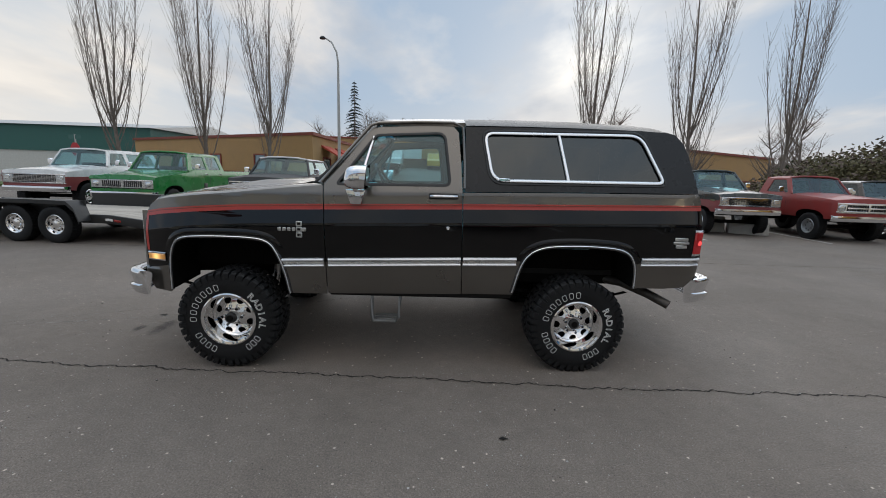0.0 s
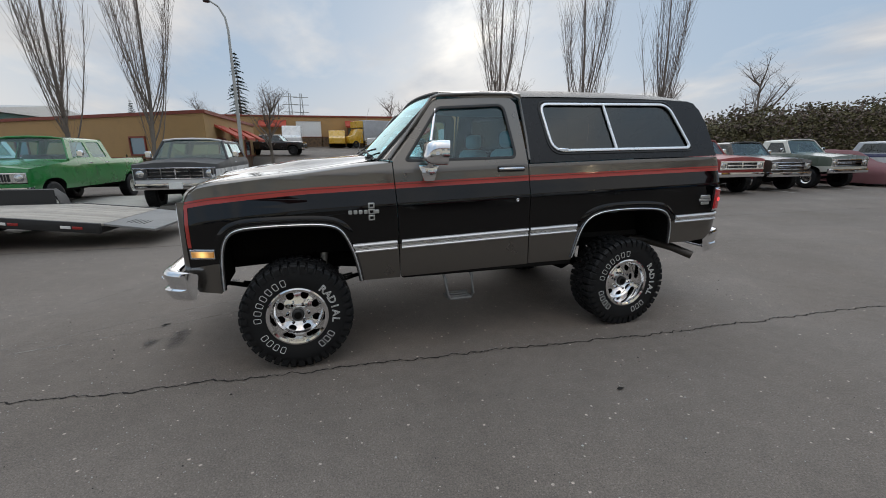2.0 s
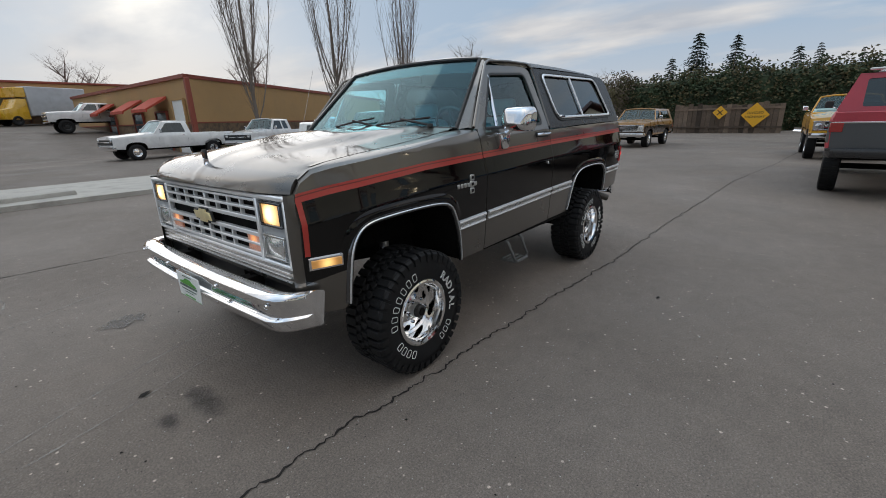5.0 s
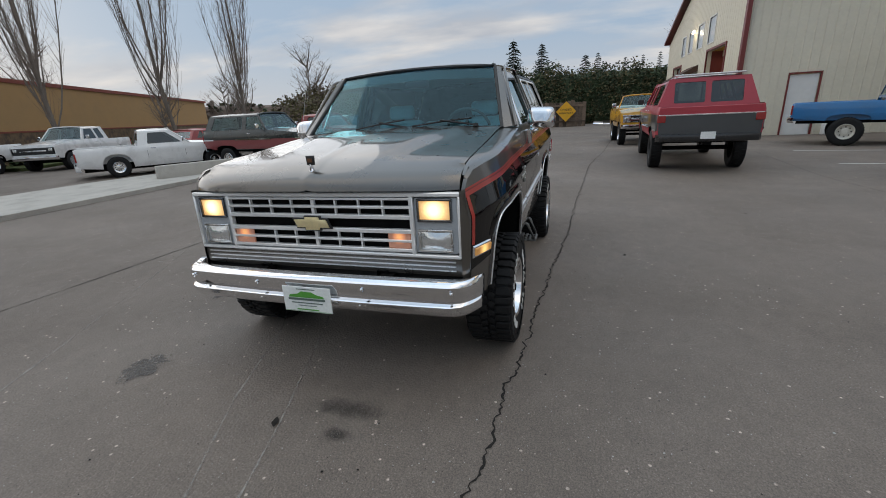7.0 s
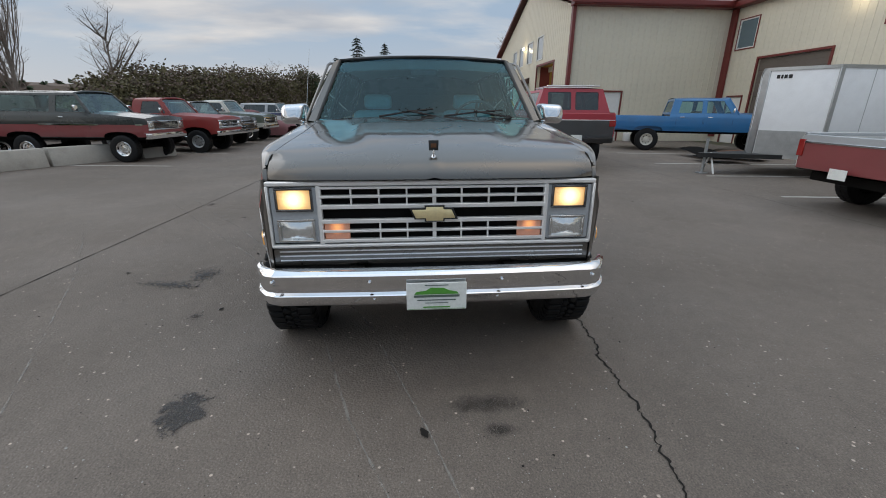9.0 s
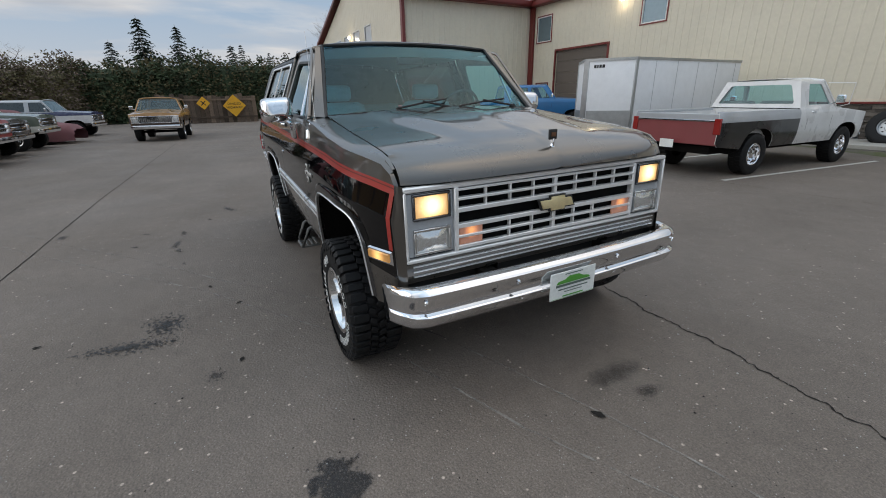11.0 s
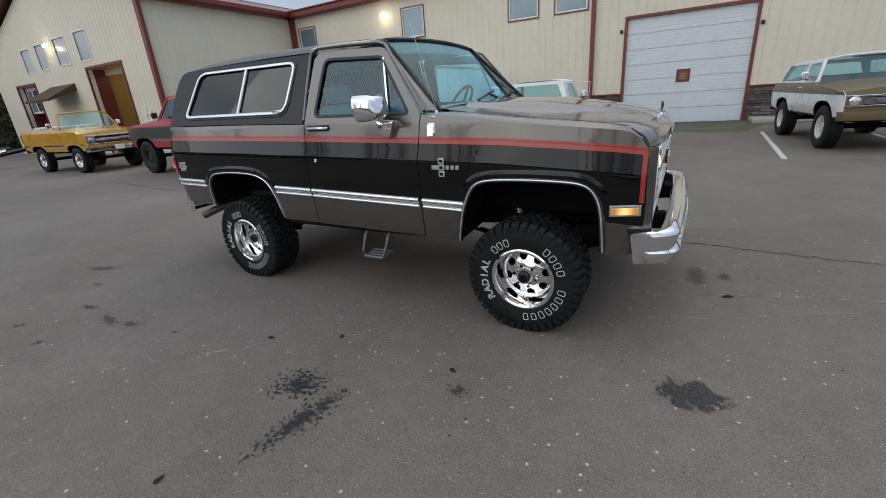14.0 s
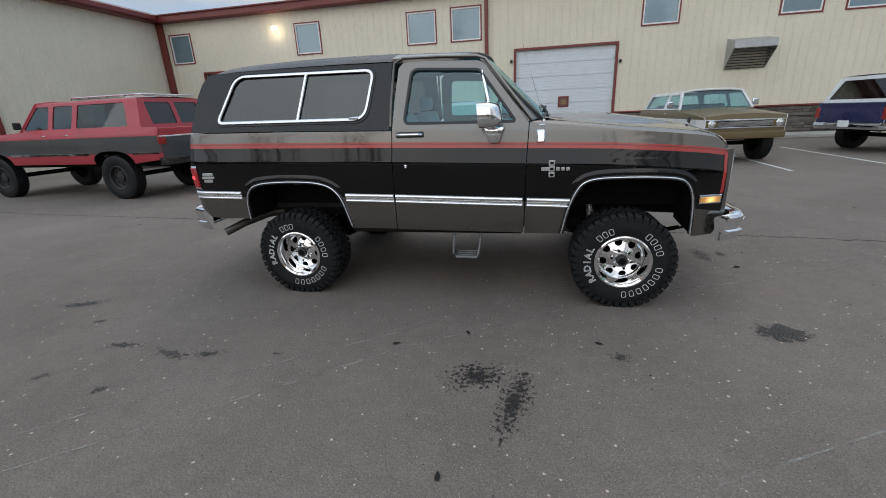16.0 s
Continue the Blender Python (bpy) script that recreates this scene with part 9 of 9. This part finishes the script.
lp = thing("street_lamp", "tall grey street lamp with a curved arm", "street lamp", pose(-5.3, 21.9, 0))
part("pole", Mesh().tube([(0, 0, 0), (0, 0, 4), (0, 0, 7.6), (-0.08, 0, 8.2), (-0.35, 0, 8.7), (-0.75, 0, 8.95)], [0.10, 0.085, 0.06, 0.05, 0.045, 0.04], POLE, 10), lp)
part("lamp_head", Mesh().lathe([(0.001, 0.08), (0.10, 0.06), (0.17, -0.02), (0.16, -0.08), (0.001, -0.10)], BLACKPLASTIC, 14, Matrix.Translation((-0.86, 0, 8.95)), "z"), lp)
ss = thing("stop_sign", "red stop sign with green street-name blade on a post", "sign", pose(-19.5, 20.5, 0, 0, 0, -20))
part("post", Mesh().tube([(0, 0, 0), (0, 0, 3.0)], 0.04, POLE, 8), ss)
part("sign_face", Mesh().prism([(0.38 * math.cos(radians(22.5 + 45 * i)), 2.2 + 0.38 * math.sin(radians(22.5 + 45 * i))) for i in range(8)], -0.06, -0.04, STOPRED, "y"), ss)
part("street_blade", Mesh().box((-0.5, -0.02, 2.75), (0.5, 0.0, 2.98), TEAL), ss)
for k, (x, y, h) in enumerate(((-16, 260, 34), (-10, 262, 34))):
    t = thing("pylon", "distant steel transmission tower", "pylon", pose(x, y, 0), "pylons")
    me = Mesh()
    for s in (-1, 1):
        for q in (-1, 1):
            me.tube([(s * 3, q * 3, 0), (s * 0.8, q * 0.8, h * 0.7), (s * 0.4, q * 0.4, h)], 0.22, POLE, 4)
    for z in (h * 0.7, h * 0.82, h * 0.94):
        me.tube([(-4, 0, z), (4, 0, z)], 0.2, POLE, 4)
    for i in range(6):
        z0, z1 = h * 0.12 * i, h * 0.12 * (i + 1)
        r0, r1 = 3 - 2.2 * min(1, z0 / (h * 0.7)), 3 - 2.2 * min(1, z1 / (h * 0.7))
        me.tube([(-r0, -r0, z0), (r1, -r1, z1)], 0.12, POLE, 4)
        me.tube([(r0, -r0, z0), (-r1, -r1, z1)], 0.12, POLE, 4)
    part("lattice", me, t)

# ---- vehicles across the road ----
vehicle("pickup_truck", "white lowered modern pickup with alloy wheels", "pickup", (7.9, 13.1), 146, size=0.97, wb=3.0, fo=0.9, ro=1.1, zb=0.30, belt=1.02, hood0=0.88, hood1=1.02, roof=1.55, cowl=-0.75, wst=-0.2, crt=0.75, crb=0.85, bed=1.0, wins=[(-0.5, 0.55)], zones=[(9, P_WHITE)], front="modern", rim="chrome", tyre=0.35, tw=0.25, bumpermat=P_WHITE, glass=GLASS_TINT)
vehicle("pickup_truck", "white heavy-duty extended-cab pickup", "pickup", (9.9, 20.9), 24, size=0.92, wb=3.6, fo=0.9, ro=1.15, zb=0.55, belt=1.28, hood0=1.15, hood1=1.3, roof=1.92, cowl=-0.9, wst=-0.4, crt=1.05, crb=1.12, bed=1.25, wins=[(-0.7, 0.25), (0.38, 0.85)], zones=[(9, P_WHITE)], front="modern", rim="grey", tyre=0.40, glass=GLASS_TINT)
vehicle("pickup_truck", "white long-bed pickup parked at the roadside", "pickup", (5.2, 22.3), 5, size=1.0, wb=3.6, fo=0.9, ro=1.2, zb=0.5, belt=1.18, hood0=1.05, hood1=1.2, roof=1.78, cowl=-0.95, wst=-0.45, crt=0.65, crb=0.75, bed=1.15, wins=[(-0.72, 0.5)], zones=[(9, P_WHITE)], front="modern", rim="alloy", tyre=0.37, glass=GLASS_TINT)
vehicle("pickup_truck", "white lifted crew-cab pickup in the far court", "pickup", (6.0, 38.5), 0, wb=3.8, fo=0.95, ro=1.1, zb=0.75, belt=1.5, hood0=1.4, hood1=1.5, roof=2.1, cowl=-1.1, wst=-0.6, crt=1.0, crb=1.05, bed=1.5, wins=[(-0.85, 0.05), (0.17, 0.8)], doors=4, zones=[(9, P_WHITE)], front="modern", rim="black", tyre=0.46, glass=GLASS_TINT).location.z = court_z(38.5)
vehicle("pickup_truck", "black crew-cab pickup in the far court", "pickup", (-5.2, 38.0), 170, wb=3.7, fo=0.9, ro=1.1, zb=0.5, belt=1.2, hood0=1.1, hood1=1.2, roof=1.8, cowl=-1.1, wst=-0.6, crt=1.0, crb=1.05, bed=1.18, wins=[(-0.85, 0.05), (0.17, 0.8)], doors=4, zones=[(9, P_BLACK)], front="modern", rim="black", tyre=0.40, glass=GLASS_TINT).location.z = court_z(38.0)
vehicle("car", "small red car behind the parked row", "car", (13.6, 17.6), 190, wb=2.6, fo=0.85, ro=0.9, hw=0.86, zb=0.25, belt=0.92, hood0=0.78, hood1=0.92, roof=1.4, cowl=-0.7, wst=0.0, crt=1.0, crb=1.5, wins=[(-0.4, 0.4), (0.5, 1.05)], zones=[(9, P_RED)], front="modern", rim="alloy", tyre=0.31, tw=0.2, bumpermat=P_RED)
vt = thing("moving_truck", "yellow cab box truck with grey box", "truck", pose(4.2, 50.2, court_z(50.2), 0, 0, 20))
part("box", Mesh().box((-0.6, -1.1, 0.8), (4.0, 1.1, 3.2), P_SILVER, 0.04), vt)
part("cab", Mesh().prism([(-2.4, 0.5), (-0.65, 0.5), (-0.65, 2.2), (-1.3, 2.2), (-1.75, 1.45), (-2.4, 1.3)], -0.95, 0.95, P_LIGHTYELLOW, "y", None, 0.05), vt)
part("roof_box", Mesh().box((-1.4, -1.0, 2.3), (-0.6, 1.0, 3.1), P_LIGHTYELLOW, 0.05), vt)
for x in (-1.6, 2.6):
    for s in (-1, 1):
        put_wheel(vt, x, s * 0.85, 0.40, 0.25, "black")
vv = thing("van", "yellow delivery van parked in the far court", "van", pose(0.9, 51.2, court_z(51.2), 0, 0, 88))
part("body", Mesh().prism(rounded([(-2.2, 0.4), (2.3, 0.4), (2.3, 2.0), (-0.9, 2.0), (-1.5, 1.3), (-2.2, 1.1)], 0.12, 3), -0.95, 0.95, P_LIGHTYELLOW, "y", None, 0.04), vv)
for x in (-1.4, 1.5):
    for s in (-1, 1):
        put_wheel(vv, x, s * 0.83, 0.35, 0.22, "black")
wv = thing("van", "white cargo van in the far court", "van", pose(-4.2, 49.5, court_z(49.5), 0, 0, 90))
part("body", Mesh().prism(rounded([(-2.4, 0.4), (2.4, 0.4), (2.4, 2.5), (-1.2, 2.5), (-1.8, 1.4), (-2.4, 1.2)], 0.12, 3), -1.0, 1.0, P_WHITE, "y", None, 0.04), wv)
for x in (-1.5, 1.6):
    for s in (-1, 1):
        put_wheel(wv, x, s * 0.88, 0.36, 0.22, "black")

# covered car
cc = thing("covered_car", "low car under a wrinkled maroon cover", "car", pose(19.6, 8.8, 0, 0, 0, 86))
rows = []
for i in range(25):
    x = -2.35 + 4.7 * i / 24
    top = lerp(x, [-2.35, -2.2, -1.0, -0.35, 0.7, 1.6, 2.25, 2.35], [0.55, 0.72, 0.92, 1.34, 1.38, 1.02, 0.9, 0.55])
    hwid = 0.93 - 0.12 * max(0, abs(x) - 1.9) / 0.45
    row = []
    for j in range(17):
        a = math.pi * j / 16
        y = math.cos(a)
        zz = 0.12 + (top - 0.12) * (math.sin(a) ** 0.45 if 0 < j < 16 else 0)
        k = 0.02 * math.sin(i * 1.7 + j * 2.1)
        row.append((x + k, hwid * (abs(y) ** 0.6) * (1 if y > 0 else -1) * (1 - 0.28 * max(0, zz - 0.9)) + k, zz + 0.5 * k))
    rows.append(row)
part("cover", Mesh().grid(rows, TARP), cc)
for x in (-1.4, 1.4):
    for s in (-1, 1):
        put_wheel(cc, x, s * 0.72, 0.33, 0.2, "alloy")

# flatbed car trailer
ct_ = thing("flatbed_trailer", "low car-hauler trailer with weathered plank deck and ramp", "trailer", pose(-7.54, 5.10, 0, 0, 0, -6))
TX, TZ = (-5.2, 1.8, 3.13, 3.86), (0.52, 0.52, 0.38, 0.27)      # deck, sloping tail, ramp


def sloped(x0, x1, y0, y1, drop, thick, mat):
    """Board that follows the deck's level and its sloping tail."""
    xs = [x0] + [x for x in TX if x0 < x < x1] + [x1]
    top = [(x, lerp(x, TX, TZ) - drop) for x in xs]
    return Mesh().prism(top + [(x, z - thick) for x, z in reversed(top)], y0, y1, mat, "y", None, 0.004)


part("deck_frame", sloped(-5.2, 3.12, -0.9, 0.9, 0.042, 0.10, BLACKPLASTIC), ct_)
for i in range(9):
    y = -0.92 + 0.205 * i
    part("deck_plank", sloped(-5.2, 3.12, y + 0.004, y + 0.196, 0.0, 0.04, WOODDECK), ct_)
for s in (-1, 1):
    part("side_rail", sloped(-5.2, 3.12, s * 0.95 - 0.03, s * 0.95 + 0.03, -0.01, 0.16, BLACKPLASTIC), ct_)
    for x in (0.13, 0.92):
        put_wheel(ct_, x, s * 1.08, 0.345, 0.22, "alloy")
    fd = Mesh()
    fd.grid([[(x, s * 0.96, z - 0.06), (x, s * 0.96, z), (x, s * 1.24, z), (x, s * 1.24, z - 0.07)] for x, z in ((-0.42, 0.42), (-0.34, 0.66), (-0.2, 0.79), (0.52, 0.80), (1.24, 0.79), (1.38, 0.66), (1.46, 0.42))], BLACKPLASTIC)
    part("fender", fd, ct_)
    part("fender_plate", Mesh().box((-0.32, s * 0.955 - 0.006, 0.5), (1.36, s * 0.955 + 0.006, 0.79), BLACKPLASTIC), ct_)
    for x in (1.9, 2.75):
        part("reflector", sloped(x, x + 0.14, s * 0.985 - 0.004, s * 0.985 + 0.004, 0.055, 0.045, TAILOFF), ct_)
        part("reflector", sloped(x - 0.16, x - 0.02, s * 0.985 - 0.004, s * 0.985 + 0.004, 0.055, 0.045, WHITEPAINT), ct_)
rp = part("ramp", sloped(3.14, 3.86, -0.9, 0.9, 0.0, 0.035, RAMPMETAL), ct_, "dull metal loading ramp")
for k in range(5):
    part("slot", sloped(3.32 + 0.06 * k, 3.34 + 0.06 * k, -0.62, -0.3, -0.004, 0.01, SIGNBLACK), rp)
part("trailer_jack", Mesh().tube([(-5.3, 0, 0), (-5.3, 0, 0.9)], 0.035, GALV), ct_)

# enclosed trailer
et = thing("cargo_trailer", "white enclosed cargo trailer with grey stone guard", "trailer", pose(5.94, -11.4, 0))
out_ = [(1.07, 2.4), (0.10, 3.16), (-0.10, 3.16), (-1.07, 2.4), (-1.07, -2.5), (1.07, -2.5)]
part("body", Mesh().prism(out_, 0.46, 2.40, TRAILERWHITE, "z", None, 0.015), et)
part("roof_trim", Mesh().prism([(p[0] * 1.012, p[1] * 1.006) for p in out_], 2.37, 2.44, GALV, "z"), et)
part("lower_rail", Mesh().prism([(p[0] * 1.008, p[1] * 1.004) for p in out_], 0.42, 0.50, GALV, "z"), et)
for s in (-1, 1):
    noses = Matrix.Translation((s * 0.585, 2.78, 0)) @ Matrix.Rotation(s * -math.atan2(0.76, 0.97), 4, "Z")
    part("stone_guard", Mesh().box((-0.60, 0.002, 0.50), (0.60, 0.010, 1.05), GALV, 0, noses), et, "grey metal stone guard")
    if s < 0:
        for k, (x0, x1) in enumerate(((0.26, 0.33), (0.35, 0.41), (0.43, 0.47), (0.49, 0.55))):
            part("logo_bar", Mesh().box((x0 - 0.06, 0.002, 2.20), (x1 - 0.06, 0.008, 2.28), SIGNBLACK, 0, noses), et)
    part("corner_post", Mesh().box((s * 1.065 - 0.02, 2.33, 0.48), (s * 1.065 + 0.02, 2.43, 2.38), GALV, 0.006), et)
    for k in range(5):
        part("side_seam", Mesh().box((s * 1.07 - 0.004, 1.6 - 0.95 * k, 0.52), (s * 1.07 + 0.004, 1.612 - 0.95 * k, 2.36), GALV), et)
    part("fender", Mesh().prism([(-0.95, 0.42), (-0.78, 0.72), (0.18, 0.72), (0.35, 0.42)], s * 1.07 - 0.01, s * 1.07 + 0.16 * s, GALV, "x"), et)
    o = put_wheel(et, 0, 0, 0.33, 0.2, "grey")
    o.matrix_basis = pose(s * 1.03, -0.3, 0.33, 0, 0, 90 if s > 0 else -90)
part("nose_cap", Mesh().box((-0.10, 3.14, 0.48), (0.10, 3.18, 2.38), GALV, 0.01), et)
part("tongue", Mesh().prism([(-0.6, 2.75), (0.6, 2.75), (0.06, 4.45), (-0.06, 4.45)], 0.40, 0.5, BLACKPLASTIC, "z"), et)
part("jack", Mesh().tube([(0.0, 4.3, 0.0), (0.0, 4.3, 0.85)], 0.035, GALV), et)
part("jack_foot", Mesh().box((-0.1, 4.2, 0), (0.1, 4.4, 0.02), GALV), et)
for s in (-1, 1):
    part("stabiliser_leg", Mesh().tube([(0.0, 4.15, 0.5), (s * 0.22, 4.15, 0.0)], 0.022, WHITEPAINT, 8), et)
part("axle", Mesh().tube([(-0.95, -0.3, 0.33), (0.95, -0.3, 0.33)], 0.04, UNDER), et)

# stack of old timber panels with road sign
tf = thing("timber_fence", "row of weathered timber panels standing at the yard's end", "fence", pose(33.7, 0.4, 0, 0, 0, 86))
rngf = random.Random(8)
for i in range(22):
    x = -2.1 + 0.30 * i
    h = 1.98 + rngf.uniform(-0.12, 0.1)
    part("board", Mesh().box((x, -0.05 + rngf.uniform(-0.03, 0.03), 0), (x + 0.285, 0.03, h), WOODFENCE, 0.008), tf)
for z in (0.35, 1.6):
    part("rail", Mesh().box((-2.1, 0.03, z), (4.5, 0.09, z + 0.12), WOODFENCE), tf)


def road_sign(y, z, s, label, words):
    o = thing("road_sign", label, "sign", pose(33.4, y, z, 0, 0, -90))
    f = part("sign_face", Mesh().prism(rounded([(0, -s), (s, 0), (0, s), (-s, 0)], 0.05, 3), -0.01, 0.01, SIGNYELLOW, "y"), o)
    for i, wd in enumerate(words):
        cu = bpy.data.curves.new("lettering", "FONT")
        cu.body, cu.size, cu.align_x, cu.align_y, cu.extrude = wd, 0.23, "CENTER", "CENTER", 0.003
        cu.space_character = 1.05
        cu.materials.append(SIGNBLACK)
        t = new("lettering", cu)
        t.parent = f
        t.matrix_basis = Matrix.Translation((0, -0.014, (0.13, -0.13)[i])) @ Matrix.Rotation(math.pi / 2, 4, "X")
    return o


sg = road_sign(-0.15, 1.2, 0.80, "yellow diamond road sign leaning on timber panels", ("DIVIDED", "HIGHWAY"))
sg2 = road_sign(1.9, 1.42, 0.46, "small yellow crossing sign on timber panels", ())
for k in (-1, 1):
    part("cross_bar", Mesh().box((-0.22, -0.016, -0.03), (0.22, -0.012, 0.03), SIGNBLACK, 0, Matrix.Rotation(radians(45 * k), 4, "Y")), sg2)
sc = Mesh()
rngs = random.Random(6)
for i, (nm, mt) in enumerate((("scrap_bumper", CHROME), ("scrap_panel", P_GREY), ("scrap_panel", P_WHITE), ("scrap_axle", RUST), ("scrap_bumper", STEEL), ("scrap_panel", P_BLACK), ("scrap_axle", UNDER), ("scrap_panel", P_SILVER))):
    m = pose(32.5 + rngs.uniform(-0.8, 1.5), -3.0 - 0.55 * i, 0.22 + 0.1 * (i % 3), rngs.uniform(-20, 20), rngs.uniform(-15, 15), rngs.uniform(0, 180))
    me = Mesh()
    if "axle" in nm:
        me.tube([(-0.9, 0, 0), (0.9, 0, 0)], 0.07, mt)
        me.lathe([(0.001, -0.1), (0.18, -0.06), (0.18, 0.06), (0.001, 0.1)], mt, 14, Matrix.Translation((0.85, 0, 0)), "x")
    else:
        me.grid([[(x, 0.06 * x * x, -0.12), (x, 0.06 * x * x - 0.08, 0), (x, 0.06 * x * x, 0.12)] for x in (-0.9, -0.5, 0, 0.5, 0.9)], mt)
    o = tagged(part("scrap_metal", me), "discarded vehicle part lying on the yard", "scrap", "scrap pile")
    o.matrix_basis = m

# spare wheel against the stone, small clutter on the yard
sw = thing("spare_wheel", "spare truck tyre on a chrome rim leaning on stone", "wheel", pose(1.06, -14.5, 0))
o = put_wheel(sw, 0, 0, 0.47, 0.33, "grey")
o.matrix_basis = pose(0, 0, 0.50, -20, 0, 192)
for i, (x, y) in enumerate(((9.6, -9.6), (8.9, -10.4), (8.2, -9.2))):
    me = Mesh().grid([[(a, b, 0.05 + 0.12 * math.sin(a * 3 + i) * math.cos(b * 2) + 0.12) for b in (-0.5, -0.2, 0.1, 0.5)] for a in (-0.7, -0.3, 0.1, 0.6)], UNDER if i != 1 else RUST)
    o = tagged(part("scrap_metal", me), "discarded dark body panel lying on the asphalt", "scrap", "scrap pile")
    o.matrix_basis = pose(x, y, 0.02, 0, 0, 40 * i)
for i, y in enumerate((-10.6, -10.95, -11.3)):
    me = Mesh().box((16.8, y - 0.13, 0.0), (17.1, y + 0.13, 0.42), WHITEPAINT, 0.04, seg=2)
    me.lathe([(0.03, 0), (0.03, 0.05), (0.001, 0.05)], BLACKPLASTIC, 10, Matrix.Translation((16.95, y, 0.42)), "z")
    tagged(part("plastic_jug", me), "white plastic fluid jug on the asphalt", "jug", "fluid jugs")
ld = thing("ladder", "white folding ladder leaning on the gable wall", "ladder", pose(18.75, PY + 0.35, 0, 10, 0, 0))
for s in (-1, 1):
    part("rail", Mesh().box((s * 0.22 - 0.03, -0.02, 0), (s * 0.22 + 0.03, 0.02, 2.6), WHITEPAINT), ld)
for k in range(8):
    part("rung", Mesh().box((-0.2, -0.015, 0.25 + 0.3 * k), (0.2, 0.015, 0.29 + 0.3 * k), WHITEPAINT), ld)

# ---- stones of the wainscot ----
wainscot(0.24, 3.4)
wainscot(-13.4, -3.90)
